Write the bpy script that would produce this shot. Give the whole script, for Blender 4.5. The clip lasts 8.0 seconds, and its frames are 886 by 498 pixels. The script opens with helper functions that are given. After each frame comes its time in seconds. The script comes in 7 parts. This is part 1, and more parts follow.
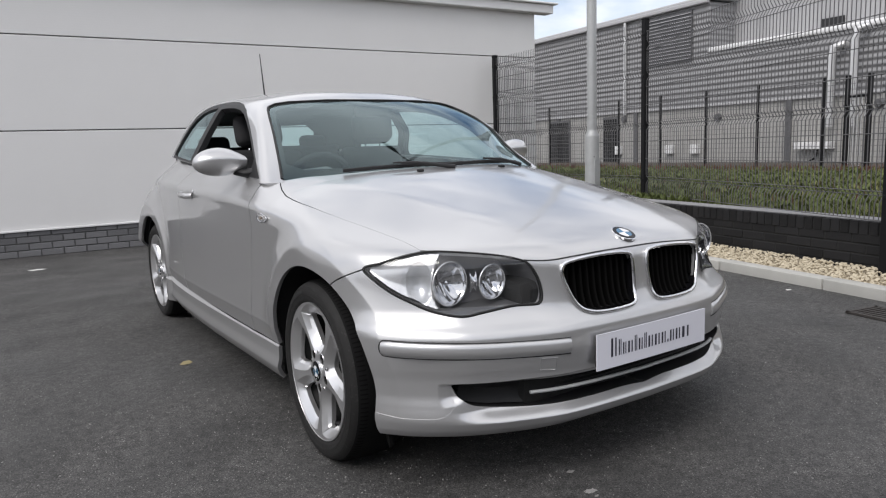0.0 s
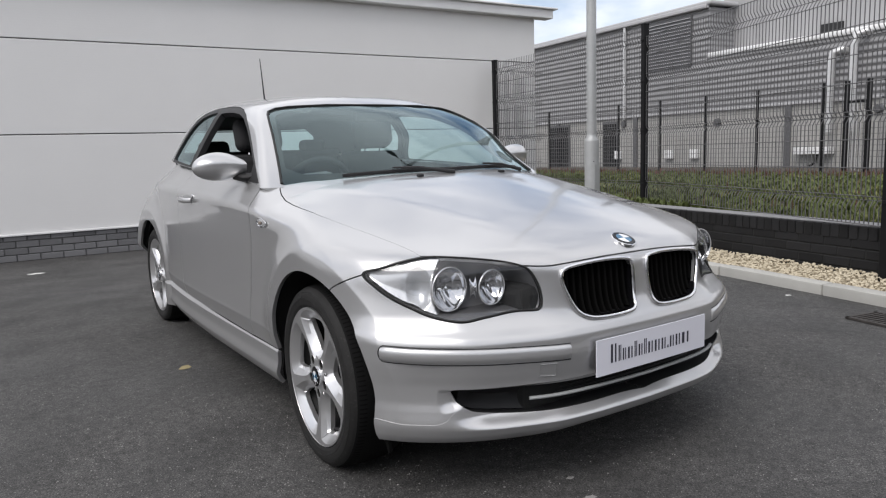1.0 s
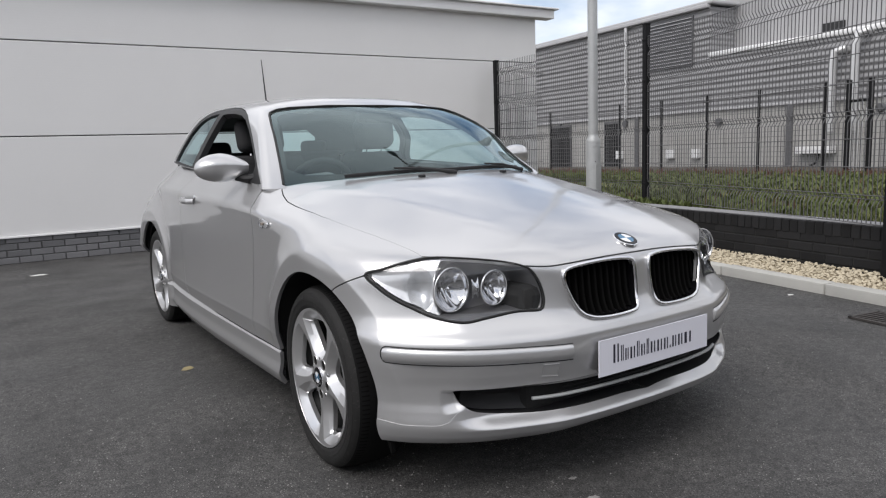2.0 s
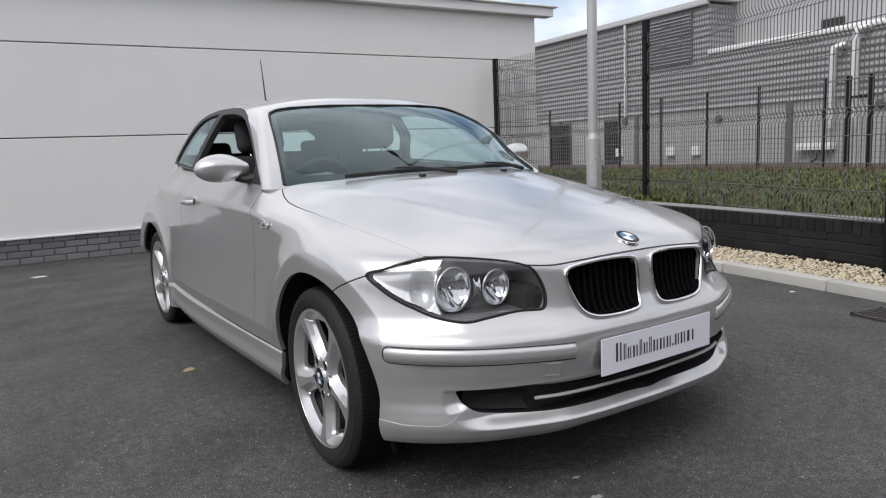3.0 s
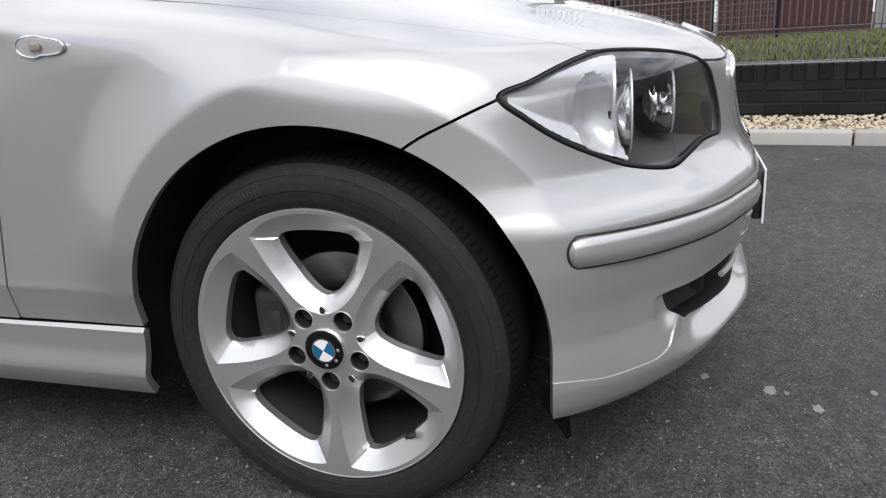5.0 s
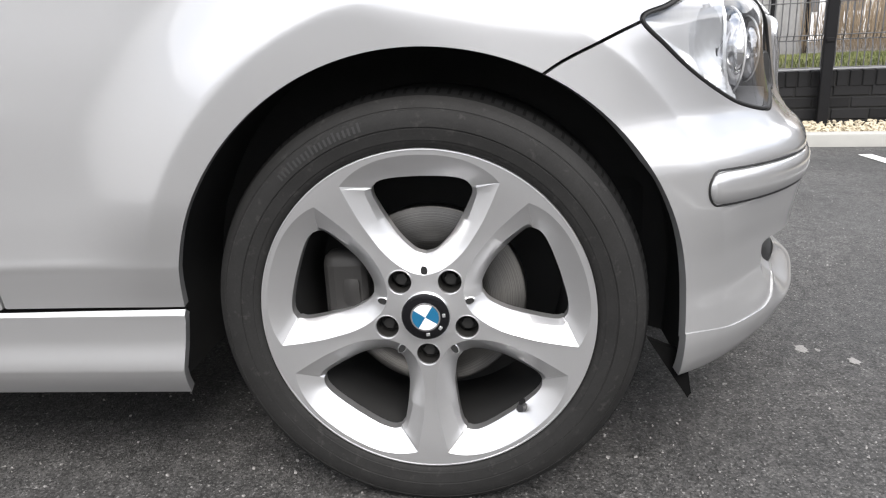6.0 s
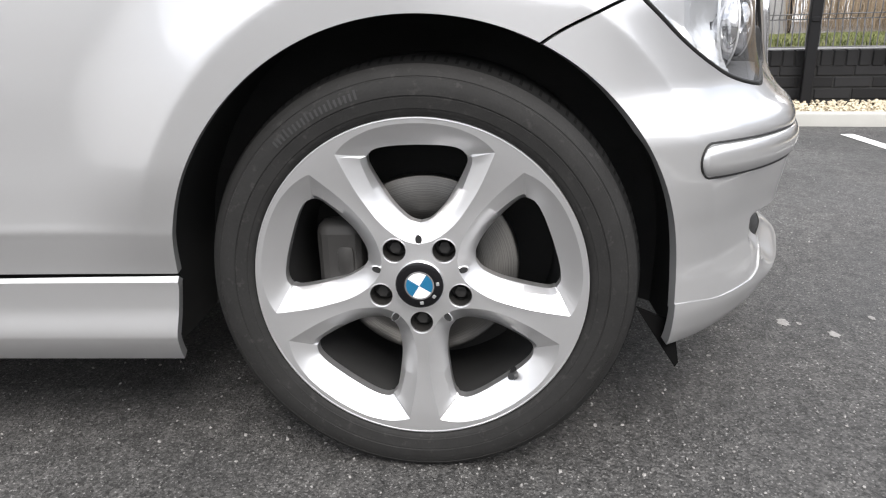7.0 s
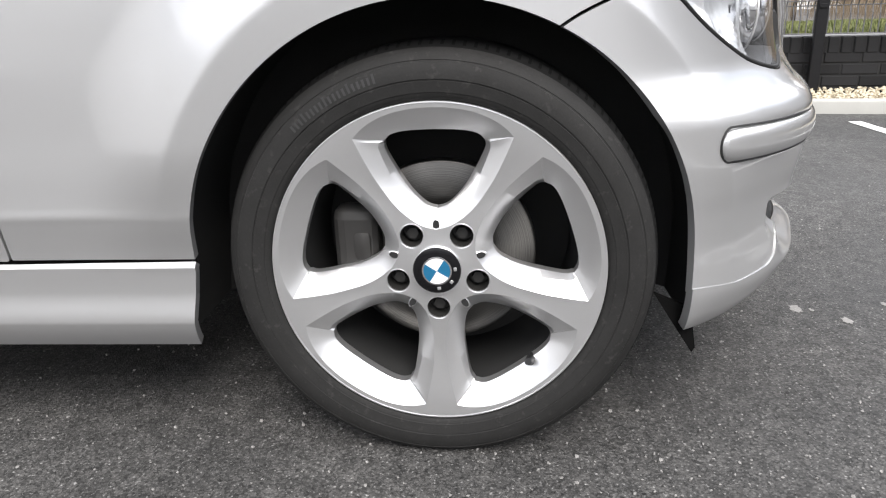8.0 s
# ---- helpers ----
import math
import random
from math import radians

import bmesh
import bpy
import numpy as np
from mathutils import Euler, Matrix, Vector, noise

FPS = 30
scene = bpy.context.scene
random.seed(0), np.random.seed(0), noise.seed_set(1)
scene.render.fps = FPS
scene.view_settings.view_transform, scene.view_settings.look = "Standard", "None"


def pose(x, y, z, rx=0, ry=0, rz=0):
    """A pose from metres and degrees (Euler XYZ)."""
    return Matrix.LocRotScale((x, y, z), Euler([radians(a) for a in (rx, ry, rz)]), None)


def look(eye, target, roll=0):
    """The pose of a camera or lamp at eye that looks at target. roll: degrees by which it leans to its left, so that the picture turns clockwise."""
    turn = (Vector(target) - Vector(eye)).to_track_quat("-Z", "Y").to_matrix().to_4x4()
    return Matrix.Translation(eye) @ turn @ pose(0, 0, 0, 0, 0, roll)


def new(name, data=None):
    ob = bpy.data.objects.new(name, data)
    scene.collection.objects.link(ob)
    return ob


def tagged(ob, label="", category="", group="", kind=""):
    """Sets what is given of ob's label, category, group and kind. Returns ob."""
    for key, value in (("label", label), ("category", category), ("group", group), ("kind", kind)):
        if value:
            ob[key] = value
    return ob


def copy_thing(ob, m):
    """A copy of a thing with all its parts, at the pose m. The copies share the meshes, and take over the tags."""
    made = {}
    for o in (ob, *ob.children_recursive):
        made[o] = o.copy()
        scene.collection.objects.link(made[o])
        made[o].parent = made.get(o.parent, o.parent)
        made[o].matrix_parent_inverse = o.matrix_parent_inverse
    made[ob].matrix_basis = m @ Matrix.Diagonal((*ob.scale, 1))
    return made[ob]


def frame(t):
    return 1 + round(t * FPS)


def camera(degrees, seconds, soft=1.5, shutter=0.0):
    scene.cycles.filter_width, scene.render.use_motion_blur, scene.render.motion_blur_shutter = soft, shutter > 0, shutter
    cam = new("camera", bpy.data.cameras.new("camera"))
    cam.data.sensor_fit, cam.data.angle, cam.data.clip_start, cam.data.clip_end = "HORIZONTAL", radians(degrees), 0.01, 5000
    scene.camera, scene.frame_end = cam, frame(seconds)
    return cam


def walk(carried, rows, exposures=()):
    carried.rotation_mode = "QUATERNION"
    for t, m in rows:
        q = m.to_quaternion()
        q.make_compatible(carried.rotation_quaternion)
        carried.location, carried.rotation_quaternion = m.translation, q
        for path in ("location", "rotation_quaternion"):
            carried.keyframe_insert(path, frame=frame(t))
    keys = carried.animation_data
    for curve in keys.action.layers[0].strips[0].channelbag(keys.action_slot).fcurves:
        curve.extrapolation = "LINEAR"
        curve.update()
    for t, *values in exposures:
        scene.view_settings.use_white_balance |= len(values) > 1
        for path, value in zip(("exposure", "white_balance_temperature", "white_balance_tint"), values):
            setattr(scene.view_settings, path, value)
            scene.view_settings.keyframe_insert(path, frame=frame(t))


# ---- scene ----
cam = camera(64.80, 8.0, 1.2)
PATH = [
    (0, (-1.774, -2.149, 1.041), (-0.666, -0.509, 0.752), -1.99),
    (0.5, (-1.770, -2.146, 1.044), (-0.653, -0.511, 0.766), -2.34),
    (1, (-1.772, -2.146, 1.044), (-0.662, -0.506, 0.767), -1.88),
    (1.5, (-1.774, -2.146, 1.044), (-0.666, -0.504, 0.769), -1.87),
    (3, (-1.772, -2.138, 1.046), (-0.667, -0.495, 0.767), -2.43),
    (3.5, (-1.820, -1.951, 1.014), (-0.688, -0.329, 0.717), -1.15),
    (4, (-1.829, -1.485, 0.994), (-0.476, -0.076, 0.567), -4.13),
    (4.2, (-1.827, -1.251, 0.973), (-0.395, 0.060, 0.492), -7.03),
    (4.4, (-1.815, -1.057, 0.957), (-0.268, 0.112, 0.465), -4.05),
    (4.5, (-1.801, -0.948, 0.931), (-0.192, 0.117, 0.404), -3.31),
    (4.6, (-1.804, -0.853, 0.905), (-0.124, 0.097, 0.380), -3.28),
    (4.7, (-1.799, -0.754, 0.869), (-0.056, 0.078, 0.351), -2.72),
    (4.8, (-1.794, -0.671, 0.843), (-0.018, 0.084, 0.319), -3.55),
    (5, (-1.777, -0.506, 0.785), (0.039, 0.074, 0.179), -4.03),
    (5.1, (-1.764, -0.415, 0.753), (0.085, 0.047, 0.148), -5.20),
    (5.2, (-1.758, -0.345, 0.699), (0.124, 0.051, 0.153), -4.94),
    (6.5, (-1.775, -0.096, 0.661), (0.127, 0.009, 0.054), -2.05),
    (7, (-1.778, -0.094, 0.656), (0.119, 0.028, 0.035), -1.70),
    (7.5, (-1.783, -0.085, 0.631), (0.122, 0.018, 0.030), -1.65),
    (8, (-1.779, -0.072, 0.650), (0.108, 0.056, 0.001), -1.84),
]
walk(cam, [(t, look(eye, target, roll)) for t, eye, target, roll in PATH],
     [(0.0, 0.54, 6580, 12.2), (3.6, 0.54, 6580, 12.2), (4.4, 0.59, 6580, 12.2), (5.2, 0.86, 6600, 12), (6.3, 1.58, 6690, 11.2), (8.0, 1.58, 6690, 11.2)])

# ---- light: bright broken overcast, sky high in front of the car ----
SUN_EL, SUN_AZ = radians(50), radians(252)
world = bpy.data.worlds.new("sky")
scene.world = world
world.use_nodes = True
wn, wl = world.node_tree.nodes, world.node_tree.links
wn.clear()
w_out = wn.new("ShaderNodeOutputWorld")
w_bg = wn.new("ShaderNodeBackground")
w_sky = wn.new("ShaderNodeTexSky")
w_sky.sky_type, w_sky.sun_disc = "NISHITA", False
w_sky.sun_elevation, w_sky.sun_rotation = SUN_EL, SUN_AZ
w_sky.air_density, w_sky.dust_density, w_sky.ozone_density = 1.0, 1.0, 1.0
w_co = wn.new("ShaderNodeTexCoord")
w_map = wn.new("ShaderNodeMapping")
w_map.inputs["Scale"].default_value = (1.0, 1.0, 2.6)
w_noise = wn.new("ShaderNodeTexNoise")
w_noise.inputs["Scale"].default_value, w_noise.inputs["Detail"].default_value = 2.1, 6.0
w_noise.inputs["Roughness"].default_value = 0.55
w_ramp = wn.new("ShaderNodeValToRGB")
w_ramp.color_ramp.elements[0].position, w_ramp.color_ramp.elements[1].position = 0.29, 0.50
w_ramp.color_ramp.elements[0].color = (0, 0, 0, 1)
w_ramp.color_ramp.elements[1].color = (1, 1, 1, 1)
w_tone = wn.new("ShaderNodeTexNoise")
w_tone.inputs["Scale"].default_value, w_tone.inputs["Detail"].default_value = 3.4, 5.0
w_cloud = wn.new("ShaderNodeValToRGB")
w_cloud.color_ramp.elements[0].position, w_cloud.color_ramp.elements[1].position = 0.3, 0.7
w_cloud.color_ramp.elements[0].color = (6.95, 7.2, 7.65, 1)
w_cloud.color_ramp.elements[1].color = (10.2, 10.4, 10.75, 1)
w_mix = wn.new("ShaderNodeMix")
w_mix.data_type = "RGBA"
w_bg.inputs["Strength"].default_value = 0.094
wl.new(w_co.outputs["Generated"], w_map.inputs["Vector"])
wl.new(w_map.outputs["Vector"], w_noise.inputs["Vector"])
wl.new(w_map.outputs["Vector"], w_tone.inputs["Vector"])
wl.new(w_noise.outputs["Fac"], w_ramp.inputs["Fac"])
wl.new(w_tone.outputs["Fac"], w_cloud.inputs["Fac"])
wl.new(w_ramp.outputs["Color"], w_mix.inputs["Factor"])
wl.new(w_sky.outputs["Color"], w_mix.inputs["A"])
wl.new(w_cloud.outputs["Color"], w_mix.inputs["B"])
wl.new(w_mix.outputs["Result"], w_bg.inputs["Color"])
wl.new(w_bg.outputs["Background"], w_out.inputs["Surface"])
sun = new("sun", bpy.data.lights.new("sun", "SUN"))
sun.data.energy, sun.data.angle, sun.data.color = 1.25, radians(30), (1.0, 0.98, 0.95)
sun.matrix_world = look((0, 0, 20), (-20 * math.sin(SUN_AZ) / math.tan(SUN_EL), -20 * math.cos(SUN_AZ) / math.tan(SUN_EL), 0))


# ---- materials ----
def material(name, color, rough=0.5, metal=0.0, coat=0.0, vary=0.0, scale=20.0, grain=0.0, grain_scale=200.0,
             bump=0.0, bump_scale=200.0, spec=0.5, rand=0.0, stretch=(1, 1, 1), trans=0.0, ior=1.45, rough_vary=0.0,
             coat_rough=0.03, blotch=None):
    m = bpy.data.materials.new(name)
    m.use_nodes = True
    n, l = m.node_tree.nodes, m.node_tree.links
    b = n["Principled BSDF"]
    b.inputs["Base Color"].default_value = (*color, 1)
    b.inputs["Roughness"].default_value, b.inputs["Metallic"].default_value = rough, metal
    b.inputs["Coat Weight"].default_value, b.inputs["Coat Roughness"].default_value = coat, coat_rough
    b.inputs["Specular IOR Level"].default_value, b.inputs["IOR"].default_value = spec, ior
    b.inputs["Transmission Weight"].default_value = trans
    co = n.new("ShaderNodeTexCoord")
    mp = n.new("ShaderNodeMapping")
    mp.inputs["Scale"].default_value = stretch
    l.new(co.outputs["Object"], mp.inputs["Vector"])

    def tex(s, d=4.0, rough_=0.6):
        t = n.new("ShaderNodeTexNoise")
        t.inputs["Scale"].default_value, t.inputs["Detail"].default_value = s, d
        t.inputs["Roughness"].default_value = rough_
        l.new(mp.outputs["Vector"], t.inputs["Vector"])
        return t.outputs["Fac"]

    def math_(op, a, c):
        q = n.new("ShaderNodeMath")
        q.operation = op
        for i, v in enumerate((a, c)):
            if isinstance(v, (int, float)):
                q.inputs[i].default_value = v
            else:
                l.new(v, q.inputs[i])
        return q.outputs[0]

    value = None

    def add(fac, amount):
        nonlocal value
        term = math_("MULTIPLY", math_("SUBTRACT", fac, 0.5), amount * 2)
        value = term if value is None else math_("ADD", value, term)

    if vary:
        add(tex(scale), vary)
    if grain:
        add(tex(grain_scale, 2.0), grain)
    if rand:
        info = n.new("ShaderNodeObjectInfo")
        add(info.outputs["Random"], rand)
    if value is not None:
        gain = math_("ADD", value, 1.0)
        mul = n.new("ShaderNodeVectorMath")
        mul.operation = "SCALE"
        mul.inputs[0].default_value = color
        l.new(gain, mul.inputs["Scale"])
        col = mul.outputs[0]
        if blotch:
            bc, bs, lo, hi = blotch
            rp = n.new("ShaderNodeValToRGB")
            rp.color_ramp.elements[0].position, rp.color_ramp.elements[1].position = lo, hi
            l.new(tex(bs, 3.0), rp.inputs["Fac"])
            mx = n.new("ShaderNodeMix")
            mx.data_type = "RGBA"
            l.new(rp.outputs["Color"], mx.inputs["Factor"])
            l.new(col, mx.inputs["A"])
            mx.inputs["B"].default_value = (*bc, 1)
            col = mx.outputs["Result"]
        l.new(col, b.inputs["Base Color"])
    if rough_vary:
        l.new(math_("ADD", math_("MULTIPLY", math_("SUBTRACT", tex(scale * 1.7), 0.5), rough_vary * 2), rough), b.inputs["Roughness"])
    if bump:
        bp = n.new("ShaderNodeBump")
        bp.inputs["Strength"].default_value, bp.inputs["Distance"].default_value = min(bump, 1.0), 0.004
        l.new(tex(bump_scale, 3.0), bp.inputs["Height"])
        l.new(bp.outputs["Normal"], b.inputs["Normal"])
    return m


def glass_material(name, tint, rough=0.0, gloss=0.06, sheen=(1, 1, 1)):
    m = bpy.data.materials.new(name)
    m.use_nodes = True
    n, l = m.node_tree.nodes, m.node_tree.links
    n.remove(n["Principled BSDF"])
    tr, gl, mix, lw, pw, ma = (n.new("ShaderNode" + k) for k in ("BsdfTransparent", "BsdfGlossy", "MixShader", "LayerWeight", "Math", "Math"))
    tr.inputs["Color"].default_value = (*tint, 1)
    gl.inputs["Roughness"].default_value = rough
    gl.inputs["Color"].default_value = (*sheen, 1)
    lw.inputs["Blend"].default_value = 0.5
    pw.operation, ma.operation = "POWER", "MULTIPLY_ADD"
    pw.inputs[1].default_value = 4.0
    ma.inputs[1].default_value, ma.inputs[2].default_value = 1.0 - gloss, gloss
    l.new(lw.outputs["Facing"], pw.inputs[0])
    l.new(pw.outputs[0], ma.inputs[0])
    l.new(ma.outputs[0], mix.inputs["Fac"])
    l.new(tr.outputs[0], mix.inputs[1])
    l.new(gl.outputs[0], mix.inputs[2])
    l.new(mix.outputs[0], n["Material Output"].inputs["Surface"])
    return m


def paint_material():
    m = material("silver_paint", (0.52, 0.52, 0.523), rough=0.36, metal=0.68, coat=1.0, coat_rough=0.025)
    n, l = m.node_tree.nodes, m.node_tree.links
    b = n["Principled BSDF"]
    co, vor, mul = n.new("ShaderNodeTexCoord"), n.new("ShaderNodeTexNoise"), n.new("ShaderNodeMapRange")
    vor.inputs["Scale"].default_value, vor.inputs["Detail"].default_value = 1400.0, 1.0
    mul.inputs["To Min"].default_value, mul.inputs["To Max"].default_value = 0.26, 0.38
    b.inputs["Coat IOR"].default_value = 1.68
    l.new(co.outputs["Object"], vor.inputs["Vector"])
    l.new(vor.outputs["Fac"], mul.inputs["Value"])
    l.new(mul.outputs[0], b.inputs["Roughness"])
    # a light film of road dust and dried drops on the clear coat
    dust, rp = n.new("ShaderNodeTexNoise"), n.new("ShaderNodeMapRange")
    dust.inputs["Scale"].default_value, dust.inputs["Detail"].default_value = 6.0, 8.0
    rp.inputs["From Min"].default_value, rp.inputs["From Max"].default_value = 0.4, 0.75
    rp.inputs["To Min"].default_value, rp.inputs["To Max"].default_value = 0.035, 0.15
    l.new(co.outputs["Object"], dust.inputs["Vector"])
    l.new(dust.outputs["Fac"], rp.inputs["Value"])
    l.new(rp.outputs[0], b.inputs["Coat Roughness"])
    return m


def asphalt_material():
    m = bpy.data.materials.new("asphalt")
    m.use_nodes = True
    n, l = m.node_tree.nodes, m.node_tree.links
    b = n["Principled BSDF"]
    co = n.new("ShaderNodeTexCoord")

    def tex(kind, s, d=3.0):
        t = n.new(kind)
        t.inputs["Scale"].default_value = s
        if kind == "ShaderNodeTexNoise":
            t.inputs["Detail"].default_value = d
        l.new(co.outputs["Object"], t.inputs["Vector"])
        return t

    def ramp(src, p0, c0, p1, c1):
        r = n.new("ShaderNodeValToRGB")
        r.color_ramp.elements[0].position, r.color_ramp.elements[1].position = p0, p1
        r.color_ramp.elements[0].color, r.color_ramp.elements[1].color = (*c0, 1), (*c1, 1)
        l.new(src, r.inputs["Fac"])
        return r.outputs["Color"]

    def mix(kind, a, c, f=1.0):
        q = n.new("ShaderNodeMix")
        q.data_type, q.blend_type = "RGBA", kind
        q.inputs["Factor"].default_value = f
        l.new(a, q.inputs["A"])
        l.new(c, q.inputs["B"])
        return q.outputs["Result"]

    stones = tex("ShaderNodeTexVoronoi", 230.0)
    stone_col = ramp(stones.outputs["Color"], 0.0, (0.011, 0.0108, 0.0106), 1.0, (0.136, 0.133, 0.130))
    cracks = ramp(stones.outputs["Distance"], 0.2, (1, 1, 1), 0.8, (0.6, 0.6, 0.6))
    col = mix("MULTIPLY", stone_col, cracks)
    speck = tex("ShaderNodeTexNoise", 170.0, 2.0)
    col = mix("ADD", col, ramp(speck.outputs["Fac"], 0.61, (0, 0, 0), 0.74, (0.24, 0.238, 0.235)))
    wear = tex("ShaderNodeTexNoise", 2.3, 6.0)
    col = mix("MULTIPLY", col, ramp(wear.outputs["Fac"], 0.3, (0.66, 0.66, 0.66), 0.72, (1.22, 1.215, 1.21)))
    patch = tex("ShaderNodeTexNoise", 26.0, 4.0)
    col = mix("MULTIPLY", col, ramp(patch.outputs["Fac"], 0.34, (0.68, 0.68, 0.68), 0.68, (1.22, 1.215, 1.21)))
    l.new(col, b.inputs["Base Color"])
    dry = tex("ShaderNodeTexNoise", 1.1, 4.0)
    l.new(ramp(dry.outputs["Fac"], 0.35, (0.55, 0.55, 0.55), 0.65, (0.85, 0.85, 0.85)), b.inputs["Roughness"])
    bp = n.new("ShaderNodeBump")
    bp.inputs["Strength"].default_value, bp.inputs["Distance"].default_value = 0.9, 0.004
    rough_tex = tex("ShaderNodeTexNoise", 300.0, 4.0)
    l.new(rough_tex.outputs["Fac"], bp.inputs["Height"])
    l.new(bp.outputs["Normal"], b.inputs["Normal"])
    return m


def rib_material(name, color, pitch, strength=0.5, rough=0.65, axis=2, vary=0.04):
    """Painted metal cladding with fine pressed ribs."""
    m = material(name, color, rough=rough, vary=vary, scale=1.2, grain=0.015, grain_scale=60, rough_vary=0.05)
    n, l = m.node_tree.nodes, m.node_tree.links
    co, sep, ml, sn, bp = (n.new("ShaderNode" + k) for k in ("TexCoord", "SeparateXYZ", "Math", "Math", "Bump"))
    ml.operation, sn.operation = "MULTIPLY", "SINE"
    ml.inputs[1].default_value = 2 * math.pi / pitch
    bp.inputs["Strength"].default_value, bp.inputs["Distance"].default_value = strength, pitch * 0.12
    l.new(co.outputs["Object"], sep.inputs[0])
    l.new(sep.outputs[axis], ml.inputs[0])
    l.new(ml.outputs[0], sn.inputs[0])
    l.new(sn.outputs[0], bp.inputs["Height"])
    l.new(bp.outputs[0], n["Principled BSDF"].inputs["Normal"])
    return m


PAINT = paint_material()
ASPHALT = asphalt_material()
WHITE_PANEL = rib_material("white_cladding", (0.71, 0.707, 0.70), 0.028, 0.025)
TRIM_GREY = material("grey_trim", (0.42, 0.42, 0.43), 0.45, vary=0.05, scale=3)
FLASH_WHITE = material("white_flashing", (0.74, 0.74, 0.74), 0.4, vary=0.05, scale=5)
GREY_BRICK = material("grey_brick", (0.15, 0.15, 0.155), 0.85, vary=0.12, scale=14, grain=0.12, grain_scale=180, bump=0.5, bump_scale=160, rand=0.18)
DARK_MORTAR = material("grey_mortar", (0.10, 0.10, 0.10), 0.95, vary=0.15, scale=30, grain=0.1)
BLACK_BRICK = material("black_brick", (0.015, 0.015, 0.016), 0.8, spec=0.3, vary=0.2, scale=12, grain=0.2, grain_scale=150, bump=0.4, bump_scale=140, rand=0.35, rough_vary=0.12)
BLACK_MORTAR = material("dark_mortar", (0.020, 0.020, 0.020), 0.95, vary=0.2, scale=25)
COPING = material("weathered_grey_coping", (0.24, 0.24, 0.245), 0.85, vary=0.15, scale=10, grain=0.15, rand=0.1)
KERB = material("kerb_concrete", (0.40, 0.395, 0.37), 0.9, vary=0.12, scale=6, grain=0.12, grain_scale=260, bump=0.3, bump_scale=240, rand=0.06)
GRAVEL_BED = material("gravel_bed", (0.33, 0.28, 0.20), 0.95, vary=0.3, scale=30, grain=0.4, grain_scale=90, bump=1.0, bump_scale=80)
STONE = material("pale_gravel", (0.50, 0.44, 0.33), 0.85, vary=0.2, scale=40, rand=0.2)
BLACK_STEEL = material("black_coated_steel", (0.007, 0.007, 0.008), 0.6, spec=0.25, vary=0.2, scale=8, rough_vary=0.08)
WIRE = material("dark_coated_wire", (0.11, 0.11, 0.113), 0.45)
GALV = material("galvanised_steel", (0.42, 0.43, 0.43), 0.5, metal=0.35, vary=0.12, scale=9, grain=0.08, grain_scale=70, rough_vary=0.12)
GREY_CLAD = rib_material("grey_profiled_cladding", (0.26, 0.26, 0.265), 0.16, 1.0, vary=0.06)
PALE_CLAD = rib_material("pale_grey_cladding", (0.36, 0.36, 0.365), 0.9, 0.25, axis=1)
WALL_GREY = material("grey_block_wall", (0.36, 0.355, 0.34), 0.85, vary=0.1, scale=2, grain=0.08, grain_scale=40)
DARK_METAL = material("dark_grey_metal", (0.10, 0.10, 0.105), 0.5, vary=0.1, scale=6)
PIPE = material("zinc_pipe", (0.62, 0.62, 0.62), 0.35, metal=0.5, vary=0.08, scale=10)
PALE_SHEET = material("weathered_grey_sheet", (0.30, 0.30, 0.295), 0.6, vary=0.2, scale=4, grain=0.1, grain_scale=60)
DRY_STEM = material("dry_stems", (0.27, 0.21, 0.145), 0.85, vary=0.5, scale=3)
RED_BRICK = material("red_brick", (0.072, 0.029, 0.027), 0.85, vary=0.22, scale=5, grain=0.2, grain_scale=50, rand=0.2)
SOIL = material("dark_soil", (0.06, 0.05, 0.038), 0.95, vary=0.3, scale=8, grain=0.3, grain_scale=60, bump=0.8, bump_scale=40)
LEAF = material("ground_cover_leaf", (0.092, 0.116, 0.033), 0.7, vary=0.45, scale=3.0, rand=0.0)
SHRUB = material("dark_shrub_leaf", (0.04, 0.055, 0.022), 0.7, vary=0.4, scale=6)
LEAF_RED = material("reddish_twigs", (0.115, 0.052, 0.040), 0.8, vary=0.4, scale=4)
DRY_GRASS = material("dry_grass", (0.19, 0.20, 0.075), 0.8, vary=0.35, scale=5)
LINE_WHITE = material("road_paint", (0.72, 0.72, 0.70), 0.7, vary=0.1, scale=20, grain=0.12, grain_scale=180)
IRON = material("cast_iron", (0.05, 0.045, 0.042), 0.7, vary=0.3, scale=20, bump=0.3)
PAPER = material("litter", (0.6, 0.6, 0.58), 0.8)
DRY_LEAF = material("dry_leaf", (0.26, 0.22, 0.12), 0.8, vary=0.3, scale=60)
TYRE = material("tyre_rubber", (0.0165, 0.0162, 0.0158), 0.72, spec=0.32, blotch=((0.034, 0.033, 0.032), 75.0, 0.60, 0.74), vary=0.38, scale=22, grain=0.25, grain_scale=300, bump=0.12, bump_scale=300, rough_vary=0.08)
# cleaner than the dusty sidewall, and darkened further for the shade on the tread
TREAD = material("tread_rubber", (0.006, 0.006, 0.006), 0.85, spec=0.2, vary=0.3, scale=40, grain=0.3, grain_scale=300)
# groove shade is put into this blacker rubber; the deflector flap shares it
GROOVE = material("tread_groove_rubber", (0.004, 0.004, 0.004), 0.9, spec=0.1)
TYRE_MARK = material("raised_rubber", (0.022, 0.022, 0.022), 0.5)
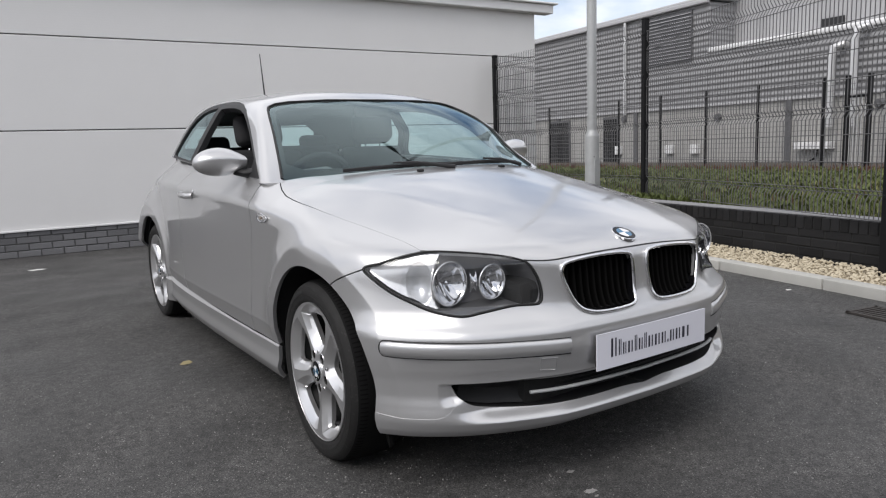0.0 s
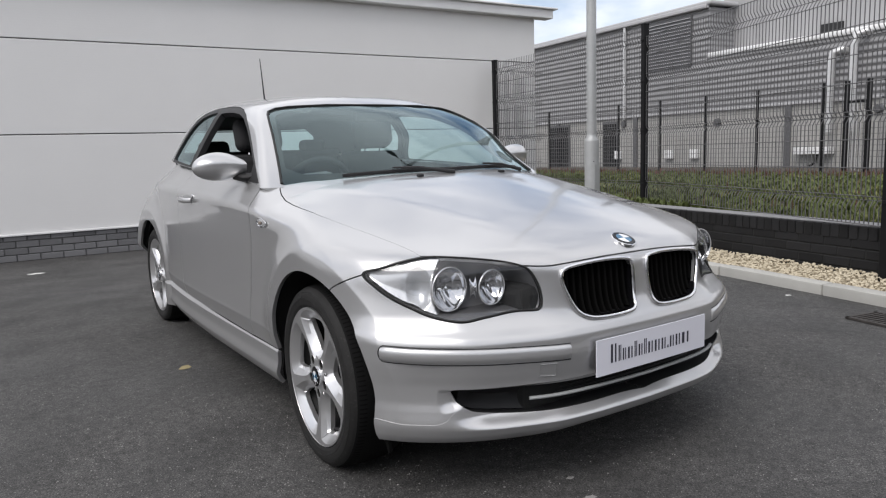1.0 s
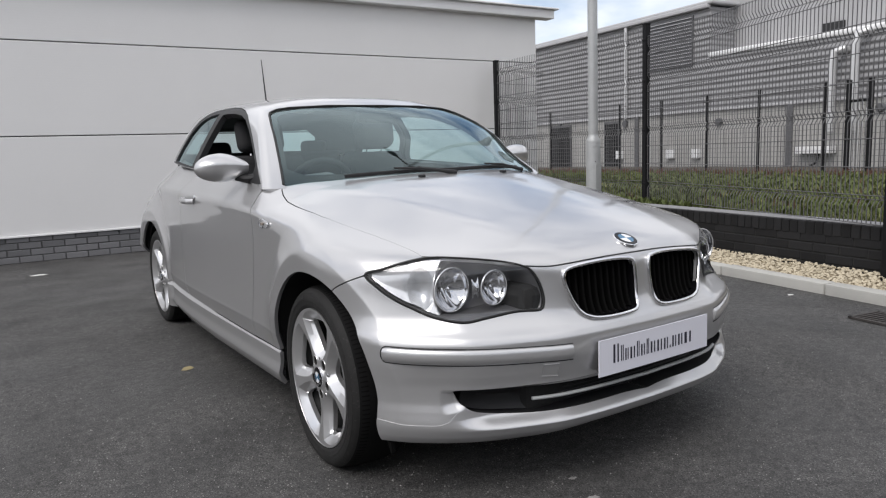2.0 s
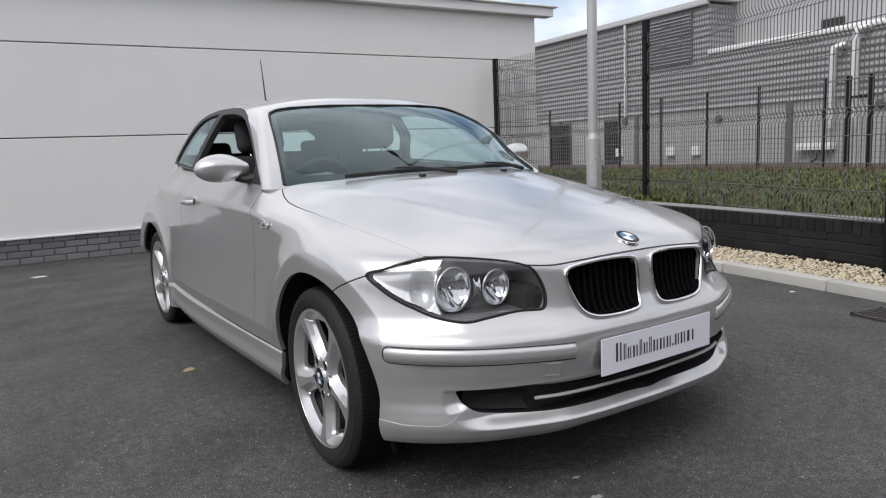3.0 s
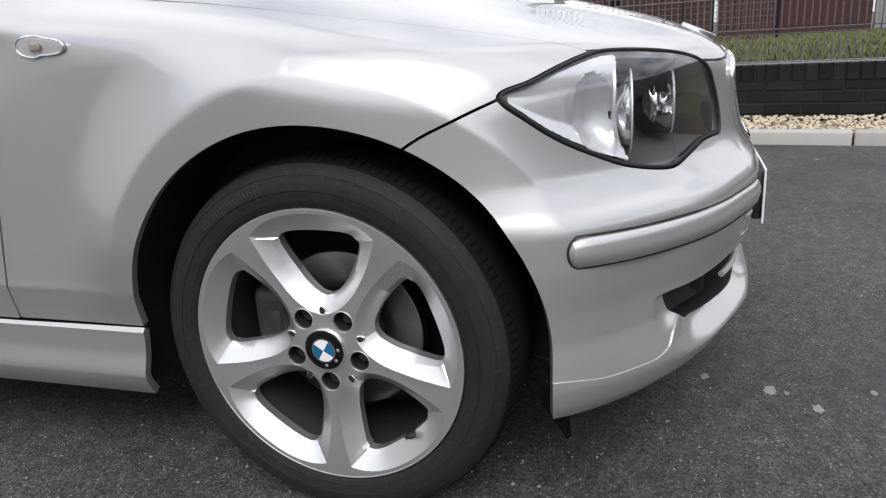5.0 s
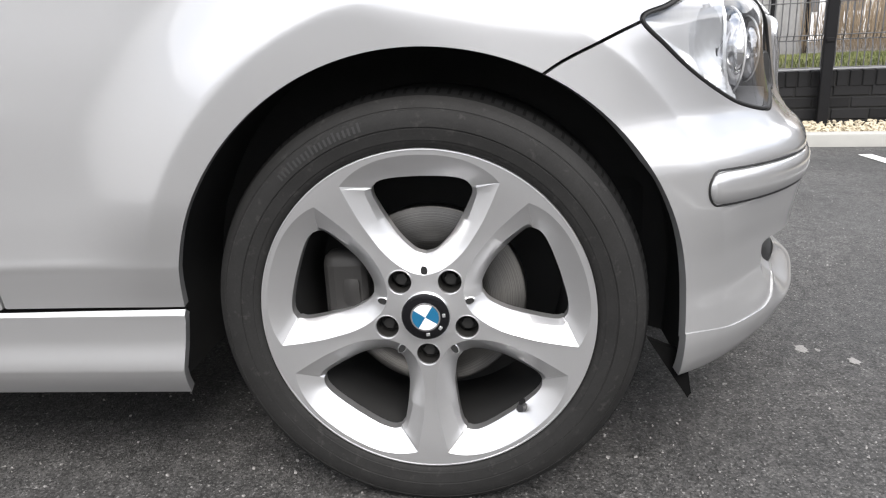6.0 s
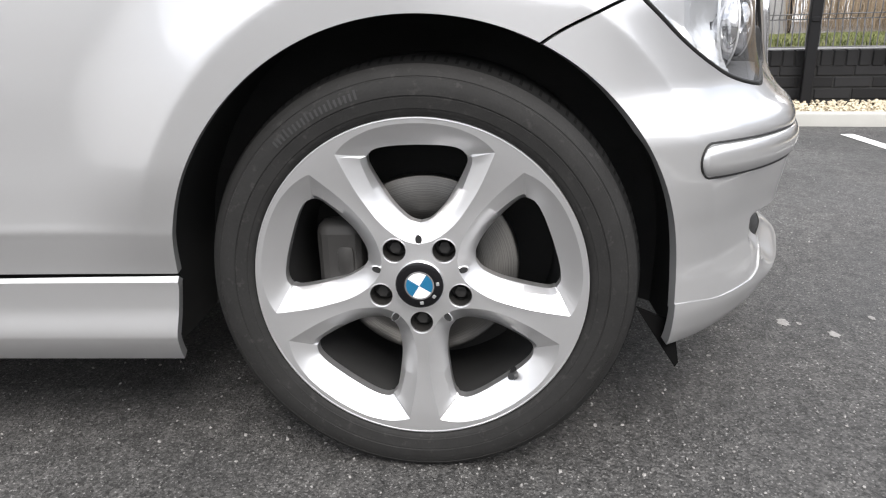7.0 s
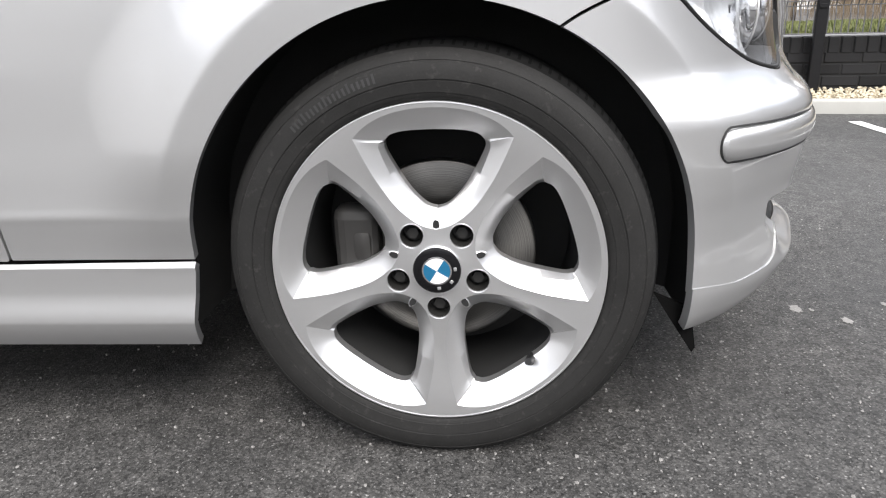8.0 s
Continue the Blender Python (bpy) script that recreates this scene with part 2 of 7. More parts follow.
ALLOY = material("silver_alloy", (0.70, 0.70, 0.705), 0.29, metal=0.86, coat=0.35, vary=0.03, scale=30, grain=0.03, grain_scale=900, coat_rough=0.1)
# near-black: the shade behind the spokes is put into the barrel colour
ALLOY_SHADED = material("shaded_alloy_barrel", (0.012, 0.012, 0.012), 0.7, metal=0.0, vary=0.25, scale=18)


def disc_material():
    """Bare steel with circular scoring round the axle."""
    m = material("brake_disc_steel", (0.16, 0.155, 0.15), 0.42, metal=0.9)
    n, l = m.node_tree.nodes, m.node_tree.links
    co, sep, yy, zz, ad, sq, tx, mr = (n.new("ShaderNode" + k) for k in ("TexCoord", "SeparateXYZ", "Math", "Math", "Math", "Math", "TexNoise", "ValToRGB"))
    yy.operation = zz.operation = "MULTIPLY"
    ad.operation, sq.operation = "ADD", "SQRT"
    tx.noise_dimensions = "1D"
    tx.inputs["Scale"].default_value, tx.inputs["Detail"].default_value = 1100.0, 2.0
    l.new(co.outputs["Object"], sep.inputs[0])
    for node, k in ((yy, 1), (zz, 2)):
        l.new(sep.outputs[k], node.inputs[0])
        l.new(sep.outputs[k], node.inputs[1])
    l.new(yy.outputs[0], ad.inputs[0])
    l.new(zz.outputs[0], ad.inputs[1])
    l.new(ad.outputs[0], sq.inputs[0])
    l.new(sq.outputs[0], tx.inputs["W"])
    mr.color_ramp.elements[0].position, mr.color_ramp.elements[1].position = 0.3, 0.7
    mr.color_ramp.elements[0].color, mr.color_ramp.elements[1].color = (0.05, 0.048, 0.046, 1), (0.15, 0.146, 0.14, 1)
    l.new(tx.outputs["Fac"], mr.inputs["Fac"])
    l.new(mr.outputs["Color"], n["Principled BSDF"].inputs["Base Color"])
    tangent = n.new("ShaderNodeTangent")
    tangent.direction_type, tangent.axis = "RADIAL", "X"
    l.new(tangent.outputs["Tangent"], n["Principled BSDF"].inputs["Tangent"])
    n["Principled BSDF"].inputs["Anisotropic"].default_value = 0.85
    return m


DISC = disc_material()
DISC_DARK = material("brake_caliper", (0.022, 0.021, 0.020), 0.6, vary=0.2, scale=25)
BLACK_PLASTIC = material("black_plastic", (0.014, 0.014, 0.015), 0.55, vary=0.15, scale=30)
LINER = material("wheel_arch_liner", (0.015, 0.015, 0.015), 0.85, vary=0.3, scale=20)
GRILLE_BLACK = material("grille_slat_black", (0.004, 0.004, 0.004), 0.85, spec=0.08)
GLOSS_BLACK = material("gloss_black", (0.006, 0.006, 0.007), 0.10, spec=0.35)
RUBBER_SEAL = material("rubber_seal", (0.010, 0.010, 0.010), 0.6)
CHROME = material("chrome", (0.80, 0.80, 0.81), 0.08, metal=1.0)
REFLECTOR = material("lamp_reflector", (0.74, 0.74, 0.75), 0.09, metal=1.0)
BEZEL_GREY = material("satin_lamp_bezel", (0.13, 0.13, 0.135), 0.38, metal=0.4)
BEZEL_LIGHT = material("silver_lamp_bezel", (0.74, 0.74, 0.745), 0.24, metal=0.6)
INTERIOR = material("dark_interior_trim", (0.020, 0.020, 0.021), 0.75, vary=0.15, scale=30)
SEAT_CLOTH = material("dark_seat_cloth", (0.028, 0.028, 0.030), 0.9, grain=0.2, grain_scale=400)
DASH = material("grey_dashboard_plastic", (0.055, 0.056, 0.058), 0.7, vary=0.1, scale=40)
GLASS = glass_material("tinted_glass", (0.75, 0.90, 0.90), sheen=(0.80, 0.97, 1.0))
LENS = glass_material("clear_lens", (0.93, 0.94, 0.95), 0.02)
RIBBED_LENS = glass_material("ribbed_lens", (0.90, 0.91, 0.92), 0.16)
BLUE = material("blue_enamel", (0.006, 0.115, 0.23), 0.2, coat=1.0)
ENAMEL = material("white_enamel", (0.82, 0.82, 0.83), 0.2, coat=1.0)
PLATE_WHITE = material("plate_face", (0.70, 0.70, 0.76), 0.3, vary=0.02, scale=20)
PLATE_INK = material("plate_ink", (0.025, 0.025, 0.04), 0.4)
MIRROR = material("mirror_glass", (0.9, 0.9, 0.9), 0.02, metal=1.0)
AMBER = material("amber_bulb", (0.32, 0.26, 0.21), 0.3)


# ---- mesh helpers ----
def link_mesh(name, verts, faces, mat, parent=None, label="", smooth=True, angle=35.0):
    me = bpy.data.meshes.new(name)
    me.from_pydata([tuple(v) for v in verts], [], [tuple(int(i) for i in f) for f in faces])
    if smooth:
        me.shade_smooth()
        if angle < 180:
            me.set_sharp_from_angle(angle=radians(angle))
    me.materials.append(mat)
    ob = new(name, me)
    if parent:
        ob.parent = parent
    if label:
        tagged(ob, label)
    return ob


def part(name, bm, mat, parent=None, label="", smooth=True, angle=35.0):
    me = bpy.data.meshes.new(name)
    bmesh.ops.recalc_face_normals(bm, faces=bm.faces)
    bm.to_mesh(me)
    bm.free()
    if smooth:
        me.shade_smooth()
        me.set_sharp_from_angle(angle=radians(angle))
        if len(me.polygons) < 200:      # broad flat sides of bevelled boxes stay flat
            most = max(p.area for p in me.polygons)
            mid = sorted(p.area for p in me.polygons)[len(me.polygons) // 2]
            for p in me.polygons:
                if p.area > 0.02 * most and p.area > 6 * mid:
                    p.use_smooth = False
    me.materials.append(mat)
    ob = new(name, me)
    if parent:
        ob.parent = parent
    if label:
        tagged(ob, label)
    return ob


def thing(name, label, category, m=None, group="", kind=""):
    ob = new(name)
    if m is not None:
        ob.matrix_world = m
    return tagged(ob, label, category, group, kind)


def box_bm(sx, sy, sz, center=(0, 0, 0), bevel=0.0, segs=1, bm=None, m=None):
    own = bm or bmesh.new()
    tmp = bmesh.new()
    bmesh.ops.create_cube(tmp, size=1.0, matrix=Matrix.Translation(center) @ Matrix.Diagonal((sx, sy, sz, 1)))
    if bevel:
        bmesh.ops.bevel(tmp, geom=list(tmp.edges), offset=bevel, segments=segs, affect="EDGES", profile=0.5)
    if m is not None:
        bmesh.ops.transform(tmp, matrix=m, verts=tmp.verts)
    if bm is None:
        own.free()
        return tmp
    me = bpy.data.meshes.new("tmp")
    tmp.to_mesh(me)
    tmp.free()
    own.from_mesh(me)
    bpy.data.meshes.remove(me)
    return own


def tube(points, radius, segs=8, closed=False, ry=None):
    """Verts and faces of a tube along a line of points; ry gives an oval section (second radius)."""
    P = [Vector(p) for p in points]
    n = len(P)
    rad = radius if hasattr(radius, "__len__") else [radius] * n
    verts, faces = [], []
    up = None
    for i, p in enumerate(P):
        a = P[(i + 1) % n] if closed or i < n - 1 else P[i]
        c = P[i - 1] if closed or i > 0 else P[i]
        d = (a - c).normalized()
        if up is None:
            up = d.orthogonal().normalized() if abs(d.z) > 0.9 else (Vector((0, 0, 1)) - d * d.z).normalized()
        up = (up - d * up.dot(d)).normalized()
        side = d.cross(up)
        for k in range(segs):
            w = 2 * math.pi * k / segs
            verts.append(p + side * math.cos(w) * rad[i] + up * math.sin(w) * (ry or rad[i]))
    for i in range(n if closed else n - 1):
        j = (i + 1) % n
        for k in range(segs):
            k2 = (k + 1) % segs
            faces.append((i * segs + k, i * segs + k2, j * segs + k2, j * segs + k))
    if not closed:
        faces.append(tuple(reversed(range(segs))))
        faces.append(tuple((n - 1) * segs + k for k in range(segs)))
    return verts, faces


def lathe(profile, segs=96, axis="x"):
    """Profile rows of (along the axis, radius), turned round the x axis."""
    verts, faces = [], []
    n = len(profile)
    for k in range(segs):
        w = 2 * math.pi * k / segs
        for x, r in profile:
            verts.append((x, r * math.cos(w), r * math.sin(w)) if axis == "x" else (r * math.cos(w), r * math.sin(w), x))
    for k in range(segs):
        k2 = (k + 1) % segs
        for i in range(n - 1):
            faces.append((k * n + i, k * n + i + 1, k2 * n + i + 1, k2 * n + i))
    return verts, faces


def spline(xs, ys):
    """A smooth function through the given stations (cubic, without overshoot)."""
    xs, ys = np.array(xs, float), np.array(ys, float)
    h = np.diff(xs)
    d = np.diff(ys) / h
    m = np.zeros(len(xs))
    m[0], m[-1] = d[0], d[-1]
    for i in range(1, len(xs) - 1):
        if d[i - 1] * d[i] > 0:
            w1, w2 = 2 * h[i] + h[i - 1], h[i] + 2 * h[i - 1]
            m[i] = (w1 + w2) / (w1 / d[i - 1] + w2 / d[i])

    def f(x):
        x = np.asarray(x, float)
        q = np.clip(x, xs[0], xs[-1])
        i = np.clip(np.searchsorted(xs, q) - 1, 0, len(xs) - 2)
        s = (q - xs[i]) / h[i]
        y = (ys[i] * (1 + 2 * s) * (1 - s) ** 2 + m[i] * h[i] * s * (1 - s) ** 2
             + ys[i + 1] * s * s * (3 - 2 * s) + m[i + 1] * h[i] * s * s * (s - 1))
        return y + (x - q) * np.where(x < xs[0], m[0], m[-1])
    return f


def loop(points, per=8):
    """A closed smooth outline (Catmull-Rom) through the points."""
    p = np.array(points, float)
    n = len(p)
    out = []
    for i in range(n):
        a, b, c, d = p[i - 1], p[i], p[(i + 1) % n], p[(i + 2) % n]
        for k in range(per):
            s = k / per
            out.append(0.5 * (2 * b + (c - a) * s + (2 * a - 5 * b + 4 * c - d) * s * s + (3 * b - a - 3 * c + d) * s ** 3))
    return np.array(out)


def open_line(points, per=8):
    p = np.array(points, float)
    p = np.vstack([2 * p[0] - p[1], p, 2 * p[-1] - p[-2]])
    out = []
    for i in range(1, len(p) - 2):
        a, b, c, d = p[i - 1], p[i], p[i + 1], p[i + 2]
        for k in range(per):
            s = k / per
            out.append(0.5 * (2 * b + (c - a) * s + (2 * a - 5 * b + 4 * c - d) * s * s + (3 * b - a - 3 * c + d) * s ** 3))
    return np.array(out + [p[-2]])


def within(u, v, outline):
    """Signed distance to a closed outline, positive inside."""
    u, v = np.asarray(u, float), np.asarray(v, float)
    best = np.full(u.shape, 1e9)
    wind = np.zeros(u.shape, int)
    n = len(outline)
    for i in range(n):
        (x0, y0), (x1, y1) = outline[i], outline[(i + 1) % n]
        dx, dy = x1 - x0, y1 - y0
        L = dx * dx + dy * dy
        if L < 1e-14:
            continue
        s = np.clip(((u - x0) * dx + (v - y0) * dy) / L, 0, 1)
        best = np.minimum(best, (u - x0 - s * dx) ** 2 + (v - y0 - s * dy) ** 2)
        cross = dx * (v - y0) - dy * (u - x0)
        wind += ((y0 <= v) & (y1 > v) & (cross > 0)).astype(int) - ((y0 > v) & (y1 <= v) & (cross < 0)).astype(int)
    return np.where(wind != 0, 1, -1) * np.sqrt(best)


def clip_mesh(V, T, f):
    """The part of a triangle mesh on which f, given by vertex, is positive."""
    s = f > 0
    c = s[T].sum(1)
    keep = [T[c == 3]]
    pairs, tris1, tris2 = [], [], []
    one, two = T[c == 1], T[c == 2]

    def rolled(t, want):
        k = np.argmax(s[t] == want, axis=1)
        idx = (k[:, None] + np.arange(3)) % 3
        return np.take_along_axis(t, idx, 1)
    one, two = rolled(one, True), rolled(two, False)
    E = np.concatenate([one[:, [0, 1]], one[:, [0, 2]], two[:, [0, 1]], two[:, [0, 2]]])
    if len(E):
        Es = np.sort(E, 1)
        U, inv = np.unique(Es, axis=0, return_inverse=True)
        inv = inv.reshape(-1)
        fa, fb = f[U[:, 0]], f[U[:, 1]]
        w = (fa / (fa - fb))[:, None]
        newv = V[U[:, 0]] * (1 - w) + V[U[:, 1]] * w
        k, a, b = len(V), len(one), len(two)
        i01, i02 = inv[:a] + k, inv[a:2 * a] + k
        j01, j02 = inv[2 * a:2 * a + b] + k, inv[2 * a + b:] + k
        keep.append(np.stack([one[:, 0], i01, i02], 1))
        keep.append(np.stack([two[:, 1], two[:, 2], j02], 1))
        keep.append(np.stack([two[:, 1], j02, j01], 1))
        V = np.vstack([V, newv])
    T = np.concatenate(keep)
    used, inv = np.unique(T, return_inverse=True)
    return V[used], inv.reshape(T.shape)


def rim_edges(T):
    """The directed boundary edges of a triangle mesh."""
    E = np.concatenate([T[:, [0, 1]], T[:, [1, 2]], T[:, [2, 0]]])
    _, inv, cnt = np.unique(np.sort(E, 1), axis=0, return_inverse=True, return_counts=True)
    return E[cnt[inv.reshape(-1)] == 1]


def normals_of(V, T):
    fn = np.cross(V[T[:, 1]] - V[T[:, 0]], V[T[:, 2]] - V[T[:, 0]])
    N = np.zeros_like(V)
    for k in range(3):
        np.add.at(N, T[:, k], fn)
    return N / np.maximum(np.linalg.norm(N, axis=1), 1e-12)[:, None]


def with_flange(V, T, depth):
    """Gives a sheet its turned-in edges."""
    N = normals_of(V, T)
    for _ in range(2):                  # slivers at the cut take their neighbours' direction
        A = N * 0.1
        for k in range(3):
            np.add.at(A, T[:, k], N[T[:, (k + 1) % 3]] + N[T[:, (k + 2) % 3]])
        N = A / np.maximum(np.linalg.norm(A, axis=1), 1e-12)[:, None]
    E = rim_edges(T)
    k = len(V)
    ids, inv = np.unique(E, return_inverse=True)
    inv = inv.reshape(E.shape)
    mid = V[ids] - N[ids] * depth
    V2 = np.vstack([V, mid])
    q0, q1 = E[:, 0], E[:, 1]
    r0, r1 = inv[:, 0] + k, inv[:, 1] + k
    F = np.concatenate([T, np.stack([q1, q0, r0], 1), np.stack([q1, r0, r1], 1)])
    return V2, F


# ---- ground ----
def sheet(name, pts, mat, parent=None, label="", z=0.0):
    bm = bmesh.new()
    bm.faces.new([bm.verts.new((x, y, z)) for x, y in pts])
    return part(name, bm, mat, parent, label, smooth=False)


ground = sheet("ground", [(-400, -400), (400, -400), (400, 400), (-400, 400)], ASPHALT)
tagged(ground, "dark worn asphalt car park surface with pale chippings", "ground", kind="structure")

KERB_X, KERB_B = 2.845, 0.189     # foot of the kerb: x = KERB_X + KERB_B * y
RET_X = 3.50                      # front face of the retaining wall
KERB_TURN = math.degrees(math.atan2(-KERB_B, 1))   # heading of the kerb line from +y


def along(x0, y):
    return x0 + KERB_B * y


kerb = thing("kerb", "pale concrete kerb stones along the car park edge", "kerb", pose(KERB_X + 0.028, 0, -0.012, 0, 0, KERB_TURN), kind="structure")
y = -9.423
kbm = box_bm(0.125, 0.905, 0.20, (0.0625, 0, -0.015), 0.012, 2)
kme = bpy.data.meshes.new("kerb_stone")
kbm.to_mesh(kme)
kbm.free()
kme.shade_smooth()
kme.set_sharp_from_angle(angle=radians(40))
kme.materials.append(KERB)
while y < 8.6:
    ks = new("kerb_stone", kme)
    ks.parent = kerb
    ks.location = (random.uniform(-0.003, 0.003), y + 0.07, random.uniform(-0.003, 0.003))
    y += 0.915

gravel = sheet("gravel_strip", [(along(KERB_X + 0.1, -10), -10), (along(RET_X + 0.05, -10), -10), (along(RET_X + 0.05, 8.5), 8.5), (along(KERB_X + 0.1, 8.5), 8.5)], GRAVEL_BED, z=0.05)
tagged(gravel, "strip of sandy bedding between kerb and wall", "gravel bed", kind="structure")


def scatter(name, count, place, size, mat, label, category, flat=0.7):
    """Many small rough stones in one mesh."""
    ico = [(0, 0, 1), (0.9, 0, 0.2), (0.28, 0.85, 0.25), (-0.73, 0.53, 0.2), (-0.73, -0.53, 0.25), (0.28, -0.85, 0.2), (0, 0, -0.8)]
    fac = [(0, 1, 2), (0, 2, 3), (0, 3, 4), (0, 4, 5), (0, 5, 1), (6, 2, 1), (6, 3, 2), (6, 4, 3), (6, 5, 4), (6, 1, 5)]
    base = np.array(ico)
    V, F = [], []
    for i in range(count):
        x, y_, z = place()
        s = random.uniform(*size)
        rot = np.array(Euler((random.uniform(-0.6, 0.6), random.uniform(-0.6, 0.6), random.uniform(0, 6.28))).to_matrix())
        jit = base * (1 + np.random.uniform(-0.25, 0.25, base.shape))
        V.append((jit * (s, s * random.uniform(0.6, 1), s * flat)) @ rot.T + (x, y_, z))
        F += [tuple(7 * i + k for k in f) for f in fac]
    ob = link_mesh(name, np.vstack(V), F, mat, smooth=False)
    return tagged(ob, label, category, kind="stuff")


def gravel_place():
    y_ = random.uniform(-7, 3.5)
    s = random.random()
    return along(KERB_X + 0.12 + s * (RET_X - KERB_X - 0.15), y_), y_, 0.055 + 0.03 * s


scatter("gravel_stones", 9000, gravel_place, (0.008, 0.02), STONE, "pale buff gravel chippings behind the kerb", "gravel")


def chip_place():
    r, w = 0.3 + 3.4 * random.random() ** 1.3, random.uniform(0, 6.28)
    return -1.3 + r * math.cos(w), -0.3 + r * math.sin(w), 0.001


CHIP = material("asphalt_chippings", (0.26, 0.253, 0.245), 0.9, vary=0.5, scale=90, grain=0.4, grain_scale=260, bump=0.6, bump_scale=300)
scatter("loose_chippings", 5200, chip_place, (0.0012, 0.0040), CHIP, "loose pale grit lying on the asphalt", "grit")

bay = sheet("bay_marking", [(-2.6, -2.11), (2.17, -2.11), (2.17, -2.04), (-2.6, -2.04)], LINE_WHITE, z=0.004)
tagged(bay, "white painted parking bay line on asphalt", "bay marking", kind="structure")

# thin dried mud patches and litter on the yard
for (x, y, s) in ((-0.32, -0.75, 0.015), (-0.385, -0.83, 0.012), (-0.33, -0.78, 0.006), (-0.28, -0.62, 0.010), (-0.30, -0.95, 0.007), (2.76, 0.39, 0.018), (2.91, -0.06, 0.02), (-1.3, 5.58, 0.05), (1.5, -0.9, 0.012), (2.2, -1.3, 0.012), (0.9, -1.9, 0.010), (-0.6, -1.5, 0.008)):
    bm = bmesh.new()
    ring = [bm.verts.new((x + s * random.uniform(0.7, 1.25) * math.cos(w) * 1.4, y + s * random.uniform(0.6, 1.15) * math.sin(w), 0.0015)) for w in np.linspace(0, 6.28, 18)[:-1]]
    top = bm.verts.new((x, y, 0.003))
    for i in range(len(ring)):
        bm.faces.new((ring[i], ring[(i + 1) % len(ring)], top))
    tagged(part("dried_mud", bm, PAPER if y > 0 else CHIP, None), "pale flattened scrap on the asphalt", "litter", group="scraps on the ground")
bm = bmesh.new()
lp = [(-0.03, 0, 0.004), (-0.01, 0.014, 0.014), (0.02, 0.012, 0.016), (0.035, 0.0, 0.006), (0.018, -0.013, 0.004), (-0.012, -0.012, 0.003)]
vs = [bm.verts.new((-0.957 + a, 1.415 + b, c)) for a, b, c in lp]
mid = bm.verts.new((-0.955, 1.415, 0.006))
for i in range(6):
    bm.faces.new((vs[i], vs[(i + 1) % 6], mid))
tagged(part("fallen_leaf", bm, DRY_LEAF), "curled dry yellow-brown leaf on the asphalt", "leaf")

# drain grating by the kerb
drain = thing("drain_grating", "cast iron drain grating beside the kerb", "drain", pose(2.470, -0.40, 0.003, 0, 0, KERB_TURN))
dbm = bmesh.new()
for sx, sy, cx, cy in ((0.26, 0.02, 0, -0.2), (0.26, 0.02, 0, 0.2), (0.02, 0.42, -0.12, 0), (0.02, 0.42, 0.12, 0)):
    box_bm(sx, sy, 0.012, (cx, cy, 0.006), bm=dbm)
part("grating_frame", dbm, IRON, drain, smooth=False)
# thin plate at ground level; the dark of the pit is its colour
part("grating_pit", box_bm(0.24, 0.4, 0.002, (0, 0, 0.001)), LINER, drain, smooth=False)
for i in range(12):
    part("bar", box_bm(0.24, 0.012, 0.010, (0, -0.17 + i * 0.031, 0.006), m=Matrix.Rotation(radians(0), 4, "Z")), IRON, drain, smooth=False)

# ---- white building ----
WALL_M = pose(0, 6.652, 0, 0, 0, -2.58)
W0, W1 = -16.0, 5.88
wall = thing("wall_north", "white horizontal composite cladding panels on a unit building", "building wall", WALL_M, kind="structure")
bm = box_bm(W1 - W0, 0.2, 3.2, ((W0 + W1) / 2, 0.14, 1.6))
part("wall_core", bm, DARK_METAL, wall, smooth=False)
for z0, z1 in ((0.30, 1.362), (1.374, 2.377), (2.389, 3.10)):
    part("panel", box_bm(W1 - W0, 0.05, z1 - z0, ((W0 + W1) / 2, 0.025, (z0 + z1) / 2), 0.006, 2), WHITE_PANEL, wall)
part("drip_flashing", box_bm(W1 - W0, 0.07, 0.022, ((W0 + W1) / 2, 0.012, 0.291), 0.004), FLASH_WHITE, wall, smooth=False)
bm = bmesh.new()
for sx, sy, sz, c in ((W1 - W0 + 0.28, 0.20, 0.13, ((W0 + W1) / 2 + 0.14, -0.03, 3.120)), (W1 - W0 + 0.34, 0.25, 0.03, ((W0 + W1) / 2 + 0.17, -0.055, 3.200))):
    box_bm(sx, sy, sz, c, 0.01, 2, bm=bm)
part("eave", bm, FLASH_WHITE, wall, "grey metal eave trim")
bm = box_bm(0.05, 12.0, 2.85, (W1 - 0.02, 6.02, 1.7))
part("side_cladding", bm, WHITE_PANEL, wall, smooth=False)
plinth = thing("plinth", "grey brick plinth under the white cladding", "brick plinth", WALL_M, kind="structure")
part("mortar", box_bm(W1 - W0, 0.1, 0.29, ((W0 + W1) / 2, 0.062, 0.14)), DARK_MORTAR, plinth, smooth=False)


def brick_mesh(name, l, d, h, mat):
    bm_ = box_bm(l, d, h, (0, 0, 0), 0.004, 1)
    me_ = bpy.data.meshes.new(name)
    bm_.to_mesh(me_)
    bm_.free()
    me_.materials.append(mat)
    return me_


def lay_bricks(parent, me_, x0, x1, z0, courses, front, step=0.225, rise=0.075):
    for r in range(courses):
        x = x0 + (step / 2 if r % 2 else 0)
        while x < x1:
            b = new("brick", me_)
            b.parent = parent
            b.location = (x, front + random.uniform(-0.002, 0.002), z0 + r * rise)
            x += step


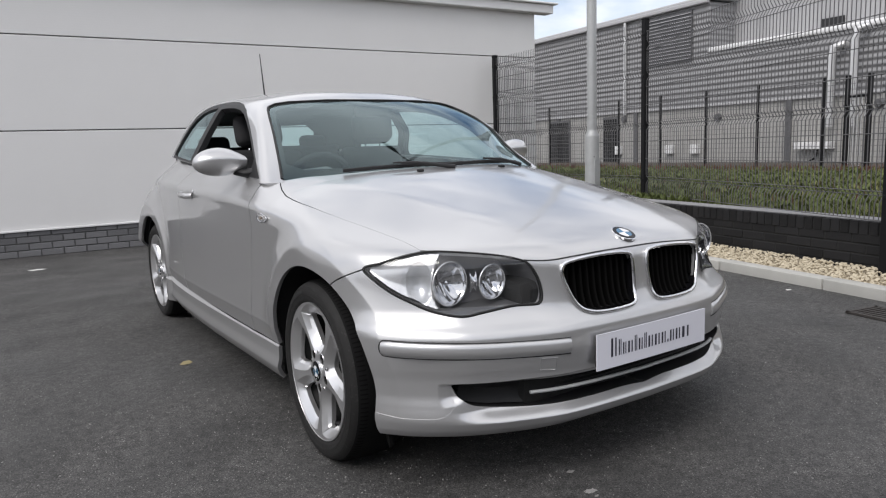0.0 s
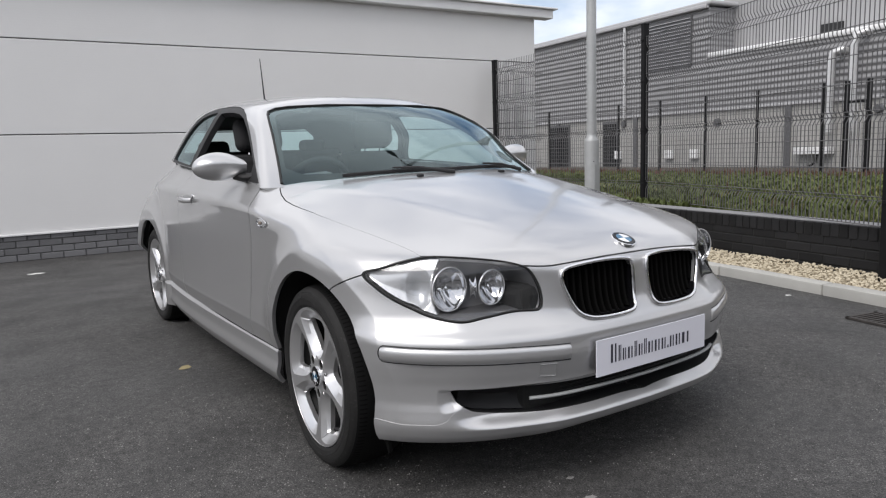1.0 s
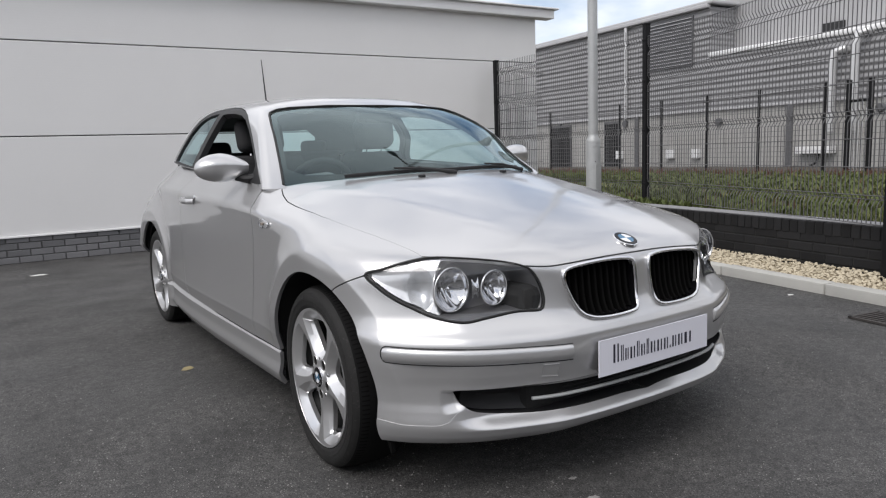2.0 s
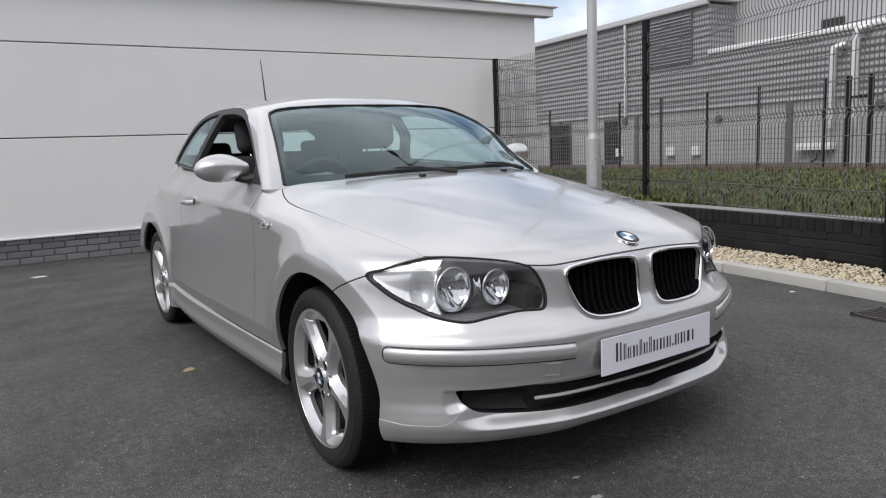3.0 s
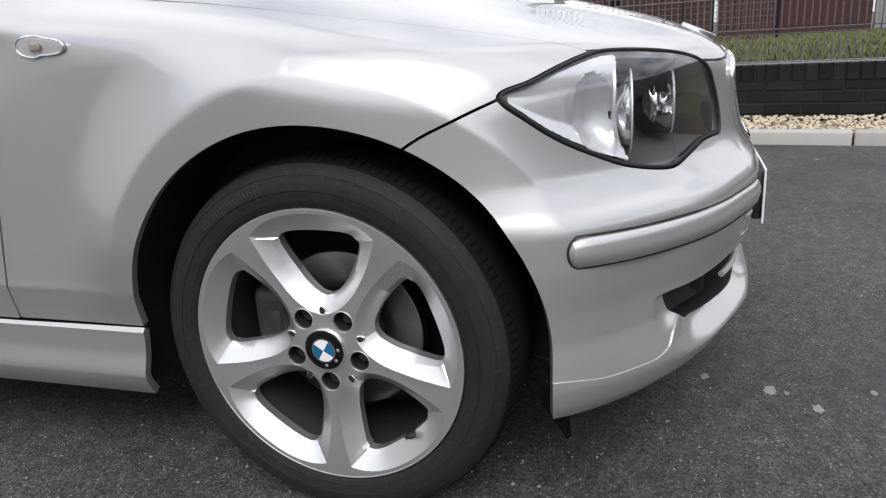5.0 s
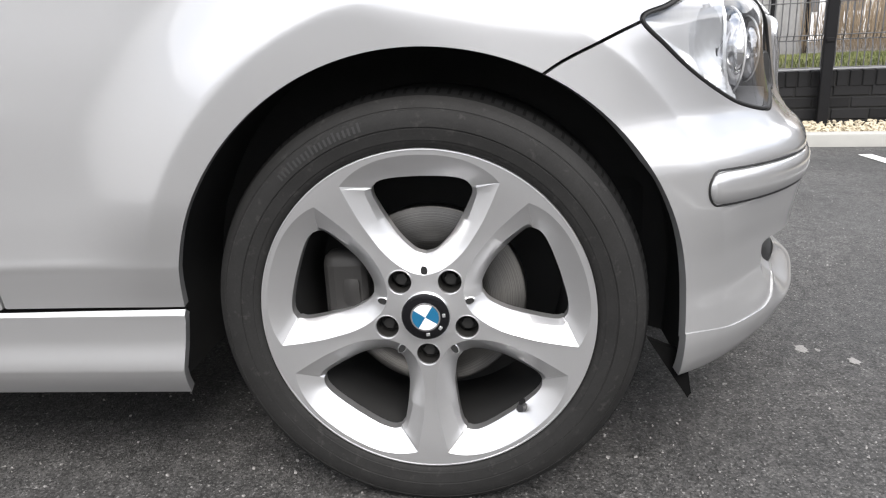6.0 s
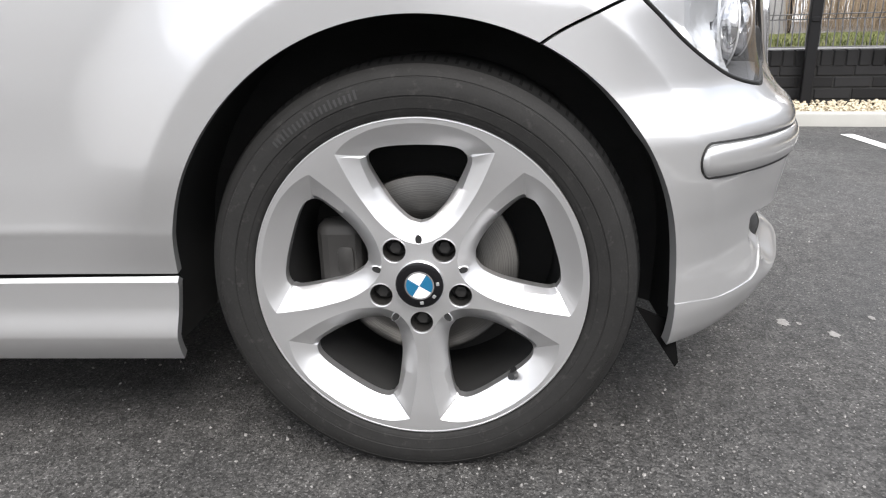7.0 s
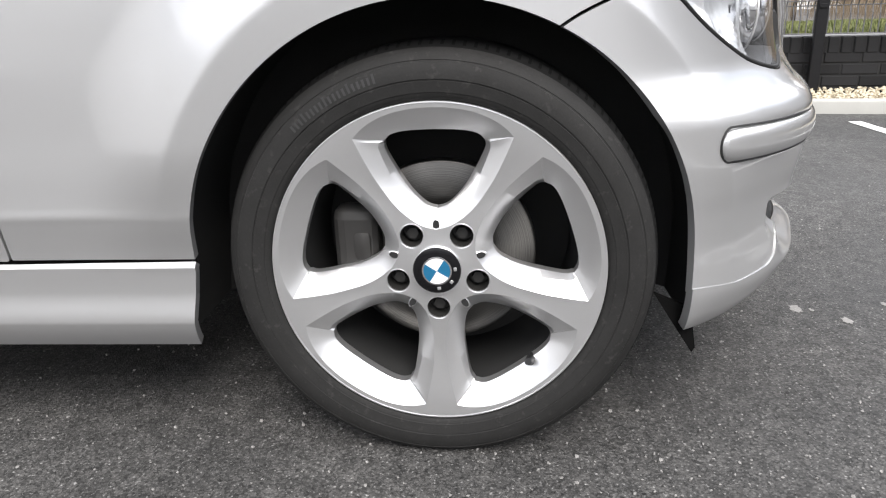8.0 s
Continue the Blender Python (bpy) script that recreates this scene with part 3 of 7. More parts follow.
# unseen walls added ahead and on the open side to shape the paint's reflections
south = thing("wall_south", "unseen plain grey wall added to darken reflections in the nose", "building wall", pose(0, -15.0, 0), kind="structure")
part("lower_wall", box_bm(44, 0.4, 1.2, (0, 0, 0.6)), GREY_BRICK, south, smooth=False)
part("upper_wall", box_bm(44, 0.36, 3.9, (0, 0, 3.15)), GREY_CLAD, south, smooth=False)
west = thing("wall_west", "unseen plain white wall added to shape reflections in the flank", "building wall", pose(-14.5, -2.0, 0), kind="structure")
part("lower_wall", box_bm(0.4, 25.6, 0.3, (0, 0, 0.15)), GREY_BRICK, west, smooth=False)
part("upper_wall", box_bm(0.36, 25.6, 2.2, (0, 0, 1.40)), WHITE_PANEL, west, smooth=False)

# ---- retaining wall, fence and lamp post ----
ret = thing("retaining_wall", "low black engineering brick wall with a soldier course on top", "brick wall", pose(RET_X, 0, 0, 0, 0, KERB_TURN), kind="structure")
part("mortar", box_bm(0.2, 20.0, 0.46, (0.105, -2.0, 0.165)), BLACK_MORTAR, ret, smooth=False)

FENCE = [(4.95, 6.25), (4.65, 3.19), (3.42, 0.075), (3.02, -2.2), (2.35, -4.6), (1.7, -7.0)]
TOPS = [2.35, 2.36, 2.27, 2.34, 2.34, 2.34]


def fence_post(x, y, h, turn):
    p = thing("fence_post", "black coated square steel fence post", "fence post", pose(x, y, 0, 0, 0, turn), "posts of the mesh fence")
    part("shaft", box_bm(0.064, 0.064, h, (0, 0, h / 2), 0.006, 2), BLACK_STEEL, p)
    part("cap", box_bm(0.070, 0.070, 0.02, (0, 0, h + 0.008), 0.006, 2), BLACK_STEEL, p)
    for z in (0.60, 1.20, 1.75, 2.2):
        part("clip", box_bm(0.014, 0.050, 0.03, (-0.032, 0, z), 0.004), BLACK_STEEL, p)


for i, ((x, y), h) in enumerate(zip(FENCE, TOPS)):
    a = FENCE[min(i + 1, len(FENCE) - 1)]
    c = FENCE[max(i - 1, 0)]
    fence_post(x, y, h, math.degrees(math.atan2(a[1] - c[1], a[0] - c[0])) + 90)


def wire_box(V, F, p, q, w):
    """A thin square bar from p to q added to the lists."""
    p, q = Vector(p), Vector(q)
    d = (q - p).normalized()
    u = d.orthogonal().normalized() * w / 2
    v = d.cross(u)
    k = len(V)
    for e in (p, q):
        V += [e + u + v, e - u + v, e - u - v, e + u - v]
    for i in range(4):
        j = (i + 1) % 4
        F.append((k + i, k + j, k + 4 + j, k + 4 + i))


def mesh_panel(a, b, top, z0=0.43):
    """A welded mesh panel with pressed stiffening folds."""
    a, b = Vector((*a, 0)), Vector((*b, 0))
    d = (b - a).normalized()
    nrm = Vector((-d.y, d.x, 0))
    L = (b - a).length
    folds = [0.60, 1.20, 1.75, top - 0.15]

    def off(z):
        return sum(0.03 * max(0, 1 - abs(z - f) / 0.05) for f in folds)
    levels = sorted([z0, top] + [f + e for f in folds for e in (-0.05, 0, 0.05)])
    V, F = [], []
    n = int(L / 0.042)
    for i in range(n + 1):
        s = 0.04 + (L - 0.08) * i / n
        for z_, z2 in zip(levels, levels[1:]):
            wire_box(V, F, a + d * s + nrm * off(z_) + Vector((0, 0, z_)), a + d * s + nrm * off(z2) + Vector((0, 0, z2)), 0.0058)
    pn = thing("mesh_panel", "black welded wire mesh fence panel with pressed folds", "fence panel", group="panels of the mesh fence")
    tagged(link_mesh("upright_wire", V, F, WIRE, pn, smooth=False), kind="stuff")
    V, F = [], []
    z = z0
    while z < top + 0.001:
        wire_box(V, F, a + nrm * (off(z) - 0.005) + Vector((0, 0, z)), b + nrm * (off(z) - 0.005) + Vector((0, 0, z)), 0.0050)
        z += 0.2
    for f in folds:
        wire_box(V, F, a + nrm * 0.035 + Vector((0, 0, f)), b + nrm * 0.035 + Vector((0, 0, f)), 0.0050)
    tagged(link_mesh("cross_wire", V, F, WIRE, pn, smooth=False), kind="stuff")
    return pn


for i in range(len(FENCE) - 1):
    mesh_panel(FENCE[i], FENCE[i + 1], TOPS[i + 1] - 0.03)
mesh_panel((5.95, 6.33), FENCE[0], 2.36)

lamp = thing("lamp_post", "galvanised tubular steel lamp post with a thicker base", "lamp post", pose(4.65, 4.0, 0))
v, f = lathe([(0.0, 0.001), (0.0, 0.088), (1.10, 0.088), (1.125, 0.086), (1.16, 0.064), (1.19, 0.060)], 40, "z")
link_mesh("base", v, f, GALV, lamp)
v, f = lathe([(1.15, 0.0605), (10.2, 0.050), (10.2, 0.001)], 32, "z")
link_mesh("shaft", v, f, GALV, lamp)
part("access_door", box_bm(0.1, 0.012, 0.42, (0, -0.084, 0.62), 0.004), GALV, lamp)
v, f = lathe([(0, 0.0), (0.004, 0.007), (0.008, 0.0)], 12, "z")
ob = link_mesh("lock", v, f, DARK_METAL, lamp)
ob.matrix_local = pose(-0.045, -0.076, 0.86, 90, 0, -30)
v, f = lathe([(9.95, 0.075), (10.30, 0.075), (10.33, 0.06), (10.33, 0.001)], 24, "z")
link_mesh("spigot", v, f, DARK_METAL, lamp, "dark spigot collar at the top")
v, f = tube([(0, 0, 10.25), (-0.03, 0.18, 10.27), (-0.13, 0.66, 10.27)], [0.05, 0.035, 0.035], 12)
link_mesh("arm", v, f, DARK_METAL, lamp)
lan = bmesh.new()
bmesh.ops.create_uvsphere(lan, u_segments=24, v_segments=12, radius=1.0)
bmesh.ops.transform(lan, verts=lan.verts, matrix=pose(-0.213, 1.04, 10.27, 0, 0, 11.5) @ Matrix.Diagonal((0.15, 0.40, 0.075, 1)))
part("lantern", lan, DARK_METAL, lamp, "dark lantern head")

# ---- planted bank behind the retaining wall ----
def bank_z(x, y):
    """Level beside the wall, falling away to the back."""
    x0 = along(RET_X + 0.22, y)
    s = min(max((x - x0) / (14.9 - x0), 0), 1)
    fall = 0.04 + 0.26 * min(max((2.8 - y) / 3, 0), 1)
    return 0.385 + 0.04 * min(1, s * 5) - fall * s


bm = bmesh.new()
NX, NY = 24, 60
grid = []
for i in range(NX + 1):
    row = []
    for j in range(NY + 1):
        y = -14 + 40 * j / NY
        s = i / NX
        x = along(RET_X + 0.22, y) * (1 - s) + 14.9 * s
        z = bank_z(x, y) + 0.02 * noise.noise(Vector((x * 0.8, y * 0.8, 0)))
        row.append(bm.verts.new((x, y, z)))
    grid.append(row)
for i in range(NX):
    for j in range(NY):
        bm.faces.new((grid[i][j], grid[i + 1][j], grid[i + 1][j + 1], grid[i][j + 1]))
bank = part("verge", bm, SOIL)
tagged(bank, "raised soil bank behind the black brick wall", "verge", kind="structure")


def tufts(name, count, area, size, mat, label, category, blades=4, lean=0.5, width=0.28):
    V, F = [], []
    for _ in range(count):
        x, y_ = area()
        z = bank_z(x, y_)
        for b in range(blades):
            h = random.uniform(*size)
            w = random.uniform(0, 6.28)
            l = random.uniform(0.1, lean) * h
            c, s = math.cos(w), math.sin(w)
            bw = h * width * random.uniform(0.6, 1.2)
            ox, oy = random.uniform(-0.04, 0.04), random.uniform(-0.04, 0.04)
            k = len(V)
            V += [(x + ox, y_ + oy, z), (x + ox + c * l * 0.6 - s * bw / 2, y_ + oy + s * l * 0.6 + c * bw / 2, z + h * 0.55),
                  (x + ox + c * l, y_ + oy + s * l, z + h), (x + ox + c * l * 0.6 + s * bw / 2, y_ + oy + s * l * 0.6 - c * bw / 2, z + h * 0.5)]
            F.append((k, k + 1, k + 2, k + 3))
    ob = link_mesh(name, V, F, mat, smooth=False)
    return tagged(ob, label, category, kind="stuff")


def bank_area():
    y_ = random.uniform(1.0, 16) - 1.5 * random.random() ** 3
    return along(RET_X + 0.33, y_) + random.random() ** 1.4 * (10.8 - along(RET_X, y_)), y_


def back_area():
    y_ = random.uniform(-2, 16)
    return random.uniform(9.5, 11.3), y_


def right_area():
    y_ = random.uniform(-9, 1.8)
    return along(RET_X + 0.25, y_) + random.random() ** 1.3 * 11, y_


tufts("ground_cover", 9000, bank_area, (0.03, 0.085), LEAF, "low green ground cover planting on the bank", "ground cover", 6, 0.8, 0.55)
tufts("dead_stems", 420, bank_area, (0.06, 0.17), LEAF_RED, "thin reddish brown dead stems among the ground cover", "dead stems", 3, 0.4, 0.06)
tufts("yellow_tufts", 900, bank_area, (0.04, 0.10), DRY_GRASS, "yellowing grass tufts among the ground cover", "grass", 5, 0.7, 0.2)
tufts("red_stems", 800, back_area, (0.06, 0.15), LEAF_RED, "reddish brown dry stems along the far edge", "dry stems", 4, 0.5, 0.12)
tufts("long_grass", 7000, right_area, (0.03, 0.08), DRY_GRASS, "tufts of yellowing long grass on the bank", "grass", 4, 0.7, 0.10)
tufts("far_grass", 7000, right_area, (0.025, 0.07), LEAF, "green grass tufts on the bank", "grass", 5, 0.8, 0.2)


def scrub_area():
    return random.uniform(11.0, 14.8), random.uniform(-13.0, -6.6)


tufts("dry_scrub", 1500, scrub_area, (0.35, 1.5), DRY_STEM, "tall dry brown stems and scrub on the bank", "dry scrub", 4, 0.22, 0.012)


def bush(x, y, r, h):
    b = thing("low_bush", "low dark green clipped shrub on the bank", "shrub", pose(x, y, bank_z(x, y)), "shrubs on the bank")
    V, F = tube([(0, 0, 0), (0.02, 0, h * 0.5)], [0.02, 0.01], 6)
    link_mesh("trunk", V, F, LEAF_RED, b)
    V, F = [], []
    for _ in range(900):
        w, u = random.uniform(0, 6.28), random.random()
        q = random.uniform(0.55, 1.05)
        px, py, pz = r * q * math.cos(w) * math.sqrt(1 - u * u), r * q * math.sin(w) * math.sqrt(1 - u * u), h * u * q
        k = len(V)
        e = Vector((random.uniform(-1, 1), random.uniform(-1, 1), random.uniform(-0.4, 1))).normalized() * 0.045
        g = e.orthogonal().normalized() * 0.018
        c = Vector((px, py, pz))
        V += [c, c + e * 0.5 + g, c + e, c + e * 0.5 - g]
        F.append((k, k + 1, k + 2, k + 3))
    link_mesh("crown", V, F, SHRUB, b, smooth=False)


for x, y, r, h in ((11.6, 3.2, 0.36, 0.17), (11.9, 2.2, 0.38, 0.25), (12.1, 1.6, 0.32, 0.20), (10.9, 0.6, 0.24, 0.16), (9.0, 1.9, 0.18, 0.14)):
    bush(x, y, r, h)

# ---- grey industrial building ----
FAC = pose(15.86, 5.67, 0, 0, 0, -6.0)     # local y runs along its long face, local x goes into it
far = thing("industrial_building", "long grey profiled metal industrial building with louvres and pipes", "building", FAC)
LEN = 20.0
part("lower_wall", box_bm(7.4, LEN, 2.05, (3.7, LEN / 2, 0.9), 0.0), WALL_GREY, far, smooth=False)
part("upper_wall", box_bm(7.36, LEN - 5.0 + 0.02, 2.9, (3.68, 5.0 + (LEN - 5.0) / 2, 3.45)), GREY_CLAD, far, smooth=False)
part("band_wall", box_bm(7.4, 4.98, 1.5, (3.7, 2.49, 2.72)), GREY_CLAD, far, smooth=False)
part("set_back_wall", box_bm(6.4, 5.4, 3.2, (4.25, 2.68, 4.9)), PALE_CLAD, far, smooth=False)
part("ledge", box_bm(7.5, 5.05, 0.14, (3.7, 2.5, 3.54), 0.02), FLASH_WHITE, far)
part("gutter", box_bm(0.16, LEN - 5.0, 0.12, (-0.06, 5.0 + (LEN - 5.0) / 2, 4.93), 0.03, 2), TRIM_GREY, far)
part("roof", box_bm(7.6, LEN - 5.0 + 0.3, 0.1, (3.7, 5.0 + (LEN - 5.0) / 2, 5.02), 0.02), TRIM_GREY, far)
part("base_flashing", box_bm(0.1, LEN, 0.06, (-0.03, LEN / 2, 1.97), 0.01), TRIM_GREY, far)
for yy in (2.35, 7.9, 12.0):
    part("pier", box_bm(0.08, 0.16, 1.75, (-0.03, yy, 1.08)), DARK_METAL, far, smooth=False)
lou = part("louvre_frame", box_bm(0.06, 1.9, 1.45, (-0.02, 6.55, 4.05)), DARK_METAL, far, smooth=False)
for i in range(14):
    part("slat", box_bm(0.05, 1.84, 0.018, (-0.07, 6.55, 3.40 + i * 0.1), m=None), TRIM_GREY, lou, smooth=False)
for yy in (8.35, 14.2):
    v, f = tube([(-0.1, yy, 4.85), (-0.1, yy, 1.9)], 0.05, 10)
    link_mesh("downpipe", v, f, PIPE, far)
part("opening", box_bm(0.1, 0.6, 0.34, (1.04, 1.95, 3.82)), BLACK_PLASTIC, far, smooth=False)
for yy, zt in ((1.1, 3.16), (0.55, 3.50)):
    v, f = tube([(0.1, yy - 0.22, zt - 0.06), (-0.16, yy - 0.18, zt - 0.02), (-0.25, yy - 0.03, zt - 0.08), (-0.25, yy, zt - 0.3), (-0.25, yy, 1.2)], 0.085, 14)
    link_mesh("flue", v, f, PIPE, far)
part("meter_box", box_bm(0.25, 0.95, 0.18, (-0.14, 1.55, 0.76), 0.01), FLASH_WHITE, far)
v, f = tube([(-0.14, 1.45, 0.68), (-0.14, 1.5, 0.45), (-0.1, 1.75, 0.32), (-0.05, 2.1, 0.3)], 0.03, 8)
link_mesh("cable", v, f, BLACK_STEEL, far)
for yy, zz in ((4.6, 1.62), (8.45, 1.75), (0.05, 1.7)):
    v, f = lathe([(-0.1, 0.001), (-0.1, 0.09), (-0.02, 0.11), (0.02, 0.11)], 20)
    o = link_mesh("bulkhead_lamp", v, f, DARK_METAL, far)
    o.location = (0, yy, zz)
for yy in (9.1, 11.7, 12.2):
    dr = part("door", box_bm(0.1, 0.75, 1.62, (-0.01, yy, 1.05)), DARK_METAL, far, smooth=False)
    part("door_leaf", box_bm(0.04, 0.62, 1.5, (-0.07, yy, 1.03), 0.01), BLACK_STEEL, dr)
for yy in (5.4, 6.4, 8.7):
    part("vent_box", box_bm(0.14, 0.3, 0.28, (-0.05, yy, 0.72), 0.01), FLASH_WHITE, far)
end_door = part("end_door", box_bm(0.62, 0.08, 1.7, (6.95, -0.02, 1.08)), DARK_METAL, far, smooth=False)

part("end_annex", box_bm(0.3, 0.62, 2.0, (7.9, -0.32, 0.95)), WALL_GREY, far, smooth=False)
side_gate = thing("steel_gate", "dark steel palisade gate beside the industrial building", "gate", pose(24.0, 4.2, 0, 0, 0, -6))
part("backing", box_bm(0.05, 1.25, 1.85, (0.05, 0, 0.95)), DARK_METAL, side_gate, smooth=False)
for i in range(9):
    part("pale", box_bm(0.03, 0.07, 1.95, (0, -0.56 + i * 0.14, 1.0), 0.006), BLACK_STEEL, side_gate)
# small black fence with a gate in front of it
sf = pose(11.45, 4.3, 0.36, 0, 0, -6.0)
small = thing("boundary_fence", "thin black metal fence posts with wire mesh and a gate", "fence", sf)
for i, yy in enumerate((-6.6, -5.2, -3.9, -2.6, -1.3, -0.4, 0.0, 0.45, 1.85, 3.15, 4.5, 5.9, 8.8, 11.5)):
    wd = 0.07 if i in (5, 6) else 0.045
    part("post", box_bm(wd, wd, 2.0, (0, yy, 0.70), 0.004), BLACK_STEEL, small)
gate = part("gate_frame", box_bm(0.04, 0.36, 0.04, (0, -0.2, 1.32)), BLACK_STEEL, small, smooth=False)
for i in range(5):
    part("gate_bar", box_bm(0.015, 0.015, 1.25, (0, -0.33 + i * 0.065, 0.7)), PIPE, gate, smooth=False)
V, F = [], []
yy = -6.6
while yy < 11.5:
    wire_box(V, F, (0.02, yy, 0.05), (0.02, yy, 1.6), 0.006)
    yy += 0.1
for i in range(17):
    wire_box(V, F, (0.02, -6.6, 0.05 + i * 0.1), (0.02, 11.5, 0.05 + i * 0.1), 0.006)
link_mesh("wire", V, F, WIRE, small, smooth=False)


# red brick stores and the pale building behind
def brick_store(x, y0, y1, h):
    s = thing("brick_store", "dark red brick outbuilding with a flat concrete roof edge", "outbuilding", pose(x, (y0 + y1) / 2, 0, 0, 0, -6), "brick outbuildings")
    w = abs(y1 - y0)
    part("wall", box_bm(2.5, w, h, (1.25, 0, h / 2)), RED_BRICK, s, smooth=False)
    V_, F_ = [], []
    z = 0.3
    r = 0
    while z < h - 0.1:
        yb = -w / 2 + (0.11 if r % 2 else 0.0)
        while yb < w / 2 - 0.05:
            y2 = min(yb + 0.215, w / 2)
            k = len(V_)
            for xx in (-0.006, 0.02):
                V_ += [(xx, yb, z), (xx, y2, z), (xx, y2, z + 0.065), (xx, yb, z + 0.065)]
            F_ += [(k, k + 3, k + 2, k + 1), (k, k + 1, k + 5, k + 4), (k + 2, k + 3, k + 7, k + 6), (k + 1, k + 2, k + 6, k + 5), (k + 3, k, k + 4, k + 7)]
            yb += 0.225
        z += 0.075
        r += 1
    tagged(link_mesh("brick_course", V_, F_, RED_BRICK, s, smooth=False), kind="stuff")
    part("roof_edge", box_bm(2.62, w + 0.1, 0.07, (1.25, 0, h + 0.02), 0.01), DARK_METAL, s)


brick_store(15.5, 0.62, 2.2, 1.62)
brick_store(15.3, -1.52, 0.38, 1.60)
brick_store(15.1, -4.60, -1.68, 1.66)


def panel_fence(x, y0, y1, h):
    p = thing("panel_fence", "grey corrugated sheet fence with black posts beside the outbuilding", "fence", pose(x, y0, 0.1))
    n = int((y0 - y1) / 0.76)
    for k in range(n):
        V_, F_ = [], []
        for q in range(25):
            xx = 0.012 * math.sin(q * math.pi / 2)
            V_ += [(xx, -0.76 * k - 0.03 * q, 0), (xx, -0.76 * k - 0.03 * q, h), (xx + 0.02, -0.76 * k - 0.03 * q, h), (xx + 0.02, -0.76 * k - 0.03 * q, 0)]
        for q in range(24):
            F_ += [(4 * q + c, 4 * q + (c + 1) % 4, 4 * q + 4 + (c + 1) % 4, 4 * q + 4 + c) for c in range(4)]
        link_mesh("sheet", V_, F_, PALE_SHEET, p, smooth=False)
        part("post", box_bm(0.07, 0.07, h + 0.15, (-0.05, -0.76 * k - 0.74, h / 2), 0.006), BLACK_STEEL, p)


panel_fence(15.3, -4.75, -7.4, 1.75)
pale = thing("pale_building", "long pale rendered building far behind the outbuildings", "building", pose(42, -6, 0, 0, 0, 8))
part("wall", box_bm(8, 46, 4.2, (4, 0, 2.1)), FLASH_WHITE, pale, smooth=False)
part("roof", box_bm(8.6, 46.6, 0.3, (4, 0, 4.3), 0.05), TRIM_GREY, pale)
for i in range(16):
    part("window", box_bm(0.08, 1.5, 1.2, (0.0, -21 + i * 2.8, 2.3)), DARK_METAL, pale, smooth=False)
BRICK_JOBS = []
BRICK_JOBS.append((plinth, brick_mesh("grey_brick", 0.213, 0.1, 0.065, GREY_BRICK), -6.0, 5.8, 0.035, 4, 0.052))


# ---- the car: three-door silver hatchback, front axle over the origin, nose towards -y ----
AXLE, HUB_Z = 2.66, 0.305
WHEEL_Z = 0.3015                  # the tyres settle a little below the arch centres
car = thing("car", "silver metallic three-door hatchback parked on asphalt with an open driver window", "car")

OUTLINE = spline([0, 0.2, 0.342, 0.5, 0.6, 0.67, 0.75, 0.80, 0.83, 0.855, 0.885, 0.95],
                 [-0.712, -0.706, -0.692, -0.642, -0.597, -0.552, -0.484, -0.425, -0.375, -0.30, -0.12, 0.5])
SET_BACK = spline([0.08, 0.15, 0.195, 0.215, 0.248, 0.285, 0.32, 0.36, 0.40, 0.44, 0.485, 0.503, 0.525, 0.57, 0.65, 0.70, 0.74, 0.80],
                  [0.16, 0.098, 0.032, 0.015, 0.003, 0.009, 0.016, 0.014, 0.006, 0.0, 0.0, 0.009, 0.037, 0.069, 0.084, 0.088, 0.100, 0.15])
# the kidney boss stands further forward than the nose beside it
BOSS = spline([0.08, 0.47, 0.495, 0.525, 0.57, 0.65, 0.70, 0.73, 0.76, 0.80], [0, 0, 0.0, -0.012, -0.022, -0.026, -0.026, -0.018, -0.006, 0.0])
SIDE = spline([0.12, 0.176, 0.215, 0.223, 0.27, 0.315, 0.374, 0.386, 0.400, 0.45, 0.50, 0.56, 0.62, 0.68, 0.74, 0.770, 0.785, 0.803, 0.825, 0.85, 0.88, 0.93, 1.0],
              [0.78, 0.834, 0.8545, 0.8565, 0.850, 0.852, 0.8605, 0.8625, 0.8612, 0.8585, 0.856, 0.8545, 0.8535, 0.8535, 0.8545, 0.8555, 0.8565, 0.850, 0.828, 0.801, 0.765, 0.715, 0.66])
RISE = spline([-0.4, 0.0, 0.4, 0.7, 1.1, 1.6, 2.2, 3.0], [-0.02, 0.0, 0.030, 0.052, 0.066, 0.076, 0.085, 0.09])
TAPER = spline([-1, 1.2, 1.6, 2.0, 2.3, 2.66, 3.1, 3.35, 3.5], [0, 0, -0.006, -0.024, -0.052, -0.105, -0.235, -0.36, -0.50])
CROWN = spline([-0.80, -0.72, -0.66, -0.59, -0.5, -0.35, -0.2, 0.0, 0.2, 0.4, 0.6, 1.0],
               [0.54, 0.62, 0.690, 0.736, 0.772, 0.815, 0.850, 0.893, 0.931, 0.962, 0.985, 1.02])


def smax(p, q, k):
    h = np.clip(0.5 + 0.5 * (p - q) / k, 0, 1)
    return q * (1 - h) + p * h + k * h * (1 - h)


def hood_height(a, y):
    ridge = 0.30 + 0.33 * np.clip((y + 0.62) / 1.1, 0, 1)
    drop = 0.080 - 0.055 * np.clip((y - 0.42) / 0.4, 0, 1)
    return CROWN(y) - drop * (a / 0.75) ** 2.4 + 0.003 * np.exp(-((a - ridge) / 0.07) ** 2)


def smooth_step(v):
    v = np.clip(v, 0, 1)
    return v * v * (3 - 2 * v)


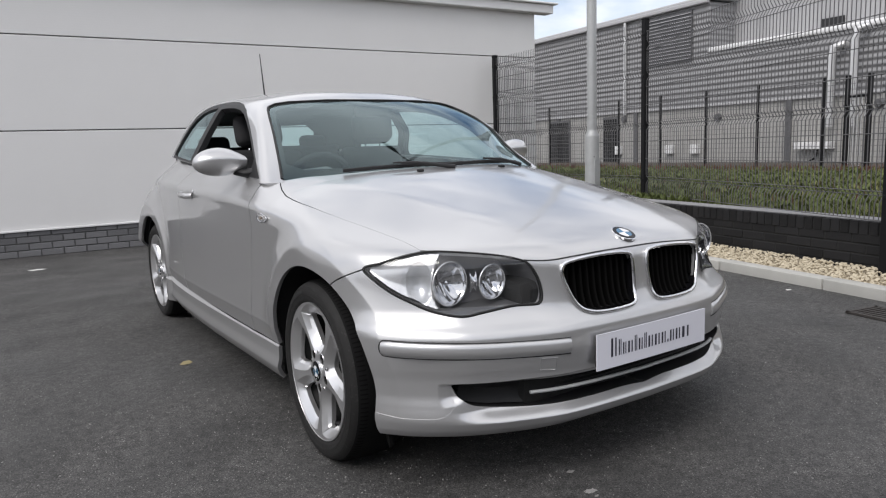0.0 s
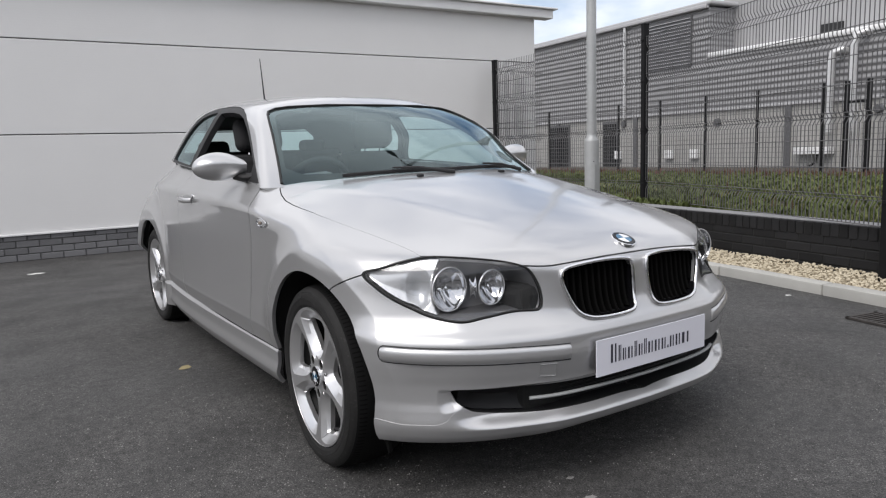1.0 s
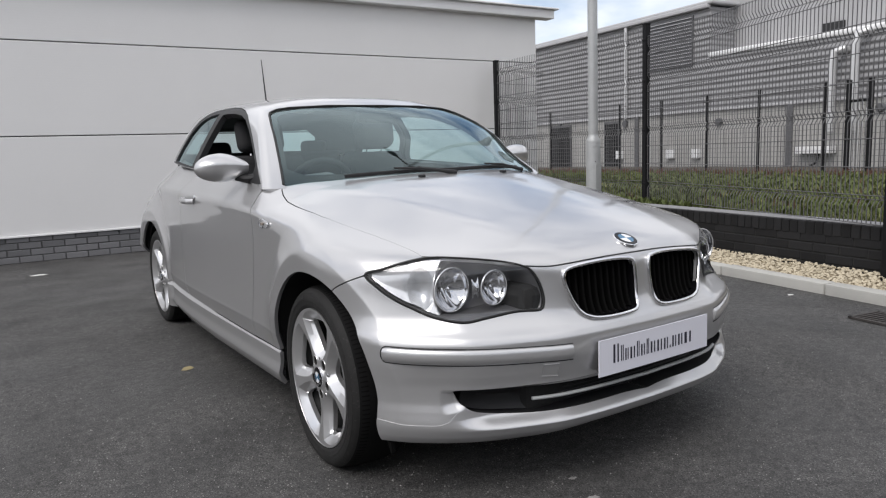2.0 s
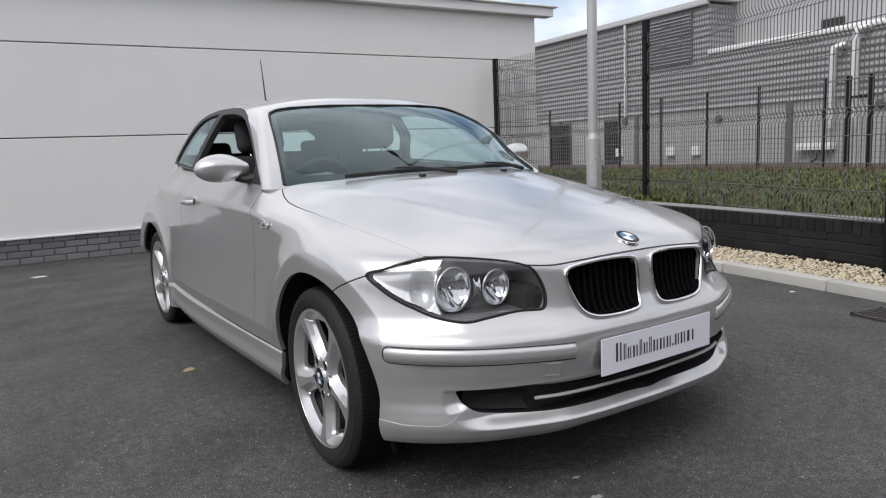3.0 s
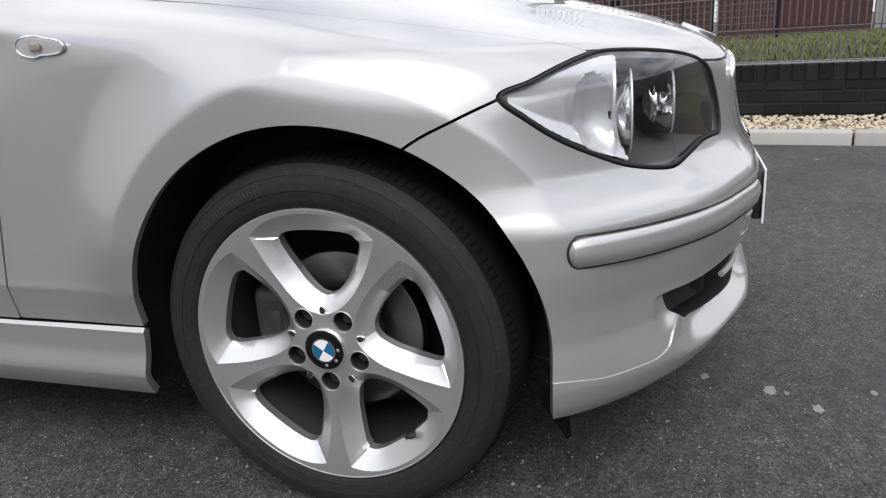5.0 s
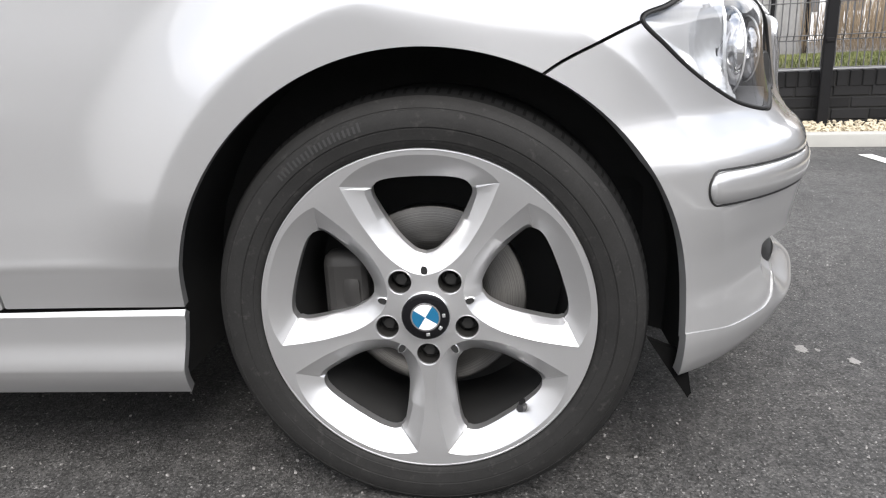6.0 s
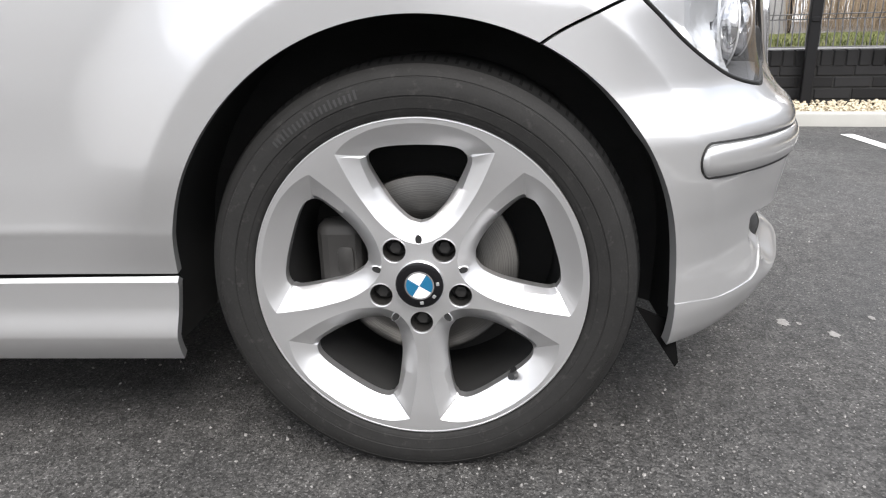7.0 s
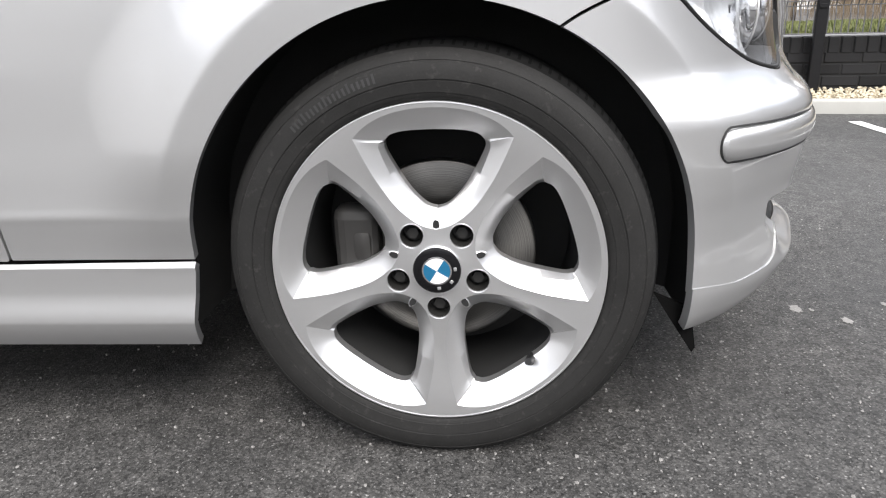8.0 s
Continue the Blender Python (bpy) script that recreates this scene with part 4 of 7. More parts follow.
def hollow(y, z):
    """Outside the crease of the front arch flare the skin leans in, less so below the rubbing strip."""
    r = np.hypot(y, z - HUB_Z)
    d = np.maximum(r - 0.428, 0)
    lean = 0.015 * (1 - np.exp(-d * 0.30 / 0.015)) * (1 - smooth_step((r - 0.47) / 0.27))
    return lean * (y < 0) * (0.65 + 0.35 * smooth_step((z - 0.36) / 0.26)) * smooth_step((z - 0.19) / 0.20)


def half_width(y, z):
    q = np.clip((z - 0.52) / 0.26, 0, 1)
    w = SIDE(z - RISE(y) * q * q * (3 - 2 * q)) + TAPER(y)
    w = w - hollow(y, z)
    for cy, out in ((0.0, 0.887), (AXLE, 0.822)):
        r = np.hypot((y - cy), (z - HUB_Z))
        d = r - 0.430 + 0.036 * np.clip((y - cy) / 0.36, 0, 1) ** 1.3 * (cy == 0.0)
        lip = out - 0.003 + 0.045 * np.clip(r - 0.352, 0, 0.09) - (0.40 if cy == 0.0 else 0.50) * np.where(np.abs(d) < 0.005, (d + 0.005) ** 2 / 0.020, np.maximum(d, 0))
        rise = np.clip((z - 0.29) / 0.20, 0, 1)
        near = np.clip((0.62 - r) / 0.12, 0, 1)
        near = near * near * (3 - 2 * near) * np.where(y > cy, rise * rise * (3 - 2 * rise), 1.0)
        w = np.where(near > 0, w + near * (smax(w, lip, 0.024) - w), w)
    return w


def body(a, y, z):
    slope = (OUTLINE(a + 1e-3) - OUTLINE(a - 1e-3)) / 2e-3
    boss = BOSS(z) * np.clip((0.44 - a) / 0.14, 0, 1) ** 2 * (3 - 2 * np.clip((0.44 - a) / 0.14, 0, 1))
    edge = np.clip((0.700 - a) / 0.150, 0, 1)
    low, high = np.clip((z - 0.234) / 0.034, 0, 1), np.clip((z - 0.322) / 0.026, 0, 1)
    bowl = 0.042 * low ** 1.5 * (2 - low) * (1 - high * high * (3 - 2 * high)) * edge * edge * (3 - 2 * edge)
    # slanted cheek at the outer end of the intake
    cheek = 0.022 * np.clip((0.700 - a) / 0.040, 0, 1) * np.clip((0.356 - z) / 0.010, 0, 1) * smooth_step((z - 0.275) / 0.04)
    front = (OUTLINE(a) + SET_BACK(z) + boss + np.maximum(bowl, cheek) - y) / np.sqrt(1 + slope * slope) + hollow(y, z) * smooth_step((a - 0.62) / 0.12)
    side = a - half_width(y, z)
    top = 0.9 * (z - hood_height(a, y))
    g = smax(front, side, 0.010)
    k = np.where(y < -0.35, 0.02 + 0.05 * np.clip((y + 0.75) / 0.4, 0, 1), 0.07 - 0.045 * np.clip((y - 0.45) / 0.2, 0, 1))
    g = smax(g, top, k)
    return smax(g, y - 3.46 + 0.3 * a ** 2 + 0.25 * np.maximum(z - 0.7, 0), 0.08)


def shoot(shape, org, way, far=1.3):
    lo = np.zeros(org.shape[:-1])
    hi = np.full(org.shape[:-1], far)
    for _ in range(34):
        m = (lo + hi) / 2
        p = org + way * m[..., None]
        out = shape(p[..., 0], p[..., 1], p[..., 2]) > 0
        hi = np.where(out, m, hi)
        lo = np.where(out, lo, m)
    return org + way * lo[..., None]


def fan(shape, stations, angles, z0):
    """Stations: rows of (a, y, heading from the nose in degrees). A sheet of rays shot outwards and up or down."""
    st = np.array(stations)
    h = np.radians(st[:, 2])
    out = np.stack([np.sin(h), -np.cos(h), 0 * h], -1)
    phi = np.radians(angles)
    org = np.zeros((len(st), len(phi), 3))
    org[:, :, :2] = st[:, None, :2]
    org[:, :, 2] = z0
    way = out[:, None, :] * np.cos(phi)[None, :, None] + np.array([0, 0, 1.0]) * np.sin(phi)[None, :, None]
    P = shoot(shape, org, way)
    return P


def grid_tris(n, m, flip=False):
    i = np.arange(n - 1)[:, None] * m + np.arange(m - 1)[None, :]
    i = i.ravel()
    a, b, c, d = i, i + m, i + m + 1, i + 1
    T = np.concatenate([np.stack([a, b, c], 1), np.stack([a, c, d], 1)])
    return T[:, ::-1] if flip else T


def half_fan(fine):
    step = 1 if fine else 3
    st = [(0.40 * i / (45 // step), -0.2, 0) for i in range(45 // step)]
    st += [(0.40, -0.2, 90 * i / (150 // step)) for i in range(150 // step)]
    st += [(0.40, -0.2 + 1.2 * i / (190 // step), 90) for i in range(190 // step)]
    st += [(0.40, 1.0 + 2.3 * i / (200 // step), 90) for i in range(200 // step + 1)]
    level, up = 150 // step, np.linspace(0, 82, 126 // step)[1:]
    ang = np.concatenate([np.zeros(level), up])
    P = fan(body, st, ang, np.concatenate([np.linspace(0.125, 0.47, level), np.full(len(up), 0.47)]))
    n, m = P.shape[:2]
    return P.reshape(-1, 3), grid_tris(n, m)


SHELL = half_fan(True)
SHELL_FAR = half_fan(False)

# panel lines. (y, z) for the side, (a, y) for the bonnet, (u, z) for the lamp, seen square to the front corner
BONNET = np.array([(-0.02, -0.80), (0.42, -0.80), (0.668, -0.56), (0.668, -0.452), (0.676, -0.38), (0.690, -0.29), (0.712, -0.165), (0.737, -0.03), (0.757, 0.12), (0.767, 0.25), (0.769, 0.32), (0.765, 0.40),
                   (0.752, 0.48), (0.735, 0.535), (0.712, 0.58), (0.695, 0.605), (0.60, 0.545), (0.45, 0.46), (0.25, 0.40), (0.10, 0.385), (-0.02, 0.383)])
BONNET_EDGE = spline([0.0, 0.10, 0.30, 0.36, 0.42, 0.50, 0.58, 0.668, 0.9], [0.702, 0.702, 0.697, 0.694, 0.698, 0.716, 0.728, 0.735, 0.74])
SEAM = [(-0.452, 0.74), (-0.40, 0.722), (-0.35, 0.704), (-0.294, 0.684), (-0.235, 0.660), (-0.169, 0.628), (-0.08, 0.56)]
GAP_F = [(0.628, 0.316), (0.628, 0.38), (0.620, 0.45), (0.605, 0.55), (0.590, 0.64), (0.575, 0.72), (0.572, 0.78), (0.582, 0.84), (0.615, 0.89), (0.660, 0.945)]
GAP_R = [(1.735, 1.04), (1.742, 0.85), (1.750, 0.70), (1.762, 0.60), (1.756, 0.50), (1.735, 0.42), (1.705, 0.355), (1.68, 0.330)]


def lamp_uv(a, y):
    return 0.78 * a + 0.62 * y


LAMP = loop([(0.452, 0.686), (0.40, 0.702), (0.347, 0.717), (0.29, 0.729), (0.237, 0.734), (0.141, 0.728), (0.052, 0.717), (-0.010, 0.703), (-0.045, 0.684), (-0.070, 0.642),
             (-0.080, 0.602), (-0.077, 0.574), (-0.06, 0.567), (0.006, 0.568), (0.09, 0.557), (0.157, 0.549), (0.244, 0.564), (0.312, 0.591), (0.367, 0.618), (0.414, 0.650)], 5)
KIDNEY = loop([(0.036, 0.668), (0.048, 0.686), (0.12, 0.693), (0.22, 0.692), (0.305, 0.684), (0.325, 0.664), (0.318, 0.62), (0.285, 0.555),
               (0.245, 0.531), (0.18, 0.524), (0.09, 0.525), (0.052, 0.534), (0.040, 0.56), (0.034, 0.62)], 6)
INTAKE = loop([(-0.1, 0.338), (0.2, 0.338), (0.38, 0.343), (0.53, 0.349), (0.628, 0.355), (0.659, 0.353), (0.658, 0.336), (0.640, 0.303), (0.592, 0.278),
               (0.48, 0.264), (0.30, 0.259), (0.1, 0.259), (-0.1, 0.259)], 5)
CREASE = spline([0.0, 0.45, 0.58, 0.63, 0.652, 0.667, 0.69, 0.72, 0.78, 0.832, 0.90], [0.305, 0.305, 0.305, 0.303, 0.296, 0.284, 0.262, 0.2525, 0.252, 0.260, 0.262])


def arch(y, z, cy, ry=0.350, rz=0.366, cz=0.300):
    ry = np.where(y < cy, ry + 0.014, ry)
    r = np.hypot((y - cy) / ry, np.where(z > cz, (z - cz) / rz, (z - cz) * 0.5 / rz))
    return (r - 1) * ry


def belt(y):
    return 0.936 + 0.056 * (y - 0.66)


seam, gap_f, gap_r = open_line(SEAM), open_line(GAP_F), open_line(GAP_R)
WING_POLY = np.vstack([seam, [(0.0, 0.45), (0.0, 0.05), (0.30, 0.05), (0.355, 0.318), (0.50, 0.316)], gap_f, [(0.70, 1.15), (-0.452, 1.15)]])
BUMPER_POLY = np.vstack([[(-1.2, 0.0), (-1.2, 0.95), (-0.452, 0.95)], seam, [(0.0, 0.45), (0.0, 0.05), (-0.33, 0.0)]])
DOOR_POLY = np.vstack([gap_f, gap_r, [(1.2, 0.322), (0.9, 0.319)]])
QUARTER_POLY = np.vstack([gap_r[::-1], [(1.78, 1.2), (3.8, 1.2), (3.8, 0.20), (2.66, 0.2), (2.30, 0.20), (2.28, 0.335)]])
SILL_POLY = np.array([(0.30, 0.05), (0.30, 0.318), (0.355, 0.318), (0.62, 0.316), (0.9, 0.317), (1.2, 0.320), (1.6, 0.328), (2.28, 0.333), (2.36, 0.33), (2.40, 0.05)])
GAP = 0.0022


def bonnet_in(V):
    return np.minimum(within(V[:, 0], V[:, 1], BONNET), V[:, 2] - BONNET_EDGE(V[:, 0]))


def bonnet_gap(y):
    return 0.0004 + 0.0018 * np.clip((y - 0.02) / 0.3, 0, 1)


def bonnet_cut(V):
    return -bonnet_in(V) - np.where(V[:, 1] < -0.42, GAP, bonnet_gap(V[:, 1]))


def cut_wing(V, T):
    for f in (lambda v: within(v[:, 1], v[:, 2], WING_POLY) - GAP, bonnet_cut, lambda v: arch(v[:, 1], v[:, 2], 0.0),
              lambda v: -within(lamp_uv(v[:, 0], v[:, 1]), v[:, 2], LAMP) - 0.004 + 10 * (v[:, 1] > 0.0), lambda v: v[:, 2] - 0.318 - GAP):
        V, T = clip_mesh(V, T, f(V))
    return V, T


def cut_bumper(V, T):
    for f in (lambda v: within(v[:, 1], v[:, 2], BUMPER_POLY) - GAP, bonnet_cut, lambda v: arch(v[:, 1], v[:, 2], 0.0),
              lambda v: -within(lamp_uv(v[:, 0], v[:, 1]), v[:, 2], LAMP) - 0.004,
              lambda v: -within(v[:, 0], v[:, 2], KIDNEY), lambda v: np.where(v[:, 1] < -0.3, -within(v[:, 0], v[:, 2], INTAKE), 1.0),
              lambda v: v[:, 2] - CREASE(v[:, 0]) + 0.008):
        V, T = clip_mesh(V, T, f(V))
    return V, T


def cut_lip(V, T):
    for f in (lambda v: within(v[:, 1], v[:, 2], BUMPER_POLY) - GAP, lambda v: arch(v[:, 1], v[:, 2], 0.0),
              lambda v: np.where(v[:, 1] < -0.3, -within(v[:, 0], v[:, 2], INTAKE), 1.0),
              lambda v: CREASE(v[:, 0]) - v[:, 2],
              lambda v: v[:, 2] - 0.189 - 0.015 * np.clip((0.45 - v[:, 0]) / 0.2, 0, 1)):
        V, T = clip_mesh(V, T, f(V))
    N = normals_of(V, T)
    N[:, 2] = 0
    return V + N * 0.0022, T


def cut_door(V, T):
    for f in (lambda v: within(v[:, 1], v[:, 2], DOOR_POLY) - GAP, lambda v: belt(v[:, 1]) - v[:, 2], lambda v: v[:, 0] - 0.45):
        V, T = clip_mesh(V, T, f(V))
    return V, T


def cut_quarter(V, T):
    for f in (lambda v: within(v[:, 1], v[:, 2], QUARTER_POLY) - GAP, lambda v: arch(v[:, 1], v[:, 2], AXLE), lambda v: belt(v[:, 1]) - v[:, 2]):
        V, T = clip_mesh(V, T, f(V))
    return V, T


def cut_sill(V, T):
    for f in (lambda v: within(v[:, 1], v[:, 2], SILL_POLY) - GAP, lambda v: arch(v[:, 1], v[:, 2], 0.0) - 0.17 * np.clip(0.30 - v[:, 2], 0, 1), lambda v: arch(v[:, 1], v[:, 2], AXLE), lambda v: v[:, 2] - 0.177):
        V, T = clip_mesh(V, T, f(V))
    N = normals_of(V, T)
    N[:, 2] = 0
    V = V + N * 0.006
    V[:, 0] -= 0.9 * np.maximum(V[:, 2] - 0.308, 0)      # rolled top edge
    return V, T


def sided(V, T, right):
    V = V.copy()
    if right:
        V[:, 0] *= -1
        return V, T[:, ::-1]
    return V, T


def panel(name, cut, label="", depth=0.014, both=True, join=False):
    obs = []
    V, T = cut(*SHELL)
    if join:      # one piece across the middle of the car
        V2, T2 = sided(V, T, True)
        Va, Ta = np.vstack([V, V2]), np.concatenate([T, T2 + len(V)])
        key = np.round(Va * 1e5).astype(int)
        key[np.abs(Va[:, 0]) < 1e-4, 0] = 0
        _, first, inv = np.unique(key, axis=0, return_index=True, return_inverse=True)
        Va, Ta = Va[first], inv.reshape(-1)[Ta]
        Ta = Ta[(Ta[:, 0] != Ta[:, 1]) & (Ta[:, 1] != Ta[:, 2]) & (Ta[:, 0] != Ta[:, 2])]
        Va, Fa = with_flange(Va, Ta, depth)
        return [link_mesh(name, Va, Fa, PAINT, car, label)]
    for right in (True, False):
        if not right:
            if not both:
                break
            V, T = cut(*SHELL_FAR)
        Vs, Ts = sided(V, T, right)
        Vs, Fs = with_flange(Vs, Ts, depth)
        obs.append(link_mesh(name, Vs, Fs, PAINT, car, label))
    return obs


wings = panel("wing", cut_wing)
bumper = panel("front_bumper", cut_bumper, "silver front bumper with a wide lower intake", join=True)[0]
lip = panel("front_lip", cut_lip, "silver lip spoiler under the bumper", join=True)[0]
doors = panel("door", cut_door)
quarters = panel("rear_quarter", cut_quarter)
sills = panel("sill", cut_sill, "silver side skirt")

# bonnet
ys = np.concatenate([np.linspace(-0.70, -0.40, 110), np.linspace(-0.40, 0.61, 150)[1:]])
aa = np.linspace(-0.80, 0.80, 240)
A, Y = np.meshgrid(aa, ys, indexing="ij")
org = np.stack([A, Y, np.full(A.shape, 0.55)], -1)
P = shoot(lambda a, y, z: body(np.abs(a), y, z), org, np.broadcast_to(np.array([0, 0, 1.0]), org.shape), 0.6)
V, T = P.reshape(-1, 3), grid_tris(*P.shape[:2])
V, T = clip_mesh(V, T, within(np.abs(V[:, 0]), V[:, 1], BONNET) - np.where(V[:, 1] < -0.42, GAP, bonnet_gap(V[:, 1])))
V, T = clip_mesh(V, T, V[:, 2] - BONNET_EDGE(np.abs(V[:, 0])) - GAP)
V, F = with_flange(V, T, 0.016)
bonnet = link_mesh("bonnet", V, F, PAINT, car, "silver bonnet with two soft creases")


def table(us, zs, origin, way):
    """Distances along a fixed way to the body surface, on a grid."""
    U, Z = np.meshgrid(us, zs, indexing="ij")
    o = origin(U, Z)
    p = shoot(body, o, np.broadcast_to(np.array(way, float), o.shape), 1.2)
    return np.linalg.norm(p - o, axis=-1)


def lookup(tab, us, zs, u, z):
    i, j = (u - us[0]) / (us[1] - us[0]), (z - zs[0]) / (zs[1] - zs[0])
    i, j = min(max(i, 0), len(us) - 1.001), min(max(j, 0), len(zs) - 1.001)
    a, b = int(i), int(j)
    f, g = i - a, j - b
    return float(tab[a, b] * (1 - f) * (1 - g) + tab[a + 1, b] * f * (1 - g) + tab[a, b + 1] * (1 - f) * g + tab[a + 1, b + 1] * f * g)


FX, FZ = np.linspace(0, 0.86, 260), np.linspace(0.17, 0.78, 300)
F_TAB = table(FX, FZ, lambda u, z: np.stack([u, np.full(u.shape, 0.1), z], -1), (0, -1, 0))
CU, CZ = np.linspace(-0.16, 0.52, 240), np.linspace(0.50, 0.78, 160)
C_TAB = table(CU, CZ, lambda u, z: np.stack([0.78 * u + 0.0, 0.62 * u, z], -1), (0.62, -0.78, 0))
LY, LZ = np.linspace(-0.5, 3.2, 600), np.linspace(0.16, 0.75, 150)
L_TAB = table(LY, LZ, lambda u, z: np.stack([np.full(u.shape, 0.35), u, z], -1), (1, 0, 0))


def front_at(x, z, out=0.0):
    """The point of the nose at x across and z up."""
    return Vector((x, 0.1 - lookup(F_TAB, FX, FZ, abs(x), z) - out, z))


def side_at(y, z, out=0.0, sign=-1):
    return Vector((sign * (float(half_width(np.array(y), np.array(z))) + out), y, z))


def corner_at(u, z, out=0.0, sign=-1):
    """The point of the front corner at u along and z up, seen square to the lamp."""
    d = lookup(C_TAB, CU, CZ, u, z) + out
    return Vector((sign * (0.78 * u + 0.62 * d), 0.62 * u - 0.78 * d, z))


# dark body under the panels: closes gaps, arches and the floor
part("underbody", box_bm(1.28, 3.6, 0.24, (0, 1.45, 0.34), 0.03, 2), LINER, car)
part("front_structure", box_bm(0.9, 0.36, 0.40, (0, -0.42, 0.44), 0.03, 2), LINER, car)
part("bulkhead", box_bm(1.36, 0.05, 0.60, (0, 0.47, 0.55), 0.02), LINER, car)
part("cabin_floor", box_bm(1.45, 1.55, 0.1, (0, 1.45, 0.42), 0.02), INTERIOR, car)


def arch_liner(cy, sign, deep=0.24):
    V, F = [], []
    n = 60
    for k, (inset, r, fix) in enumerate(((0.022, 0.357, 0), (0.026, 0.366, 0), (0.06, 0.374, 0), (0, 0.374, 0.872 - deep), (0, 0.05, 0.872 - deep))):
        for i in range(n + 1):
            w = radians(-18 + 216 * i / n)
            y_, z_ = cy - r * math.cos(w) * (1.022 if math.cos(w) > 0 else 1.0), 0.302 + r * 1.035 * math.sin(w)
            if w < 0 or w > math.pi:
                y_ = cy - math.copysign(r * (1.022 if math.cos(w) > 0 else 1.0), math.cos(w)) * math.sqrt(1 - (0.5 * (z_ - 0.30) / 0.366) ** 2)
            if cy == 0.0 and y_ > 0:
                y_ += 0.19 * max(0.30 - z_, 0)
            if fix:
                x_ = fix
            else:
                x_ = 0.35 + lookup(L_TAB, LY, LZ, y_, max(z_, 0.2)) - inset
            V.append((sign * x_, y_, z_))
    for k in range(4):
        for i in range(n):
            a = k * (n + 1) + i
            F.append((a, a + 1, a + n + 2, a + n + 1))
    link_mesh("arch_liner", V, F, LINER, car, "black wheel arch liner")


for s in (-1, 1):
    arch_liner(0.0, s)
    arch_liner(AXLE, s)
    # rubber deflector flap ahead of the front wheel
    bm = bmesh.new()
    flap = [[bm.verts.new((s * x, y, z)) for y, z in ((-0.319, 0.239), (-0.381, 0.142), (-0.386, 0.150), (-0.375, 0.215))] for x in (0.800, 0.788)]
    bm.faces.new(flap[0])
    bm.faces.new(flap[1])
    for i in range(4):
        j = (i + 1) % 4
        bm.faces.new((flap[0][i], flap[0][j], flap[1][j], flap[1][i]))
    part("deflector", bm, GROOVE, car, "black rubber deflector flap", smooth=False)


# ---- wheels ----
# one window of the wheel, seen straight on with the hub at the origin: front edge and opening, each an arc and a side
OUT_ARC = [(0, 0.2285), (0.03, 0.2265), (0.058, 0.2205), (0.082, 0.2100), (0.098, 0.1985), (0.1080, 0.1880)]
OUT_SIDE = [(0.1080, 0.1880), (0.096, 0.160), (0.0835, 0.134), (0.0695, 0.111), (0.0570, 0.0935), (0.040, 0.0765), (0.020, 0.0635), (0, 0.0580)]
IN_ARC = [(0, 0.1965), (0.03, 0.1955), (0.050, 0.1930), (0.0620, 0.1885), (0.0690, 0.1810)]
IN_SIDE = [(0.0690, 0.1810), (0.0695, 0.171), (0.063, 0.155), (0.053, 0.1355), (0.041, 0.1150), (0.028, 0.0990), (0.014, 0.0870), (0, 0.0825)]
FACE = spline([0.0, 0.034, 0.05, 0.085, 0.12, 0.17, 0.21, 0.225, 0.2345], [0.009, 0.009, 0.010, 0.0110, 0.0105, 0.0065, 0.0022, 0.0008, 0.0])


def even(points, n):
    """n + 1 evenly spaced points of a smooth open line."""
    p = open_line(points, 12)
    d = np.concatenate([[0], np.cumsum(np.hypot(*np.diff(p, axis=0).T))])
    s = np.linspace(0, d[-1], n + 1)
    return np.stack([np.interp(s, d, p[:, 0]), np.interp(s, d, p[:, 1])], -1)


def face_depth(r, th):
    spoke = np.abs((np.degrees(th) - 90 + 36) % 72 - 36)
    spoke = 36 - spoke
    return FACE(r) + 0.0008 * np.exp(-(spoke / 5.0) ** 2) * np.clip((r - 0.085) / 0.04, 0, 1) * np.clip((0.205 - r) / 0.05, 0, 1)


def round_trip(arc, side):
    """From the top of the arc down the right side to the tip, and back up the left."""
    half = np.vstack([arc[:-1], side])
    left = half[1:-1][::-1] * (-1, 1)
    return np.vstack([half, left])


